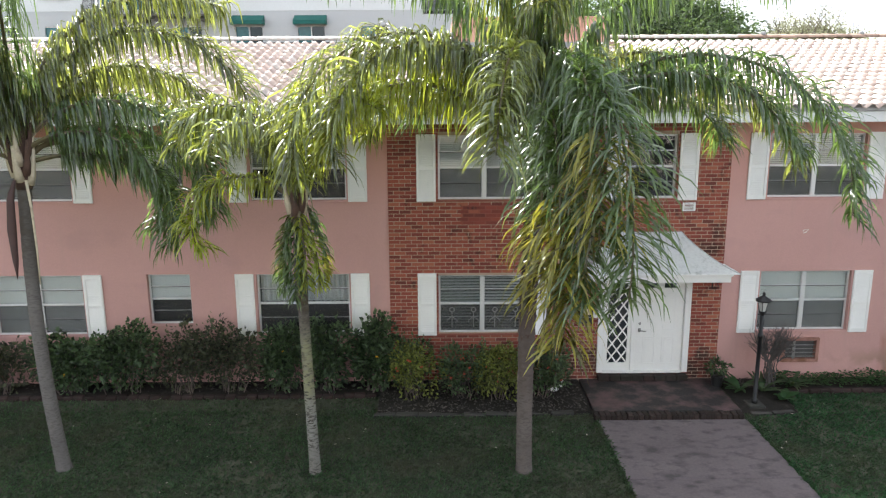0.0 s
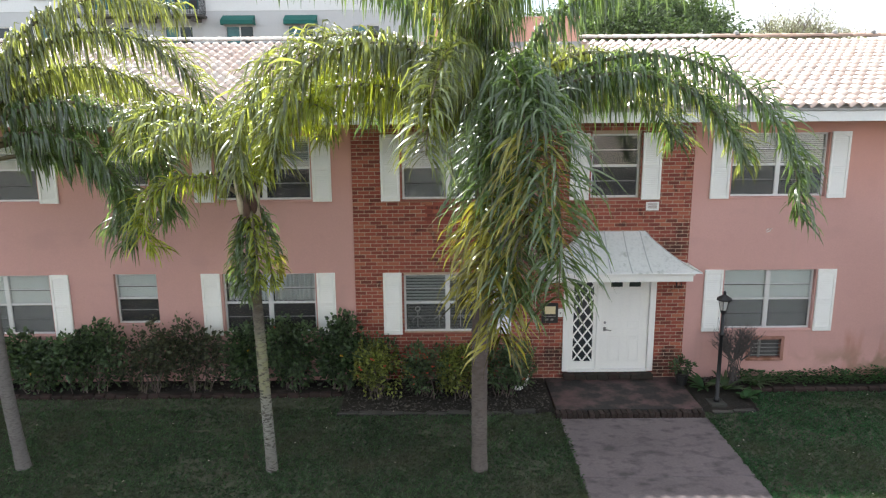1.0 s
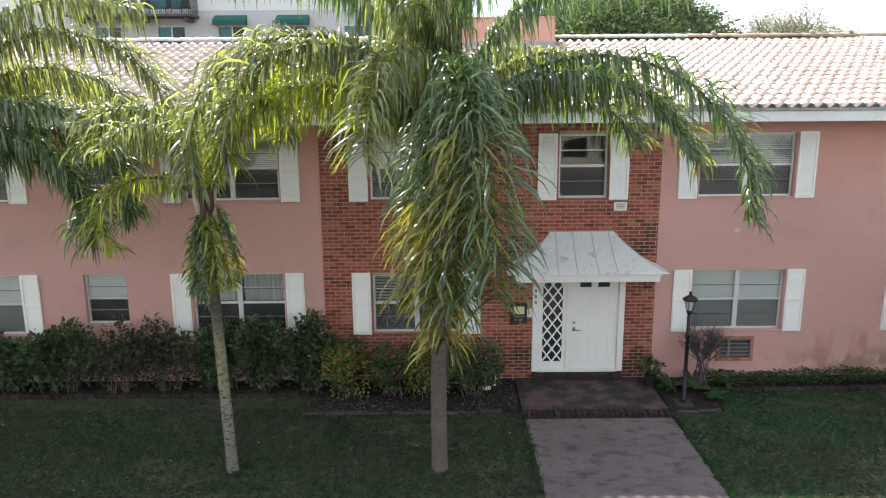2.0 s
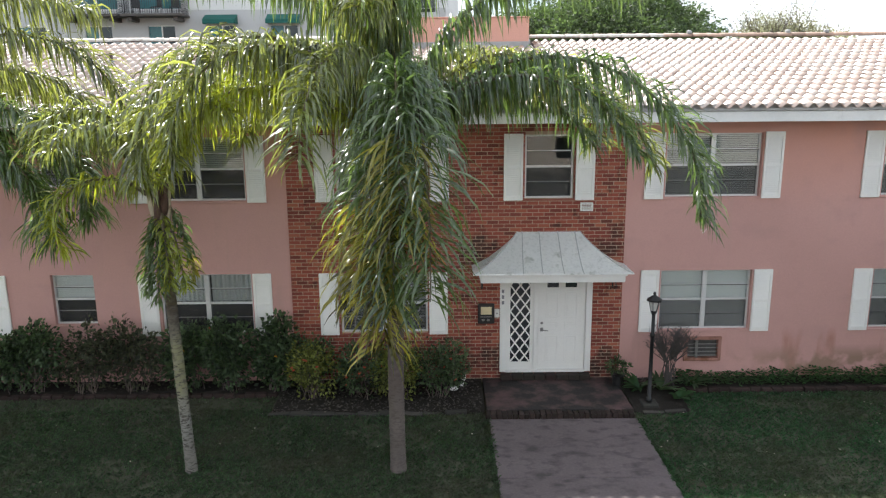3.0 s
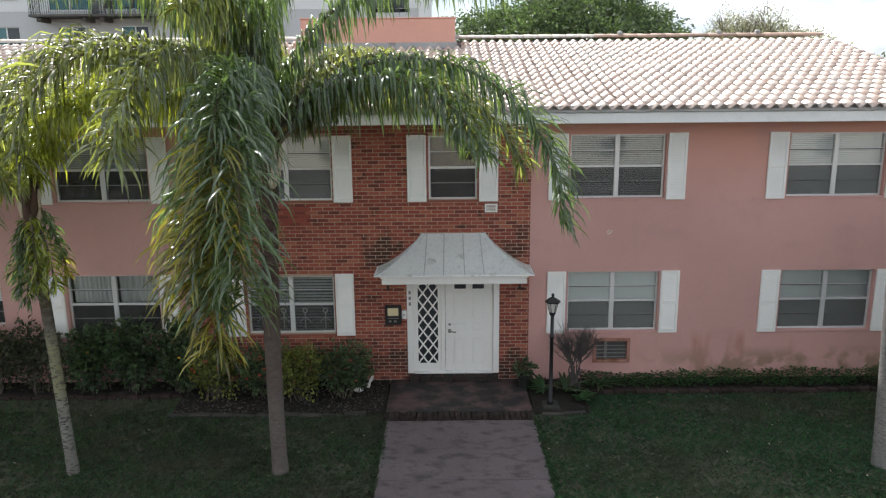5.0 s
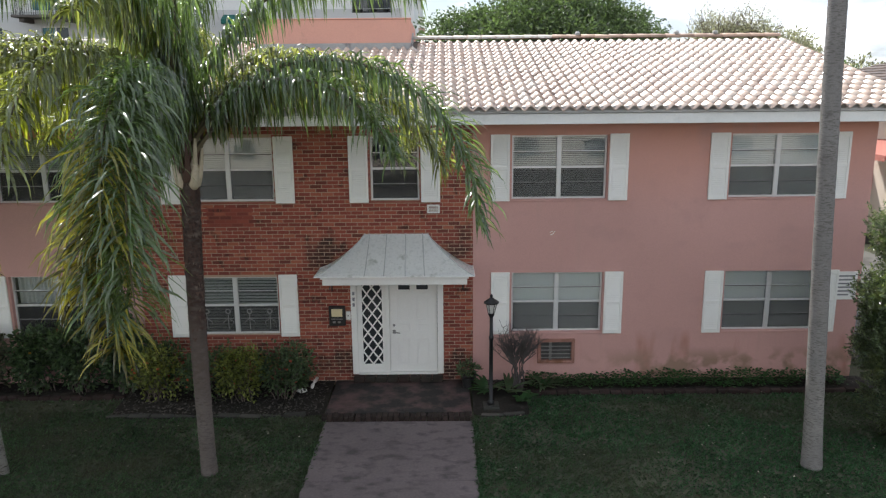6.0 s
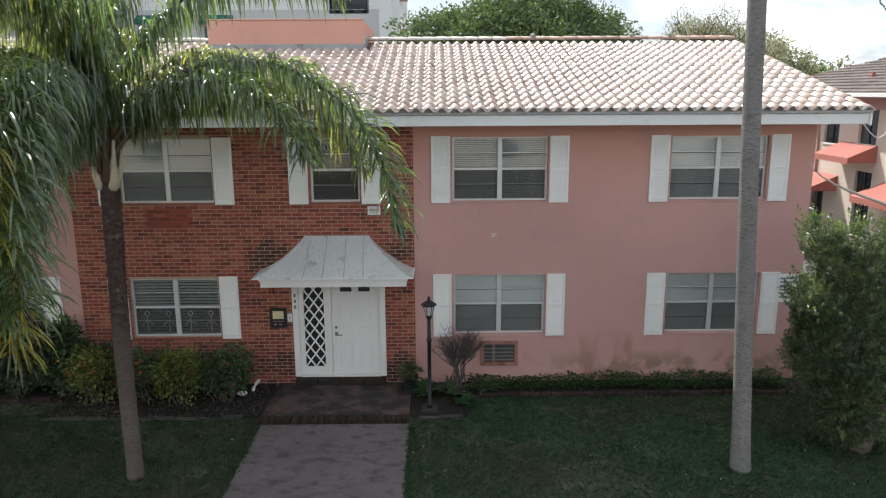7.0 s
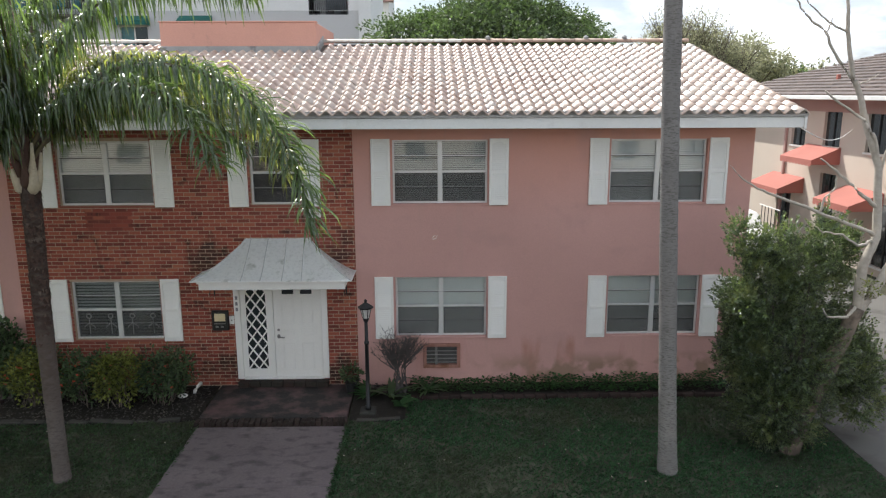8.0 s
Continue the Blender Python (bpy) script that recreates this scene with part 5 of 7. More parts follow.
def frond_mesh(rnd, az, el, length, droop, leaflets, leaf_len, power=1.35, hang=1.0, sway=0.0, bare=0.13, tips=2.0):
    """One feather frond: a drooping rachis and leaflets that rise from it, bend over and hang like a curtain."""
    n = 26
    p, pts, dirs = Vector((0, 0, 0)), [], []
    for k in range(n + 1):
        f = k / n
        e = radians(el - droop * f ** power)
        a = radians(az + sway * f)
        d = Vector((math.cos(e) * math.cos(a), math.cos(e) * math.sin(a), math.sin(e)))
        pts.append(p.copy())
        dirs.append(d)
        p = p + d * (length / n)
    rachis = tube(pts, [0.034 * (1 - 0.88 * (k / n)) + 0.003 for k in range(n + 1)], 5)
    verts, faces, tip_faces = [], [], []
    steps = (0.0, 0.09, 0.20, 0.33, 0.52, 0.76, 1.0)
    down = Vector((0, 0, -1))
    for k in range(leaflets):
        f = bare + (1 - bare) * (k + 2.2 * rnd.uniform(-1, 1)) / leaflets
        f = max(bare - 0.01, min(0.995, f))
        i = min(n - 1, int(f * n))
        d = dirs[i]
        c = pts[i].lerp(pts[i + 1], f * n - i)
        side = d.cross(UP)
        side = side.normalized() if side.length > 0.05 else Vector((math.sin(radians(az)), -math.cos(radians(az)), 0))
        nrm = side.cross(d)
        s = 1 if k % 2 else -1
        g = max(0.0, (f - bare) / (1 - bare))
        l = 0.90 * leaf_len * (0.55 + 0.62 * math.sin(math.pi * min(1, 0.12 + 0.74 * g)) ** 0.7) * rnd.uniform(0.55, 1.25)
        fall = max(0.0, -d.z)
        phi = radians(rnd.uniform(-25, 75))
        w0 = d * rnd.uniform(0.25, 0.75) + side * s * math.cos(phi) + nrm * math.sin(phi)
        w0.normalize()
        bend = rnd.uniform(0.25, 0.65) * (1 + 1.7 * fall) / hang
        sag = 0.98 - 0.22 * fall * rnd.random()
        stray = Vector((rnd.gauss(0, 0.10), rnd.gauss(0, 0.10), 0)) + d * 0.08
        flat = w0.cross(UP)
        flat = flat.normalized() if flat.length > 0.15 else side.copy()
        wide = rnd.uniform(0.0115, 0.0195)
        spin = rnd.gauss(0, 0.28)
        twist = rnd.gauss(0, 0.8)
        q, o, w = c.copy(), len(verts), w0
        for r, u in enumerate(steps):
            turned = flat * math.cos(spin + twist * u) + flat.cross(w).normalized() * math.sin(spin + twist * u)
            half = turned * wide * (0.45 + 1.4 * u if u < 0.4 else 1.01 * (1.0 - ((u - 0.4) / 0.6) ** 1.6) + 0.04)
            keel = half.cross(w).normalized() * half.length * 0.32
            verts += [q + half, q + (keel if keel.z > 0 else -keel), q - half]
            if r < 6:
                b = min(1.0, (u + 0.04) / bend)
                b = sag * b * b * (3 - 2 * b)
                w = (w0 * (1 - b) + (down + stray) * b).normalized()
                q = q + w * (l * (steps[r + 1] - u))
            if r:
                b = o + 3 * r
                (tip_faces if g > tips else faces).extend([(b - 3, b - 2, b + 1, b), (b - 2, b - 1, b + 2, b + 1)])
    return rachis, (verts, faces), (verts, tip_faces)


def palm(at, top, label, trunk_radius, fronds, seed, bark, crown_lift=0.25, boots=9, spine=None, bare=0.17, rings=1.0, thick=-0.12, spear=1.6, sheath=0.0, pale=4, cut=()):
    """Feather palm: ringed leaning trunk, pale leaf bases, and fronds (azimuth, rise, length, droop, droop power, leaflet length, leaf material)."""
    rnd = random.Random(seed)
    t = thing("palm_tree", at, label, "palm tree", "palms on the lawn")
    top = Vector(top) - Vector(at)
    n = int(top.z * 16)
    pts, rad = [], []
    for k in range(n + 1):
        f = k / n
        bend = Vector((spine[0] if spine else 0.0, spine[1] if spine else 0.0, 0)) * math.sin(math.pi * f)
        pts.append(Vector((top.x * f, top.y * f, top.z * f - 0.06 * (1 - f))) + bend)
        swell = 1 + 0.22 * math.exp(-f * 22) + thick * f
        ring = rings * (rnd.uniform(0.03, 0.08) if k % 2 == 0 else rnd.uniform(-0.05, -0.01))
        rad.append(trunk_radius * (swell + ring + rnd.uniform(-0.015, 0.015)))
    raw("trunk", *tube(pts, rad, 16), bark, t, smooth=True)
    head = top
    if sheath:
        # ragged fibre flakes left by old leaves on the upper trunk
        fv, ff = [], []
        for k in range(420):
            f = sheath + (1 - sheath) * math.sqrt(rnd.random())
            i = min(n - 1, int(f * n))
            a, c, r = rnd.uniform(0, 6.28), pts[i].lerp(pts[i + 1], f * n - i), rad[i]
            d, s = Vector((math.cos(a), math.sin(a), 0)), Vector((-math.sin(a), math.cos(a), 0))
            l, w, o = rnd.uniform(0.04, 0.12), rnd.uniform(0.015, 0.04), len(fv)
            lean = Vector((0, 0, rnd.choice((-1, 1)))) * l
            fv += [c + d * r * 0.97 - s * w, c + d * r * 0.97 + s * w, c + d * (r + rnd.uniform(0.008, 0.030)) + lean + s * rnd.uniform(-0.02, 0.02)]
            ff.append((o, o + 1, o + 2))
        raw("fibre_flaking", fv, ff, SHEATH, t, "dark brown fibre flakes on the upper trunk")["kind"] = "stuff"
    if boots:
        shaft = [head + Vector((0, 0, z)) for z in (-0.10, 0.05, 0.25, 0.6, spear)]
        raw("crown_shaft", *tube(shaft, [trunk_radius * r for r in (1.02, 1.15, 1.0, 0.9, 0.45)], 12), FIBRE, t, "fibrous brown crown shaft", smooth=True)
    for k in range(boots):
        a = k * 2.4 + rnd.uniform(-0.2, 0.2)
        d = Vector((math.cos(a), math.sin(a), 0))
        z = -0.03 + 0.028 * k
        pts = [head + d * trunk_radius * 0.75 + UP * z, head + d * trunk_radius * 1.25 + UP * (z + 0.14), head + d * trunk_radius * 1.6 + UP * (z + 0.28), head + d * trunk_radius * 1.9 + UP * (z + 0.50)]
        raw("leaf_base", *tube(pts, [0.072, 0.055, 0.032, 0.020], 8), BOOT if k % pale == 0 else FIBRE, t, smooth=True)
    for a in cut:
        d = Vector((math.cos(radians(a)), math.sin(radians(a)), 0))
        pts = [head + d * trunk_radius * q + UP * z for q, z in ((0.55, -0.10), (1.0, -0.02), (1.3, 0.10), (1.55, 0.19), (1.75, 0.25))]
        raw("leaf_base", *tube(pts, [0.045, 0.080, 0.066, 0.048, 0.030], 8), BOOT, t, "pale cut leaf base", smooth=True)
    base = head + UP * crown_lift
    for k, (az, el, length, droop, power, ll, leaf) in enumerate(fronds):
        old = leaf is OLD_TIPS
        r, lf, tf = frond_mesh(rnd, az, el, length, droop, int(95 * length), ll, power, sway=rnd.uniform(-5, 5), bare=bare, tips=0.70 if old else 2.0)
        off = base + UP * rnd.uniform(-0.10, 0.16)
        stalk = raw("frond", [v + off for v in r[0]], r[1], RACHIS, t)
        for (v, f), m in (((lf, FROND_SHADED), (tf, FROND_OLD)) if old else ((lf, leaf),)):
            used = sorted({i for q in f for i in q})
            at_new = {i: j for j, i in enumerate(used)}
            raw("foliage", [v[i] + off for i in used], [tuple(at_new[i] for i in q) for q in f], m, stalk, smooth=True)
    return t


G, Y, B, O = FROND, FROND_YELLOW_LIT, FROND_SHADED, OLD_TIPS
# azimuth, rise, length, droop, droop power, leaflet length, leaf (B is the shade-toned copy)
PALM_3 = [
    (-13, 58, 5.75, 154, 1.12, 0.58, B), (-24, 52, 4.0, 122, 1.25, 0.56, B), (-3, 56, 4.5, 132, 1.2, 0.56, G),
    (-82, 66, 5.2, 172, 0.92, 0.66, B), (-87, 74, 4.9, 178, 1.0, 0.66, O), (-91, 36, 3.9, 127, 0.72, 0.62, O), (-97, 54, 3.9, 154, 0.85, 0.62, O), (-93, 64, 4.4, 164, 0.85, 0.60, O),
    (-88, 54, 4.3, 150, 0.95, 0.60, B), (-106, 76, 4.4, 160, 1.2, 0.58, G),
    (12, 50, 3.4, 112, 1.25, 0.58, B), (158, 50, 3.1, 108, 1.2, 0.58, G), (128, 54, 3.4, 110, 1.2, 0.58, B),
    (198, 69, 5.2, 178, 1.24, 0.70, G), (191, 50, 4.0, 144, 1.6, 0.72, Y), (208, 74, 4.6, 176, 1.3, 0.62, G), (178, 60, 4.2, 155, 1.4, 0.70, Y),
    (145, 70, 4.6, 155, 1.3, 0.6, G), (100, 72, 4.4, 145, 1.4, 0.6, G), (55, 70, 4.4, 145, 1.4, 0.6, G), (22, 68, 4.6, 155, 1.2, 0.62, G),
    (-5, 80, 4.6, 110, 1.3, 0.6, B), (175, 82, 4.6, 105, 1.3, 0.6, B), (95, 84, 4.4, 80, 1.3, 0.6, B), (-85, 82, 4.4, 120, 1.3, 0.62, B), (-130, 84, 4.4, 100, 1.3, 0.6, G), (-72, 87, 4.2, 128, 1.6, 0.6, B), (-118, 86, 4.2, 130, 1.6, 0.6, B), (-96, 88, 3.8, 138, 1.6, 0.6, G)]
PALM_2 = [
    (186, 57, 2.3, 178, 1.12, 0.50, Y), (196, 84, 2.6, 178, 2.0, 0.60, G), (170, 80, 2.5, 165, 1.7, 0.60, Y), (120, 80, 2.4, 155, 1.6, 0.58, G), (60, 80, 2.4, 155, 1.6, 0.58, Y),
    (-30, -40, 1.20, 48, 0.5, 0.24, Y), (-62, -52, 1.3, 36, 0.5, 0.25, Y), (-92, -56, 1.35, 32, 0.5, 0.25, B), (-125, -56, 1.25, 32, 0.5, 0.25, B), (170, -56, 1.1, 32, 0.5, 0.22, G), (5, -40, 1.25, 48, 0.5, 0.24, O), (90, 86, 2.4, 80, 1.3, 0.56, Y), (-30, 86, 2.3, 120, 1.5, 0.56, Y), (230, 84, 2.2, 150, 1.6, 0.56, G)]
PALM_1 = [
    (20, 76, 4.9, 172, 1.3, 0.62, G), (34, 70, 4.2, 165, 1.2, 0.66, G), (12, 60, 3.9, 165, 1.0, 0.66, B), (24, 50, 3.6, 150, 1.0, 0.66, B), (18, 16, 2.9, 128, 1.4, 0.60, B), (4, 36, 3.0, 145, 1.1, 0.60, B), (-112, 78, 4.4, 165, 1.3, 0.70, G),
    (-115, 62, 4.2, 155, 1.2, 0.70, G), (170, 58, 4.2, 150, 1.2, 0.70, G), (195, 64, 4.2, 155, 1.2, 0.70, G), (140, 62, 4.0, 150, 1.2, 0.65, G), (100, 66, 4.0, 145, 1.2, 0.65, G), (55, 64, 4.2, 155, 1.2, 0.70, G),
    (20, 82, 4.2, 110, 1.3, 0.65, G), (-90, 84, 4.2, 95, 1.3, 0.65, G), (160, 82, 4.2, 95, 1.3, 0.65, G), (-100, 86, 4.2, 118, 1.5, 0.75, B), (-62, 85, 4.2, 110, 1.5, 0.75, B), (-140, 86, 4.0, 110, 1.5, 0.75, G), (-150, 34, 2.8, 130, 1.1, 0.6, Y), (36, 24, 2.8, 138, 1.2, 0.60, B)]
p1 = palm((-5.88, 10.37, 0), (-5.98, 10.42, 4.45), "queen palm with a leaning grey ringed trunk on the lawn", 0.102, PALM_1, 11, BARK, spine=(-0.10, 0), rings=0.3, boots=14, pale=2)
p2 = palm((-1.98, 10.22, 0), (-2.06, 10.12, 3.95), "slender lichen-spotted queen palm with yellowing fronds", 0.084, PALM_2, 12, BARK_LICHEN, boots=6, spear=0.9, rings=0.3)
p3 = palm((1.21, 10.22, 0), (1.30, 10.16, 4.50), "tall queen palm with long drooping fronds on the lawn", 0.114, PALM_3, 13, BARK_DARK, boots=10, spine=(-0.04, 0.03), thick=0.12, spear=2.6, rings=0.5, bare=0.16, sheath=0.44, pale=5, cut=(-150, -42))
PALM_4 = [(k * 40 + 8, 62, 3.4, 85, 1.3, 0.6, G) for k in range(9)]
p4 = palm((10.51, 10.26, 0), (10.02, 10.16, 10.6), "very tall palm with a bare pale grey ringed trunk", 0.132, PALM_4, 14, BARK_TALL, boots=7, spine=(-0.07, -0.03), rings=0.3)

# dry spathe and flower stalk hanging from the leaning palm, pale spathe in the tall one
raw("dry_spathe", *tube([(-0.13, -0.12, 4.50), (-0.19, -0.17, 4.25), (-0.22, -0.18, 3.8), (-0.23, -0.17, 3.35), (-0.235, -0.17, 3.08)], [0.02, 0.05, 0.062, 0.04, 0.006], 8), SPATHE, p1, "dark dry spathe hanging down the trunk", smooth=True)
raw("flower_stalk", *tube([(0.05, -0.15, 4.5), (0.10, -0.19, 4.1), (0.10, -0.18, 3.5), (0.08, -0.17, 3.0)], [0.022, 0.02, 0.016, 0.01], 6), BOOT, p1, "pale dry flower stalk", smooth=True)
raw("spathe", *tube([(0.10, -0.13, 5.22), (0.12, -0.15, 5.38), (0.13, -0.16, 5.50), (0.13, -0.16, 5.58)], [0.012, 0.035, 0.055, 0.085], 8), WHITE_OLD, p3, "pale split flower spathe", smooth=True)


# ---- clipped evergreen and pale bare tree by the drive ----
def evergreen():
    rnd = random.Random(301)
    t = thing("evergreen_shrub", (12.69, 11.12, 0.0), "large dense evergreen shrub beside the building corner", "shrub")
    stems = [(0.25, 0.1, 2.6), (-0.35, 0.0, 2.4), (0.05, -0.3, 2.9), (0.5, 0.2, 2.0)]
    for piece in twigs(rnd, (0, 0, -0.05), stems, 0.06, 0.08):
        raw("stem", *piece, TWIG, t)
    blobs = [(-0.10, 0, 0.80, 0.72, 0.70, 0.75), (-0.05, 0, 1.6, 0.92, 0.78, 0.75), (-0.42, -0.1, 2.35, 0.62, 0.58, 0.52), (0.42, 0.25, 2.45, 0.62, 0.50, 0.55), (0.75, 0.40, 1.25, 0.5, 0.4, 0.75), (1.15, 0.45, 1.65, 0.42, 0.40, 0.5),
             (-0.62, 0.0, 2.95, 0.30, 0.38, 0.42), (0.0, 0.0, 3.0, 0.42, 0.45, 0.42), (0.70, 0.3, 3.15, 0.32, 0.35, 0.45), (-0.80, -0.1, 1.9, 0.32, 0.45, 0.45), (-0.92, -0.1, 2.35, 0.26, 0.4, 0.40), (0.30, -0.1, 3.55, 0.20, 0.26, 0.40), (-0.40, -0.45, 0.9, 0.45, 0.35, 0.7),
             (-0.72, 0.0, 3.35, 0.20, 0.28, 0.32), (-0.30, 0.0, 3.35, 0.28, 0.32, 0.34), (1.30, 0.25, 1.25, 0.40, 0.40, 0.55), (1.40, 0.30, 0.70, 0.36, 0.40, 0.5)]
    blobs += [(-0.98, -0.1, 2.60, 0.30, 0.36, 0.30), (-1.05, -0.05, 3.55, 0.14, 0.18, 0.32), (-0.88, -0.1, 1.65, 0.32, 0.42, 0.5), (0.80, 0.2, 3.35, 0.22, 0.25, 0.3)]
    pieces = [leaf_cloud(rnd, blobs, 85000, 0.046, 0.45, aspect=0.34)]
    # leafy shoots that stand out of the mass
    weights = [b[3] * b[4] + b[4] * b[5] + b[3] * b[5] for b in blobs]
    for i in rnd.choices(range(len(blobs)), weights, k=2300):
        b = blobs[i]
        u, a = rnd.uniform(-0.9, 1), rnd.uniform(0, 2 * math.pi)
        c = math.sqrt(1 - u * u)
        out = Vector((c * math.cos(a), c * math.sin(a), u))
        p = Vector((b[0] + out.x * b[3], b[1] + out.y * b[4], b[2] + out.z * b[5])) * 1.0
        axis = (out * 0.8 + UP * rnd.uniform(0.1, 0.9) + Vector((rnd.uniform(-0.4, 0.4), rnd.uniform(-0.4, 0.4), 0))).normalized()
        side, l = axis.orthogonal().normalized(), rnd.uniform(0.10, 0.30) * (1.35 if b[2] > 2.8 and u > 0.2 else 1.0)
        cross, v, f = axis.cross(side), [], []
        for k in range(int(150 * l) + 6):
            h, g = rnd.random(), rnd.uniform(0, 6.28)
            radial = side * math.cos(g) + cross * math.sin(g)
            d = (axis * (0.35 + 0.9 * h) + radial).normalized()
            ll = rnd.uniform(0.032, 0.064)
            w = d.cross(axis).normalized() * ll * 0.19
            q, o = p + axis * l * (h - 0.35), len(v)
            v += [q, q + d * ll * 0.55 + w, q + d * ll, q + d * ll * 0.55 - w]
            f += [(o, o + 1, o + 2), (o, o + 2, o + 3)]
        pieces.append((v, f))
    raw("foliage", *join(pieces), LEAF_PODO, t)
    return t


evergreen()


def bare_tree():
    rnd = random.Random(505)
    t = thing("bare_tree", (12.66, 10.84, 0.0), "pale smooth-barked tree with long bare branches", "tree")

    def limb(name, pts, r0, r1, parent=t):
        v = [Vector(p) for p in pts]
        fine = []
        for i in range(len(v) - 1):
            for k in range(5):
                fine.append(v[i].lerp(v[i + 1], k / 5) + Vector((rnd.uniform(-1, 1), rnd.uniform(-1, 1), rnd.uniform(-1, 1))) * 0.012)
        fine.append(v[-1])
        m = len(fine) - 1
        return raw(name, *tube(fine, [r0 + (r1 - r0) * k / m for k in range(m + 1)], 9), SHADED_BARK if name == "trunk" else SUNLIT_BRANCH, parent, smooth=True)

    trunk = limb("trunk", [(0, 0, -0.1), (0.14, 0, 0.45), (0.38, 0, 1.09), (0.67, 0, 1.85), (0.87, 0, 2.44)], 0.155, 0.11)
    limb("limb", [(0.86, 0, 2.40), (0.88, 0, 3.13), (1.02, 0, 3.57), (1.0, 0, 4.05), (0.93, 0, 4.64), (0.67, 0, 5.26), (0.47, 0, 5.83), (0.37, 0, 5.99), (0.23, 0, 6.62), (0.19, 0, 7.03), (0.15, 0, 7.7)], 0.080, 0.016, trunk)
    limb("limb", [(0.86, 0.02, 2.38), (1.07, 0.04, 2.63), (1.24, 0.06, 2.90), (1.65, 0.1, 3.6), (2.0, 0.1, 5.2)], 0.11, 0.03, trunk)
    limb("branch", [(0.40, 0, 5.90), (0.12, -0.04, 6.20), (-0.12, -0.06, 6.60), (-0.38, -0.06, 6.78), (-0.58, -0.06, 7.03), (-0.75, -0.06, 7.35)], 0.026, 0.007, trunk)
    limb("branch", [(-0.10, -0.06, 6.56), (-0.06, -0.08, 6.70), (-0.05, -0.08, 6.78)], 0.012, 0.005, trunk)
    limb("branch", [(0.24, 0, 6.58), (-0.07, -0.04, 6.72), (-0.37, -0.06, 6.95), (-0.5, -0.06, 7.15)], 0.016, 0.006, trunk)
    limb("branch", [(0.92, 0, 4.66), (0.78, -0.06, 5.08), (0.58, -0.08, 5.34), (-0.05, -0.10, 5.76)], 0.034, 0.014, trunk)
    limb("branch", [(1.0, 0, 4.02), (0.70, -0.06, 4.22), (0.41, -0.08, 4.47), (-0.01, -0.10, 4.78)], 0.036, 0.012, trunk)
    limb("branch", [(1.02, 0, 3.58), (0.87, -0.05, 3.66), (-0.09, -0.20, 4.02), (-0.84, -0.25, 4.29), (-1.2, -0.26, 4.48), (-1.42, -0.26, 4.70)], 0.036, 0.006, trunk)
    limb("branch", [(0.02, -0.19, 3.98), (0.06, -0.20, 4.20), (0.20, -0.20, 4.36), (0.20, -0.20, 4.52)], 0.018, 0.010, trunk)
    limb("branch", [(1.02, 0, 3.54), (0.70, -0.12, 3.45), (0.38, -0.20, 3.65), (0.05, -0.24, 3.70), (-0.15, -0.24, 3.86)], 0.024, 0.006, trunk)
    limb("branch", [(0.85, 0.0, 2.46), (0.52, -0.34, 2.39), (0.16, -0.44, 2.43), (0.04, -0.46, 2.60)], 0.028, 0.008, trunk)
    limb("branch", [(0.95, 0, 4.5), (1.06, -0.06, 5.2), (1.12, -0.1, 6.2)], 0.030, 0.010, trunk)
    limb("branch", [(0.46, 0, 5.84), (0.62, -0.05, 5.92), (0.74, -0.05, 6.0)], 0.012, 0.006, trunk)
    raw("foliage", *leaf_cloud(rnd, [(0.95, -0.12, 2.80, 0.16, 0.12, 0.16), (1.75, 0.1, 3.9, 0.25, 0.25, 0.2)], 420, 0.055, 0.3, aspect=0.4), LEAF_LIME, t)


bare_tree()


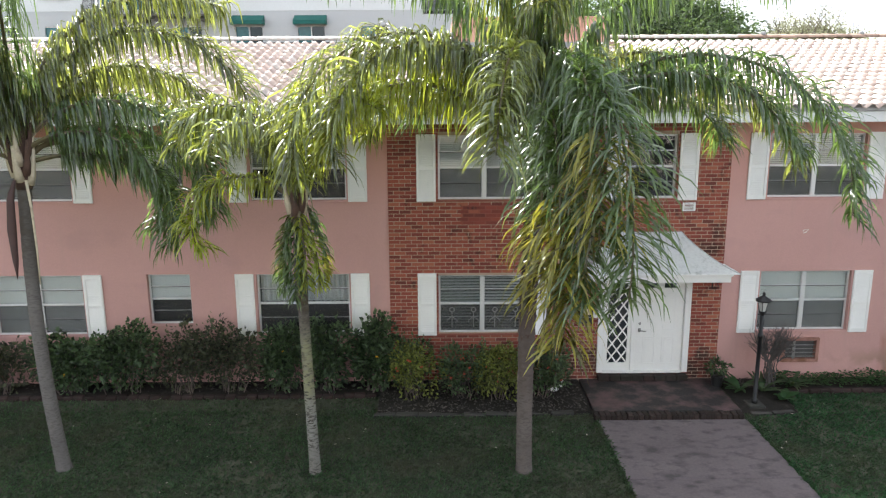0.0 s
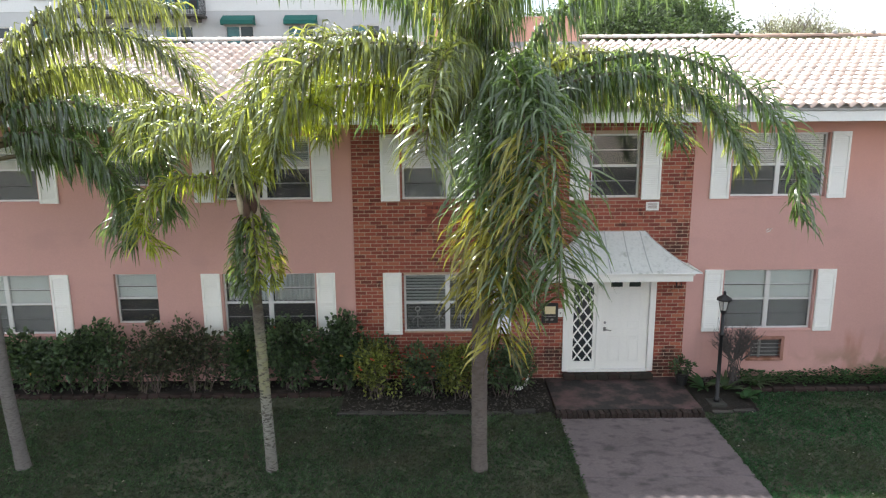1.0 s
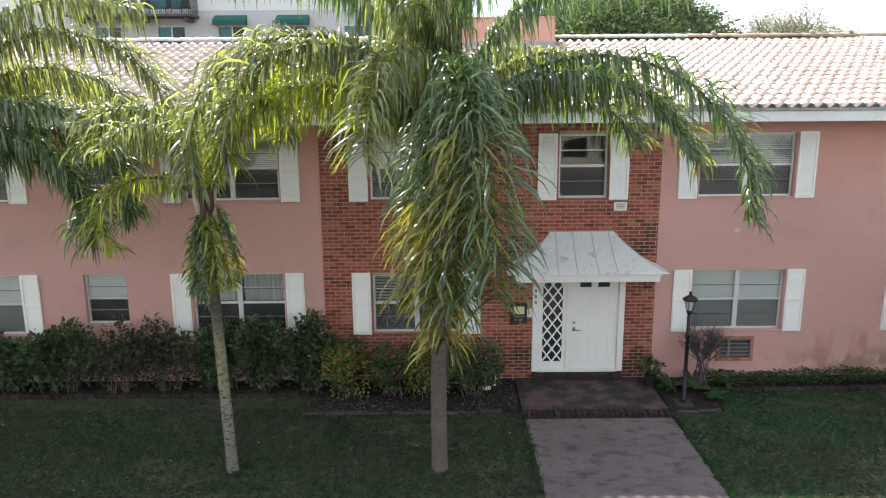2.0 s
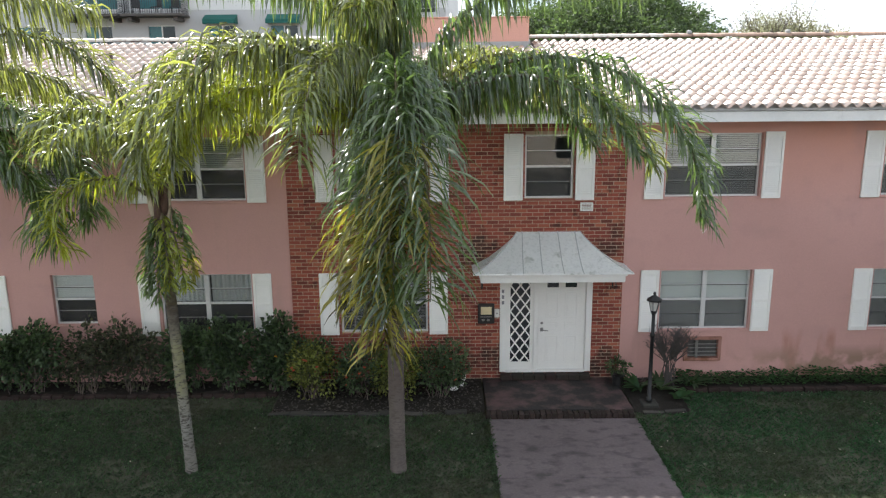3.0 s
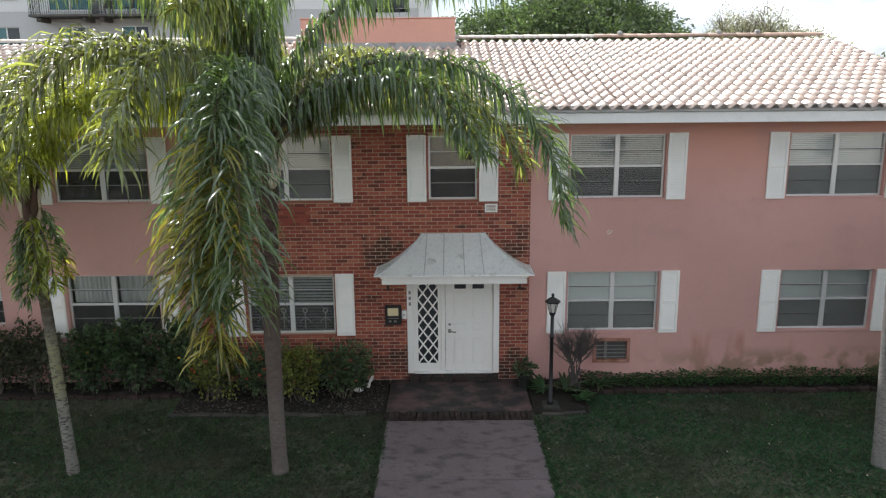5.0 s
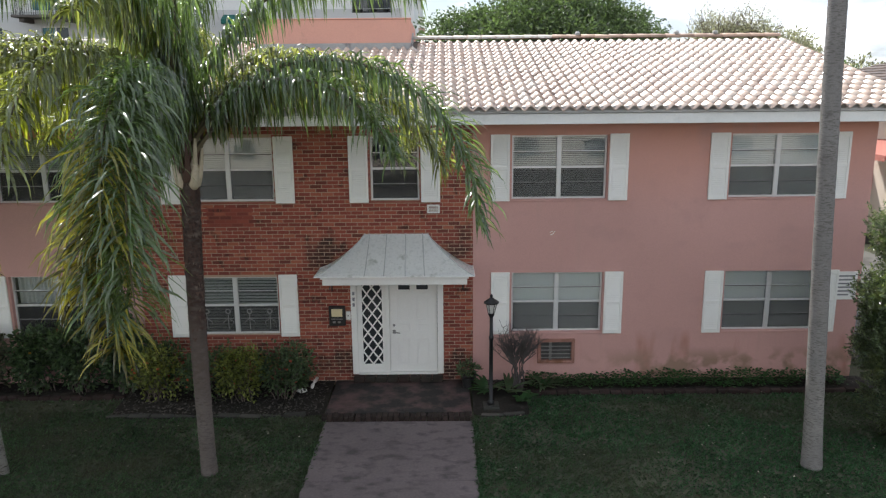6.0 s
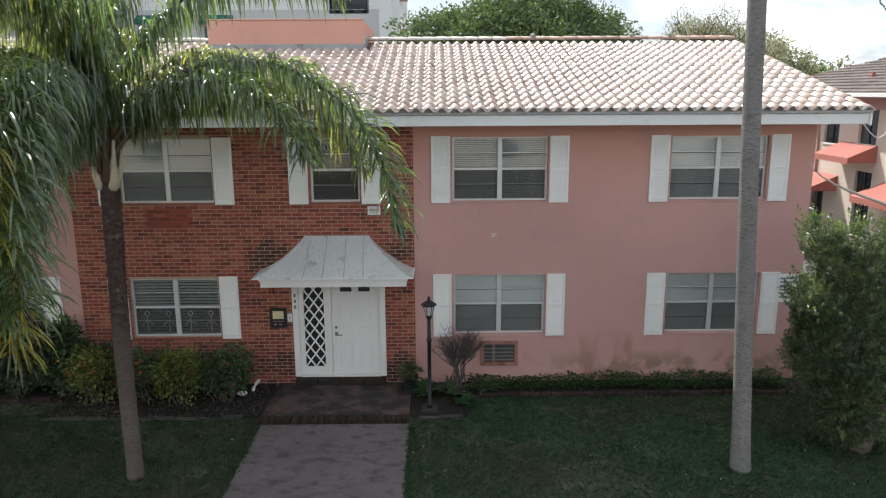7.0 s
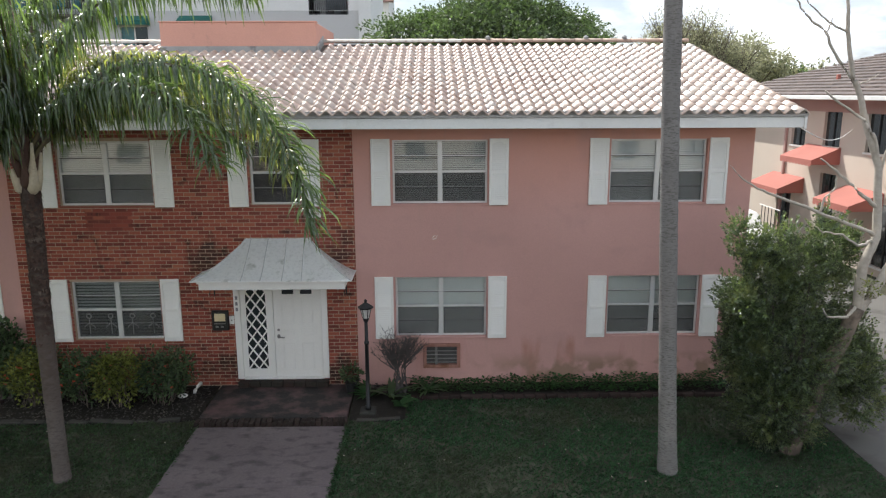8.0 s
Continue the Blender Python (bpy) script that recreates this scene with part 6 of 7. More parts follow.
# ---- neighbour house beyond the drive ----
def neighbour():
    x, y0, y1 = 20.9, 10.0, 33.5
    t = thing("neighbour_house", (0, 0, 0), "beige stucco house with red awnings and a brown tiled roof", "house")
    slots = [(27.25, 28.3, 3.75, 5.1), (24.9, 26.0, 3.86, 5.25), (22.3, 23.4, 3.82, 5.25), (24.9, 25.9, 0.6, 2.9), (27.9, 29.0, 0.3, 2.3), (21.4, 22.5, 0.3, 2.3)]
    bm = holed_wall(y0, y1, 0.0, 5.55, 0.0, 0.25, slots)
    for v in bm.verts:
        a, b, c = v.co
        v.co = (x + b, a, c)
    part("wall", bm, BEIGE_WALL, t)
    part("rear_wall", boxes((x + 0.25, x + 9, y1 - 0.25, y1, 0, 5.55), (x + 0.25, x + 9, y0, y0 + 0.25, 0, 5.55), (x + 8.75, x + 9, y0 + 0.25, y1 - 0.25, 0, 5.55)), BEIGE_WALL, t)
    # eave shadow on the wall, painted as a rose-grey strip
    part("eave_shade_band", boxes((x - 0.012, x - 0.002, y0, y1, 5.05, 5.55)), ROSE_WALL, t, "rose-grey band painted for the shade under the eave")
    part("downpipe", boxes((x - 0.10, x - 0.012, 28.55, 28.68, 0.1, 5.5), bevel=0.01), ROSE_WALL, t)
    for a, b, lo, hi in slots:
        w = part("window", boxes((x + 0.10, x + 0.14, a, b, lo, hi)), DARK_PANE, t, "dark glazed opening")
        part("sill", boxes((x - 0.05, x + 0.10, a - 0.04, b + 0.04, lo - 0.06, lo - 0.004), bevel=0.008), WHITE_OLD, w)
        part("bar", boxes((x + 0.07, x + 0.097, (a + b) / 2 - 0.025, (a + b) / 2 + 0.025, lo, hi)), BLACK_PLASTIC, w)
    # eave, roof of flat brown courses
    ex = x - 0.75
    part("gutter", boxes((ex - 0.05, ex + 0.06, y0 - 0.7, y1 + 0.7, 5.48, 5.62), bevel=0.015), WHITE_OLD, t)
    part("soffit", boxes((ex + 0.06, x, y0 - 0.7, y1 + 0.7, 5.50, 5.54)), WHITE_OLD, t)
    peak_x, peak_z, hy0, hy1 = x + 4.6, 7.35, y0 + 4, y1 - 4.2
    bm = bmesh.new()
    c = [bm.verts.new(p) for p in ((ex, y0 - 0.7, 5.60), (ex, y1 + 0.7, 5.60), (peak_x, hy1, peak_z), (peak_x, hy0, peak_z), (2 * peak_x - ex, y0 - 0.7, 5.6), (2 * peak_x - ex, y1 + 0.7, 5.6))]
    for f in ((0, 1, 2, 3), (1, 5, 2), (0, 3, 4), (3, 2, 5, 4), (0, 4, 5, 1)):
        bm.faces.new([c[i] for i in f])
    rf = part("roof", bm, BROWN_TILE, t, "brown flat tiled hip roof")
    v, f = [], []
    rows = 15
    for r in range(rows):
        u0, u1 = r / rows, (r + 1) / rows
        a0, b0 = y0 - 0.7 + (hy0 - y0 + 0.7) * u0, y1 + 0.7 + (hy1 - y1 - 0.7) * u0
        xa, za = ex + (peak_x - ex) * u0, 5.60 + (peak_z - 5.60) * u0
        xb, zb = ex + (peak_x - ex) * u1, 5.60 + (peak_z - 5.60) * u1
        n = 60
        for k in range(n):
            ya, yb = a0 + (b0 - a0) * k / n + 0.01, a0 + (b0 - a0) * (k + 1) / n - 0.01
            o = len(v)
            v += [(xa - 0.03, ya, za + 0.075), (xa - 0.03, yb, za + 0.075), (xb, yb, zb + 0.035), (xb, ya, zb + 0.035), (xa - 0.03, ya, za + 0.01), (xa - 0.03, yb, za + 0.01)]
            f += [(o, o + 1, o + 2, o + 3), (o + 4, o + 5, o + 1, o)]
    ob = raw("roof_tiles", v, f, BROWN_TILE, rf)
    ob["kind"] = "stuff"
    part("vent_pipe", boxes((ex + 1.6, ex + 1.72, 27.0, 27.12, 5.9, 6.36), bevel=0.01), RED_CLOTH, rf, "small red roof vent")

    def awning(ya, yb, z, out, drop):
        v = [(x - 0.004, ya, z), (x - 0.004, yb, z), (x - out, yb, z - drop), (x - out, ya, z - drop), (x - out, ya, z - drop - 0.16), (x - out, yb, z - drop - 0.16)]
        v += [(x - 0.004, ya, z - drop - 0.16), (x - 0.004, yb, z - drop - 0.16)]
        aw = raw("awning", v, [(0, 1, 2, 3), (3, 2, 5, 4), (0, 3, 4, 6), (1, 7, 5, 2)], RED_CLOTH, t, "faded red canvas awning")
        n = 10
        sv, sf = [], []
        for k in range(n):
            a, b = ya + (yb - ya) * k / n, ya + (yb - ya) * (k + 1) / n
            o = len(sv)
            sv += [(x - out - 0.004, a, z - drop - 0.15), (x - out - 0.004, b, z - drop - 0.15), (x - out - 0.004, b - 0.02, z - drop - 0.20), (x - out - 0.004, (a + b) / 2, z - drop - 0.225), (x - out - 0.004, a + 0.02, z - drop - 0.20)]
            sf.append((o, o + 4, o + 3, o + 2, o + 1))
        raw("valance", sv, sf, RED_CLOTH, aw)

    awning(24.75, 27.0, 3.86, 1.0, 0.42)
    awning(27.0, 29.5, 2.58, 1.0, 0.42)
    awning(22.1, 24.2, 2.66, 1.1, 0.42)
    for k in range(6):
        yy = 26.9 + k * 0.28
        raw("railing_post", *tube([(x - 0.9, yy, 0.3), (x - 0.9, yy, 1.35)], [0.016, 0.016], 5), IRON, t)
    raw("handrail", *tube([(x - 0.9, 26.8, 1.36), (x - 0.9, 28.5, 1.36)], [0.022, 0.022], 6), WHITE, t)
    part("landing", boxes((x - 1.0, x - 0.004, 26.6, 29.6, 0.0, 0.30), bevel=0.02), DRIVE, t)


neighbour()


def parked_car():
    """Small white car half hidden on the drive."""
    t = thing("parked_car", (18.1, 26.6, 0.012), "white compact car parked on the concrete drive", "car")
    sec = [(-2.0, 0.35), (-2.05, 0.62), (-1.75, 0.82), (-0.95, 0.90), (-0.35, 1.38), (0.95, 1.42), (1.65, 0.98), (2.0, 0.90), (2.05, 0.40), (2.0, 0.25), (-1.9, 0.25)]
    bm = bmesh.new()
    rows = []
    for x, k in ((-0.84, 0.96), (-0.78, 1.0), (0.78, 1.0), (0.84, 0.96)):
        rows.append([bm.verts.new((x, y * k, z * (k if z > 0.7 else 1))) for y, z in sec])
    m = len(sec)
    for a, b in zip(rows, rows[1:]):
        for k in range(m):
            bm.faces.new((a[k], a[(k + 1) % m], b[(k + 1) % m], b[k]))
    bm.faces.new(rows[0]), bm.faces.new(rows[-1][::-1])
    part("body", bm, WHITE, t)
    part("windscreen", boxes((-0.66, 0.66, -0.94, -0.90, 0.93, 0.955)), DARK_PANE, t)
    for s in (-1, 1):
        v = [(s * 0.845, -0.72, 0.92), (s * 0.845, 1.2, 0.95), (s * 0.83, 0.85, 1.32), (s * 0.83, -0.30, 1.30)]
        raw("side_window", v, [(0, 1, 2, 3)], DARK_PANE, t)
        part("headlight", boxes((s * 0.62 - 0.13, s * 0.62 + 0.13, -2.06, -1.96, 0.58, 0.72), bevel=0.02), ALUMINIUM, t)
        for yy in (-1.25, 1.25):
            w = raw("wheel", *tube([(s * 0.72, yy, 0.31), (s * 0.86, yy, 0.31)], [0.31, 0.31], 20), BLACK_PLASTIC, t)
            raw("rim", *tube([(s * 0.85, yy, 0.31), (s * 0.872, yy, 0.31)], [0.19, 0.18], 14), STEEL, w)


parked_car()


# ---- white apartment block behind ----
def apartment_block():
    y = 49.0
    x0, x1 = -38.0, 2.8
    top = 19.0
    t = thing("apartment_building", (0, 0, 0), "white and grey rendered apartment block with balconies", "apartment building")
    floor_z = (4.77, 7.87, 10.97, 14.07)
    cols = (-35.0, -31.5, -28.0, -24.6, -20.3, -16.2, -12.27, -8.24, -4.1)
    wins = [(c - 0.86, c + 0.86, z + 0.85, z + 2.15) for z in floor_z for c in cols]
    wins = [w for w in wins if not (-23.5 < w[0] < -14.0 and w[2] > 10.9)]
    doors = [(a, b, z + 0.08, z + 2.45) for z in floor_z[2:] for a, b in ((-21.7, -18.9), (-17.6, -14.8))]
    low = holed_wall(x0, x1, 0.0, 10.95, y, y + 0.3, [h for h in wins + [(-0.98, 1.58, 10.70, 10.95)] if h[3] < 10.96])
    part("lower_wall", low, GREY_WALL, t, "pale grey lower wall")
    high = holed_wall(x0, x1, 10.95, top, y - 0.02, y + 0.3, [h for h in wins + doors + [(-0.98, 1.58, lo, lo + 2.4) for lo in (10.96, 13.80)] if h[2] > 10.95])
    part("upper_wall", high, OFF_WHITE_WALL, t, "off-white upper wall")
    part("side_wall", boxes((x1 - 0.3, x1, y + 0.3, y + 16, 0, top), (x0, x0 + 0.3, y + 0.3, y + 16, 0, top), (x0, x1, y + 16, y + 16.3, 0, top)), OFF_WHITE_WALL, t)
    part("flat_roof", boxes((x0 - 0.2, x1 + 0.2, y - 0.2, y + 16.4, top + 0.002, top + 0.4)), OFF_WHITE_WALL, t)
    for a, b, lo, hi in wins:
        w = part("window", boxes((a, b, y + 0.12, y + 0.16, lo, hi)), TEAL_PANE, t, "teal tinted window")
        part("mullion", boxes(((a + b) / 2 - 0.04, (a + b) / 2 + 0.04, y + 0.08, y + 0.118, lo, hi - 0.06)), WHITE, w)
        part("head_frame", boxes((a, b, y + 0.08, y + 0.118, hi - 0.06, hi)), WHITE, w)
        part("sill", boxes((a - 0.12, b + 0.12, y - 0.10, y + 0.10, lo - 0.16, lo - 0.004), bevel=0.02), GREY_WALL, w)
        part("half_pane", boxes(((a + b) / 2 + 0.05, b, y + 0.10, y + 0.118, lo, hi - 0.06)), DARK_PANE, w)
    for a, b, lo, hi in doors:
        w = part("balcony_door", boxes((a, b, y + 0.12, y + 0.16, lo, hi)), TEAL_PANE, t, "teal glazed balcony door")
        for f0, f1 in (((a + b) / 2 - 0.05, (a + b) / 2 + 0.05), (a, a + 0.06), (b - 0.06, b)):
            part("stile", boxes((f0, f1, y + 0.07, y + 0.118, lo, hi)), WHITE, w)
    for c in cols[6:8]:
        z = 10.66
        a, b = c - 1.04, c + 1.04
        v = [(a, y - 0.004, z), (b, y - 0.004, z), (b, y - 0.75, z - 0.36), (a, y - 0.75, z - 0.36), (a, y - 0.75, z - 0.62), (b, y - 0.75, z - 0.62), (a, y - 0.004, z - 0.62), (b, y - 0.004, z - 0.62)]
        raw("awning", v, [(0, 1, 2, 3), (3, 2, 5, 4), (0, 3, 4, 6), (1, 7, 5, 2)], GREEN_CLOTH, t, "dark green canvas awning")
    for lo in (10.62, 13.72):
        for a, b in ((-22.2, -18.35), (-18.2, -14.3)):
            bal = part("balcony", boxes((a, b, y - 1.55, y - 0.024, lo - 0.15, lo), bevel=0.02), BALCONY_EDGE, t, "cantilevered balcony with a black railing")
            n = int((b - a) / 0.14)
            for k in range(n + 1):
                xx = a + 0.05 + (b - a - 0.1) * k / n
                raw("baluster", *tube([(xx, y - 1.50, lo), (xx, y - 1.50, lo + 1.05)], [0.016, 0.016], 4), IRON, bal)
            for xx in (a + 0.05, b - 0.05):
                for k in range(1, 10):
                    raw("baluster", *tube([(xx, y - 1.50 + 0.15 * k, lo), (xx, y - 1.50 + 0.15 * k, lo + 1.05)], [0.016, 0.016], 4), IRON, bal)
            raw("handrail", *tube([(a + 0.05, y - 0.05, lo + 1.06), (a + 0.05, y - 1.50, lo + 1.06), (b - 0.05, y - 1.50, lo + 1.06), (b - 0.05, y - 0.05, lo + 1.06)], [0.03] * 4, 5), IRON, bal)
            for xx in (a + 0.5, b - 0.5):
                part("bracket", boxes((xx - 0.15, xx + 0.15, y - 1.3, y - 0.024, lo - 0.42, lo - 0.154), bevel=0.03), BALCONY_EDGE, bal, "brown bracket")
    # deep loggia near the end, behind a railing
    for lo in (10.70, 13.80):
        rec = part("loggia", boxes((-1.0, 1.60, y + 2.5, y + 2.6, lo, lo + 2.45)), GREY_WALL, t, "shaded recess of a loggia")
        part("loggia_door", boxes((-0.2, 1.2, y + 2.44, y + 2.496, lo + 0.02, lo + 2.1)), DARK_PANE, rec)
        bal = part("loggia_rail", boxes((-0.98, 1.58, y + 0.20, y + 0.26, lo + 0.04, lo + 0.10)), IRON, t, "black loggia railing")
        for k in range(21):
            xx = -0.95 + k * 0.125
            raw("baluster", *tube([(xx, y + 0.23, lo + 0.04), (xx, y + 0.23, lo + 1.05)], [0.016, 0.016], 4), IRON, bal)
        raw("handrail", *tube([(-0.98, y + 0.23, lo + 1.06), (1.58, y + 0.23, lo + 1.06)], [0.03, 0.03], 5), IRON, bal)
        for k, xx in enumerate((-0.55, 0.35, 1.15)):
            raw("balcony_pot", *tube([(xx, y + 0.9, lo + 0.02), (xx, y + 0.9, lo + 0.35)], [0.16, 0.2], 10), BLACK_PLASTIC, rec)
    part("pilaster", boxes((x1 - 0.55, x1 + 0.25, y - 0.28, y - 0.022, 0.0, top)), OFF_WHITE_WALL, t)


apartment_block()


def balcony_chair(x, y, z, turn):
    """Small dark patio chair."""
    t = thing("balcony_chair", (x, y, z), "dark patio chair on an apartment balcony", "chair", "chairs on the balcony")
    part("seat", boxes((-0.25, 0.25, -0.25, 0.25, 0.40, 0.45), bevel=0.01), BLACK_PLASTIC, t)
    part("backrest", boxes((-0.25, 0.25, 0.21, 0.25, 0.455, 0.92), bevel=0.01), BLACK_PLASTIC, t)
    for a in (-0.22, 0.22):
        for b in (-0.22, 0.22):
            raw("leg", *tube([(a, b, 0), (a, b, 0.40)], [0.018, 0.018], 5), BLACK_PLASTIC, t)
    t.rotation_euler = (0, 0, radians(turn))


for x, turn in ((-17.4, 20), (-16.1, -35), (-14.9, 10)):
    balcony_chair(x, 48.1, 10.62, turn)


def far_block():
    t = thing("apartment_building", (0, 0, 0), "distant cream apartment block with red-edged balconies", "apartment building")
    y, x0, x1 = 80.0, 2.0, 2.5
    part("wall", boxes((x0 - 12, x1, y, y + 12, 0, 24)), OFF_WHITE_WALL, t)
    for z in (9.0, 12.2, 15.4):
        bal = part("balcony", boxes((x1 - 3.0, x1 + 0.5, y - 1.2, y - 0.01, z - 0.35, z)), ROSE_WALL, t, "red-edged balcony slab")
        part("rail", boxes((x1 - 3.0, x1 + 0.5, y - 1.2, y - 1.15, z + 0.004, z + 1.0)), OFF_WHITE_WALL, bal)


far_block()


# ---- trees behind ----
def tree(at, label, height, spread, seed, leaf, count, size, clumps=16, sparse=0.5, depth=0.8, sprays=0):
    rnd = random.Random(seed)
    t = thing("tree", at, label, "tree", "trees behind the building")
    raw("trunk", *tube([(0, 0, -0.1), (0.1, 0, height * 0.25), (0, 0.1, height * 0.5), (0.1, 0, height * 0.75)], [0.32, 0.25, 0.17, 0.06], 9), TWIG, t, smooth=True)
    blobs = []
    for k in range(clumps):
        a, f = k * 2.4 + rnd.uniform(-0.4, 0.4), math.sqrt((k + 0.5) / clumps)
        r = spread * f * 0.82
        dome = math.sqrt(max(0.05, 1 - (f * 0.9) ** 2))
        z = height * (0.50 + 0.40 * dome * rnd.uniform(0.55, 1.0))
        blobs.append((math.cos(a) * r, math.sin(a) * r * depth, z, spread * rnd.uniform(0.20, 0.32), spread * rnd.uniform(0.2, 0.3), height * rnd.uniform(0.07, 0.13)))
    for b in blobs:
        raw("limb", *join(twigs(rnd, (0, 0, height * 0.38), [(b[0], b[1], b[2])], 0.10, 0.3, 5, 5)), TWIG, t)
    for b in blobs if sprays else []:
        tips = [(b[0] + rnd.uniform(-1, 1) * b[3], b[1] + rnd.uniform(-1, 1) * b[4], b[2] + rnd.uniform(0.2, 1.3) * b[5]) for k in range(sprays)]
        raw("spray", *join(twigs(rnd, (b[0], b[1], b[2] - b[5] * 0.6), tips, 0.035, 0.15, 3, 4)), TWIG, t)
    raw("crown", *leaf_cloud(rnd, blobs, count, size, sparse, 0.3, aspect=0.5), leaf, t)
    return t


tree((10.0, 36.5, 0), "broad dark green shade tree behind the roof", 11.2, 6.2, 601, LEAF_TREE, 70000, 0.17, 46)
tree((14.2, 40.0, 0), "dark green shade tree behind the roof", 10.2, 3.2, 602, LEAF_TREE, 26000, 0.17, 24)
tree((22.3, 46.0, 0), "thin grey-green tree with airy twigs", 10.9, 4.4, 603, LEAF_GREY, 36000, 0.13, 40, 0.10, sprays=14)
tree((27.5, 50.0, 0), "low grey-green tree in the distance", 9.6, 4.8, 604, LEAF_GREY, 16000, 0.22, 20, 0.3)
tree((33.0, 56.0, 0), "green tree in the distance", 8.9, 5.0, 605, LEAF_TREE, 4200, 0.34, 14)
tree((40.0, 60.0, 0), "grey-green tree in the distance", 8.8, 5.0, 606, LEAF_GREY, 4200, 0.34, 14)
tree((47.0, 64.0, 0), "green tree in the distance", 8.6, 5.0, 607, LEAF_TREE, 4200, 0.36, 14)
tree((55.0, 66.0, 0), "green tree in the distance", 9.0, 5.5, 608, LEAF_TREE, 4200, 0.36, 14)


# ---- plain pale building across the street, unseen behind the camera: added for bounce and reflections ----
def street_building():
    t = thing("street_building", (0, 0, 0), "unseen plain cream stucco building added across the street for bounce light", "building")
    holes = [(x, x + 1.6, z, z + 1.3) for z in (1.0, 4.0) for x in range(-30, 42, 5)]
    part("wall", holed_wall(-34, 46, 0.0, 7.2, -24.3, -24.0, holes), BEIGE_WALL, t)
    part("flat_roof", boxes((-34, 46, -34, -24.0, 7.204, 7.5)), OFF_WHITE_WALL, t)
    part("rear_wall", boxes((-34, 46, -34, -33.7, 0, 7.2)), BEIGE_WALL, t)
    for a, b, lo, hi in holes:
        part("window", boxes((a, b, -24.2, -24.16, lo, hi)), DARK_PANE, t)


street_building()


# ---- service cable ----
cable = raw("service_cable", *tube([Vector((13.5, 13.2, 5.15)).lerp(Vector((20.88, 24.2, 4.5)), k / 16) - UP * 0.30 * math.sin(math.pi * k / 16) for k in range(17)], [0.012] * 17, 5), WHITE_OLD, None)
tagged(cable, "thin white service cable hanging between the buildings", "cable")


# ---- grass ----
def grass():
    rnd = random.Random(8)
    verts, faces = [], []

    def blade(x, y, tall):
        a = rnd.uniform(0, 6.28)
        l = tall * rnd.uniform(0.5, 1.3)
        d = Vector((math.cos(a) * 0.8, math.sin(a) * 0.8, rnd.uniform(0.35, 1.1))).normalized() * l
        w = Vector((-math.sin(a), math.cos(a), 0)) * rnd.uniform(0.004, 0.008)
        p, o = Vector((x, y, 0.0)), len(verts)
        verts.extend([p + w, p - w, p + d * 0.6 - w * 0.8 + UP * 0.006, p + d + Vector((d.x, d.y, -0.3 * l)) * 0.3, p + d * 0.6 + w * 0.8 + UP * 0.006])
        faces.append((o, o + 1, o + 2, o + 3, o + 4))

    for k in range(175000):
        x, y = rnd.uniform(-9.5, 13.7), rnd.uniform(7.6, 13.02)
        if 2.70 < x < 5.36 and y < 13.1 or (-1.25 < x < 2.7 and y > 12.16 and rnd.random() > 0.5 * max(0.0, 12.55 - y)) or (5.3 < x < 6.4 and y > 12.12):
            continue
        patch = noise.noise(Vector((x * 0.55, y * 0.8, 3.0))) + 0.5 * noise.noise(Vector((x * 1.9, y * 2.2, 7.0)))
        if patch < -0.25 and rnd.random() < 0.45:
            continue
        if y > 12.4 and x < 2 and rnd.random() < 0.6:
            continue
        blade(x, y, 0.055)
    for k in range(50000):
        x, y = rnd.uniform(-9.5, 14.0), rnd.uniform(1.5, 7.6)
        if not 2.70 < x < 5.36:
            blade(x, y, 0.075)
    for k in range(1500):
        s = rnd.choice((2.70, 5.36))
        blade(s + rnd.uniform(-0.05, 0.03) * (1 if s < 4 else -1), rnd.uniform(7.5, 11.9), 0.07)
    for west, m, label in ((True, GRASS_DULL, "short patchy dull green lawn grass under the palms"), (False, GRASS, "short green lawn grass beside the walk")):
        mine = [f for f in faces if (verts[f[0]].x < 4) == west]
        v = [verts[i] for f in mine for i in f]
        tagged(raw("grass", v, [tuple(range(5 * k, 5 * k + 5)) for k in range(len(mine))], m), label, "grass", kind="stuff")


grass()


def litter():
    rnd = random.Random(18)
    verts, faces = [], []
    for k in range(190):
        x, y = rnd.uniform(-9, 13.5), rnd.uniform(8.5, 13.0)
        z = 0.05
        if 2.7 < x < 5.35:
            continue
        a, l = rnd.uniform(0, 6.28), rnd.uniform(0.02, 0.05)
        d, w = Vector((math.cos(a), math.sin(a), 0.2)) * l, Vector((-math.sin(a), math.cos(a), 0)) * l * 0.3
        p, o = Vector((x, y, z)), len(verts)
        verts += [p, p + d * 0.5 + w, p + d, p + d * 0.5 - w]
        faces.append((o, o + 1, o + 2, o + 3))
    return tagged(raw("fallen_leaves", verts, faces, LITTER), "pale dry fallen leaf scraps on the lawn", "leaf litter", kind="stuff")


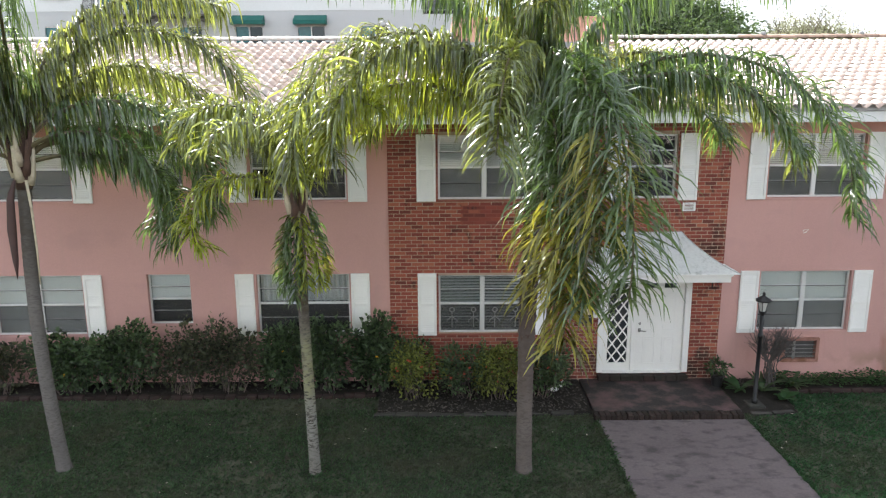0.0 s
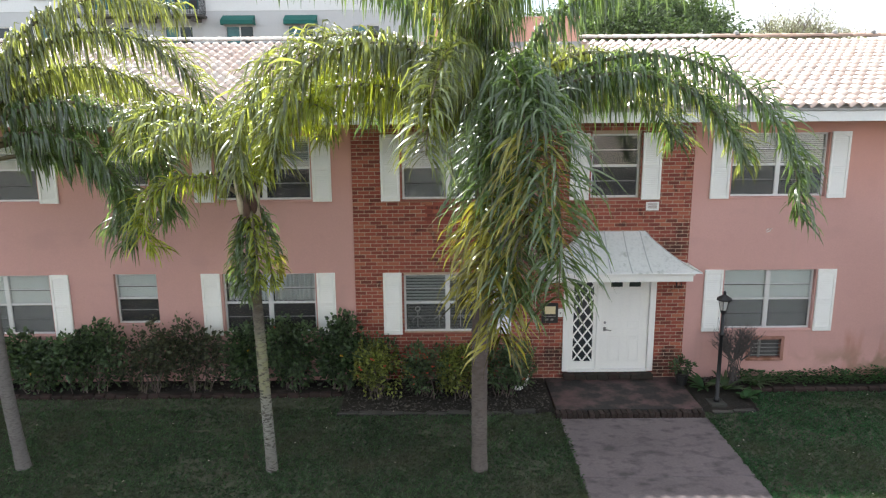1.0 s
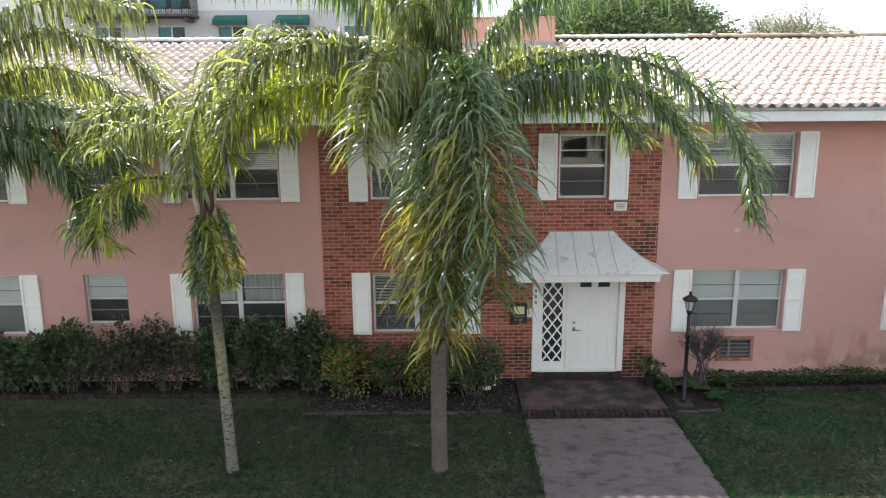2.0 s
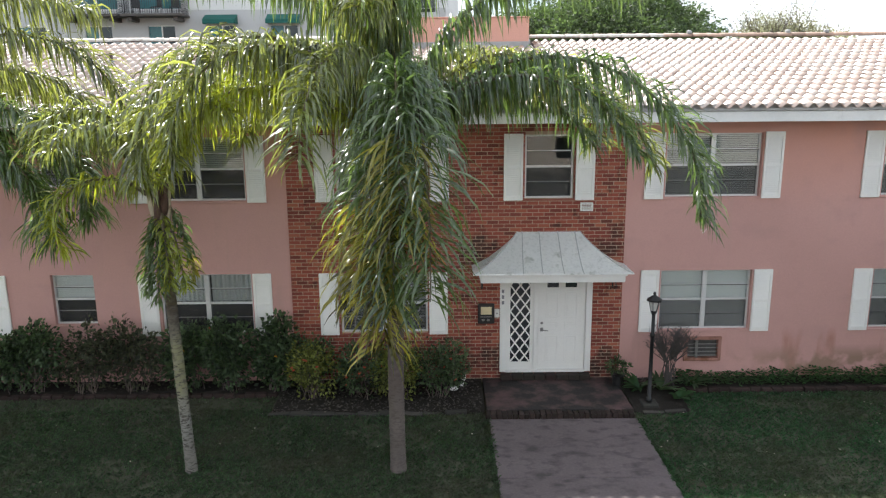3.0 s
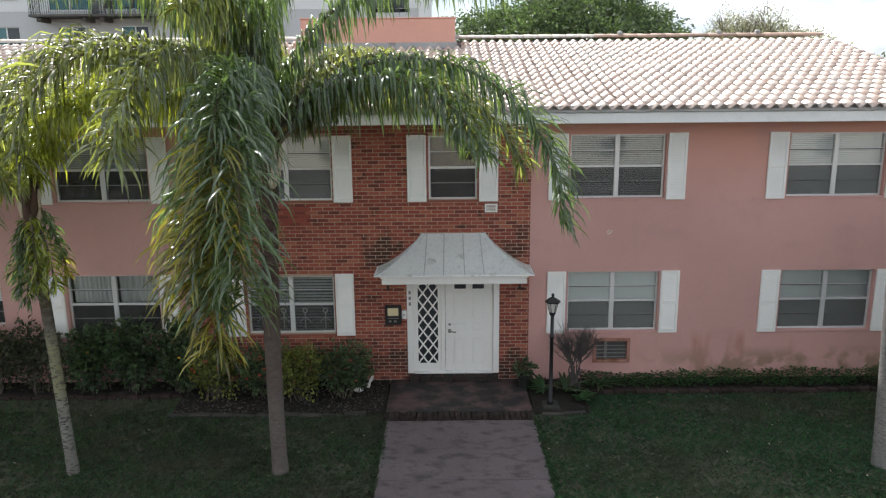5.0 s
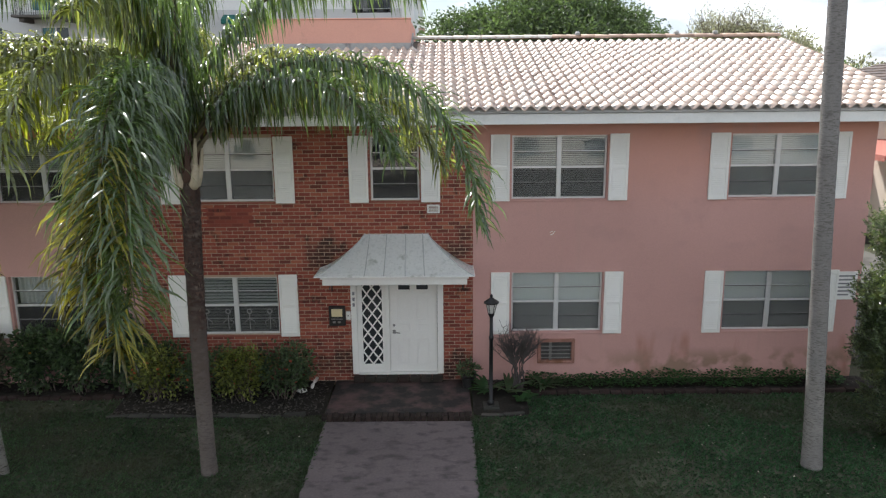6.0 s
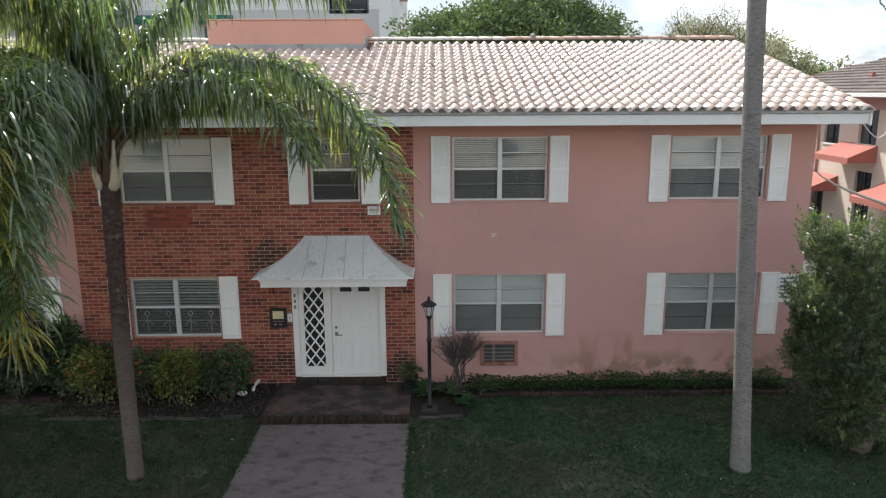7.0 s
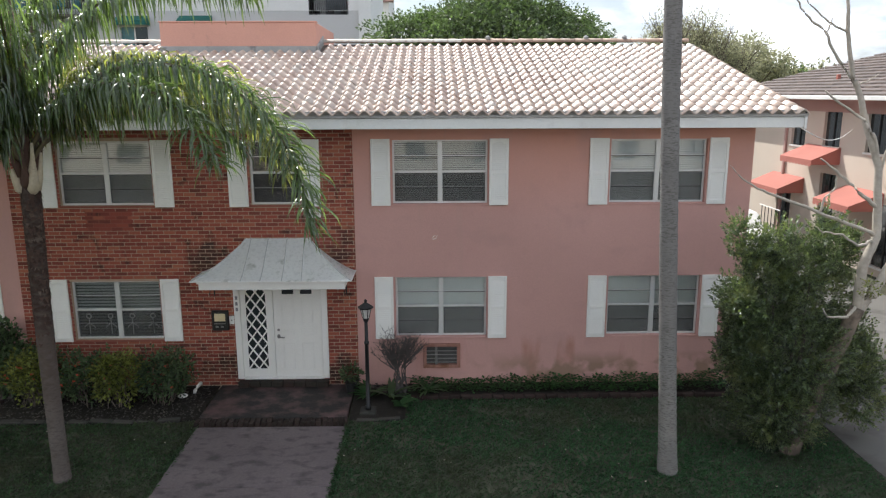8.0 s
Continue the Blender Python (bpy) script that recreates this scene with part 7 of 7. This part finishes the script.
def bed_litter():
    """Dry leaves and chips on the soil of the beds."""
    rnd = random.Random(28)
    verts, faces = [], []
    for k in range(3600):
        if k % 3:
            x, y = rnd.uniform(-1.2, 2.6), 12.2 + 1.35 * rnd.random()
            z = 0.085 * (0.15 + 0.85 * min(1.0, (y - 12.14) / 0.45)) + 0.022
        else:
            x, y = rnd.choice((rnd.uniform(-11, -1.2), rnd.uniform(9.2, 13.0), rnd.uniform(5.5, 6.3))), rnd.uniform(13.1, 13.55)
            z = 0.10
        a, l = rnd.uniform(0, 6.28), rnd.uniform(0.02, 0.07)
        d, w = Vector((math.cos(a), math.sin(a), rnd.uniform(-0.2, 0.5))) * l, Vector((-math.sin(a), math.cos(a), rnd.uniform(-0.4, 0.4))) * l * 0.3
        p, o = Vector((x, y, z)), len(verts)
        verts += [p, p + d * 0.5 + w, p + d, p + d * 0.5 - w]
        faces.append((o, o + 1, o + 2, o + 3))
    return tagged(raw("leaf_litter", verts, faces, BED_LITTER), "brown dry leaves and chips on the bed soil", "leaf litter", kind="stuff")


BED_LITTER = material("brown_leaf_litter", (0.058, 0.049, 0.042), 0.9, 0.4, 2.0, 20.0, 0.0, per_island=0.8)
bed_litter()
LITTER = material("dry_leaf_scrap", (0.34, 0.30, 0.23), 0.8, 0.3, 2.0, 20.0, 0.0, per_island=0.5)
litter()


# ---- roof tiles ----
TW, TE = 0.228, 0.372  # cover width, exposed length
BARREL = [(TW * k / 12, 0.080 * (0.5 - 0.5 * math.cos(math.pi * k / 6)) ** 0.9) for k in range(13)]


def tile_shape():
    """One barrel tile: lower edge at the origin, running up the slope (local y), with a lip at its lower edge."""
    v, f = [], []
    for y, dz in ((-0.012, 0.026), (TE + 0.03, 0.0)):
        for x, z in BARREL:
            v.append((x, y, z + dz))
    m = len(BARREL)
    for x, z in BARREL:
        v.append((x + 0.0, -0.012, z + 0.004))
    for k in range(m - 1):
        f.append((k, k + 1, m + k + 1, m + k))
        f.append((2 * m + k, 2 * m + k + 1, k + 1, k))
    return v, f


def roof_tiles():
    rnd = random.Random(3)
    tv, tf = tile_shape()
    me = None
    cs, sn = math.cos(SLOPE), math.sin(SLOPE)
    rows = int(math.hypot(RIDGE_Y - EAVE_Y, RIDGE_Z - EAVE_Z) / TE)
    cols = int((GABLE_X + 0.03 + 15.4) / TW)
    box_x0, box_x1, box_y = 0.22, 4.16, 18.40
    verts, faces, kept = [], [], 0
    for c in range(cols):
        x = GABLE_X + 0.02 - (c + 1) * TW
        for r in range(rows):
            s = -0.05 + r * TE
            y, z = EAVE_Y + s * cs, EAVE_Z + 0.012 + s * sn
            if box_x0 < x + TW / 2 < box_x1 and y + TE > box_y + 0.02:
                continue
            dx, dy, dz, tw = rnd.uniform(-0.006, 0.006), rnd.uniform(-0.012, 0.012), rnd.uniform(0, 0.006), rnd.uniform(-0.012, 0.012)
            if 6.2 < x < 9.6 and kept < 300 and r < 18:
                ob = new("roof_tile", me) if me else raw("roof_tile", tv, tf, TILE_A, None, smooth=True)
                me = ob.data
                ob.parent = roof
                ob.matrix_basis = pose(x + dx, y + dy, z + dz, math.degrees(SLOPE), 0, math.degrees(tw))
                kept += 1
            else:
                o = len(verts)
                for a, b, h in tv:
                    b2 = b + dy
                    verts.append((x + dx + a - b * tw, y + b2 * cs - h * sn, z + dz + b2 * sn + h * cs))
                faces += [tuple(i + o for i in g) for g in tf]
    part("eave_mortar", boxes((-15.3, GABLE_X - 0.03, EAVE_Y + 0.03, EAVE_Y + 0.07, EAVE_Z + 0.016, EAVE_Z + 0.085)), DRIP, roof, "grey mortar bedding under the first tiles")
    rest = raw("roof_tiles", verts, faces, TILE_B, roof, smooth=True)
    rest["kind"] = "stuff"
    # ridge caps
    cap = None
    x = -15.3
    k = 0
    while x < GABLE_X - 0.1:
        if not (box_x0 - 0.1 < x + 0.18 < box_x1 + 0.05):
            if cap is None:
                cv, cf = [], []
                for xx, r0 in ((0.0, 0.115), (0.40, 0.095)):
                    for j in range(9):
                        a = math.pi * j / 8
                        cv.append((xx, r0 * math.cos(a), r0 * 0.85 * math.sin(a)))
                for j in range(8):
                    cf.append((j, 9 + j, 10 + j, j + 1))
                cv += [(0.0, 0.100 * math.cos(math.pi * j / 8), 0.083 * math.sin(math.pi * j / 8)) for j in range(9)]
                for j in range(8):
                    cf.append((j, j + 1, 19 + j, 18 + j))
                ob = raw("ridge_tile", cv, cf, RIDGE, roof, smooth=True)
                cap = ob.data
                cap_red = cap.copy()
                cap_red.materials[0] = RIDGE_RED
            else:
                ob = new("ridge_tile", cap if x < 7.6 else cap_red)
                ob.parent = roof
            ob.matrix_basis = pose(x, RIDGE_Y + rnd.uniform(-0.01, 0.01), RIDGE_Z + 0.055, rnd.uniform(-3, 3), rnd.uniform(-1.5, 1.5), rnd.uniform(-1.5, 1.5))
        x += 0.365
        k += 1
    for x in (8.35, 10.9, 11.9):
        lump = part("mortar_lump", boxes((x - 0.06, x + 0.06, RIDGE_Y - 0.08, RIDGE_Y + 0.06, RIDGE_Z + 0.10, RIDGE_Z + 0.22), bevel=0.035), FLASHING, roof)


roof_tiles()


# ---- bricks ----
def bricks():
    rnd = random.Random(17)
    L, H, J = 0.217, 0.0726, 0.0125
    front, back = BRICK_FACE + 0.001, BRICK_FACE + 0.014
    holes = [h for h in holes_between(BX0, BX1)]
    bm = bmesh.new()
    box(bm, 0, L - J, 0, back - front, 0, H - J, bevel=0.003)
    bmesh.ops.recalc_face_normals(bm, faces=bm.faces)
    shape = bpy.data.meshes.new("brick")
    bm.to_mesh(shape)
    bm.free()
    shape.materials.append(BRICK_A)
    verts, faces, kept = [], [], 0
    courses = int((WALL_TOP - 0.10) / H)
    for c in range(courses):
        z = 0.10 + c * H
        x = BX0 - (0.5 * L if c % 2 else 0.0)
        while x < BX1:
            a, b = max(x, BX0), min(x + L - J, BX1 - 0.002)
            x += L
            # cut by the openings
            spans = [(a, b)]
            for h in holes:
                if z + H - J > h[2] + 0.004 and z < h[3] - 0.004:
                    out = []
                    for p, q in spans:
                        if q <= h[0] or p >= h[1]:
                            out.append((p, q))
                            continue
                        if p < h[0] - 0.02:
                            out.append((p, h[0]))
                        if q > h[1] + 0.02:
                            out.append((h[1], q))
                    spans = out
            for p, q in spans:
                if q - p < 0.025:
                    continue
                proud = rnd.uniform(-0.003, 0.003)
                if 2.50 < z < 3.36 and q - p > L - J - 0.004 and kept < 300:
                    ob = new("brick", shape)
                    ob.parent = brick_wall
                    ob.location = (p, front + proud, z)
                    ob.rotation_euler = (0, rnd.uniform(-0.006, 0.006), rnd.uniform(-0.006, 0.006))
                    kept += 1
                else:
                    o = len(verts)
                    e = 0.004
                    f0, z1 = front + proud, z + H - J
                    verts += [(p + e, f0, z + e), (q - e, f0, z + e), (q - e, f0, z1 - e), (p + e, f0, z1 - e), (p, f0 + e, z), (q, f0 + e, z), (q, f0 + e, z1), (p, f0 + e, z1),
                              (p, back, z), (q, back, z), (q, back, z1), (p, back, z1)]
                    faces += [(o, o + 1, o + 2, o + 3)]
                    for s in (0, 4):
                        for k in range(4):
                            k2 = (k + 1) % 4
                            faces.append((o + s + 4 + k, o + s + 4 + k2, o + s + k2, o + s + k))
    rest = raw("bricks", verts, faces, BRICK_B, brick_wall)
    rest["kind"] = "stuff"
    # old repair: red pointing flush with the bricks
    part("repair_patch", boxes((0.35, 1.22, BRICK_FACE + 0.0048, BRICK_FACE + 0.010, 3.22, 3.60)), MORTAR_RED, brick_wall)


bricks()
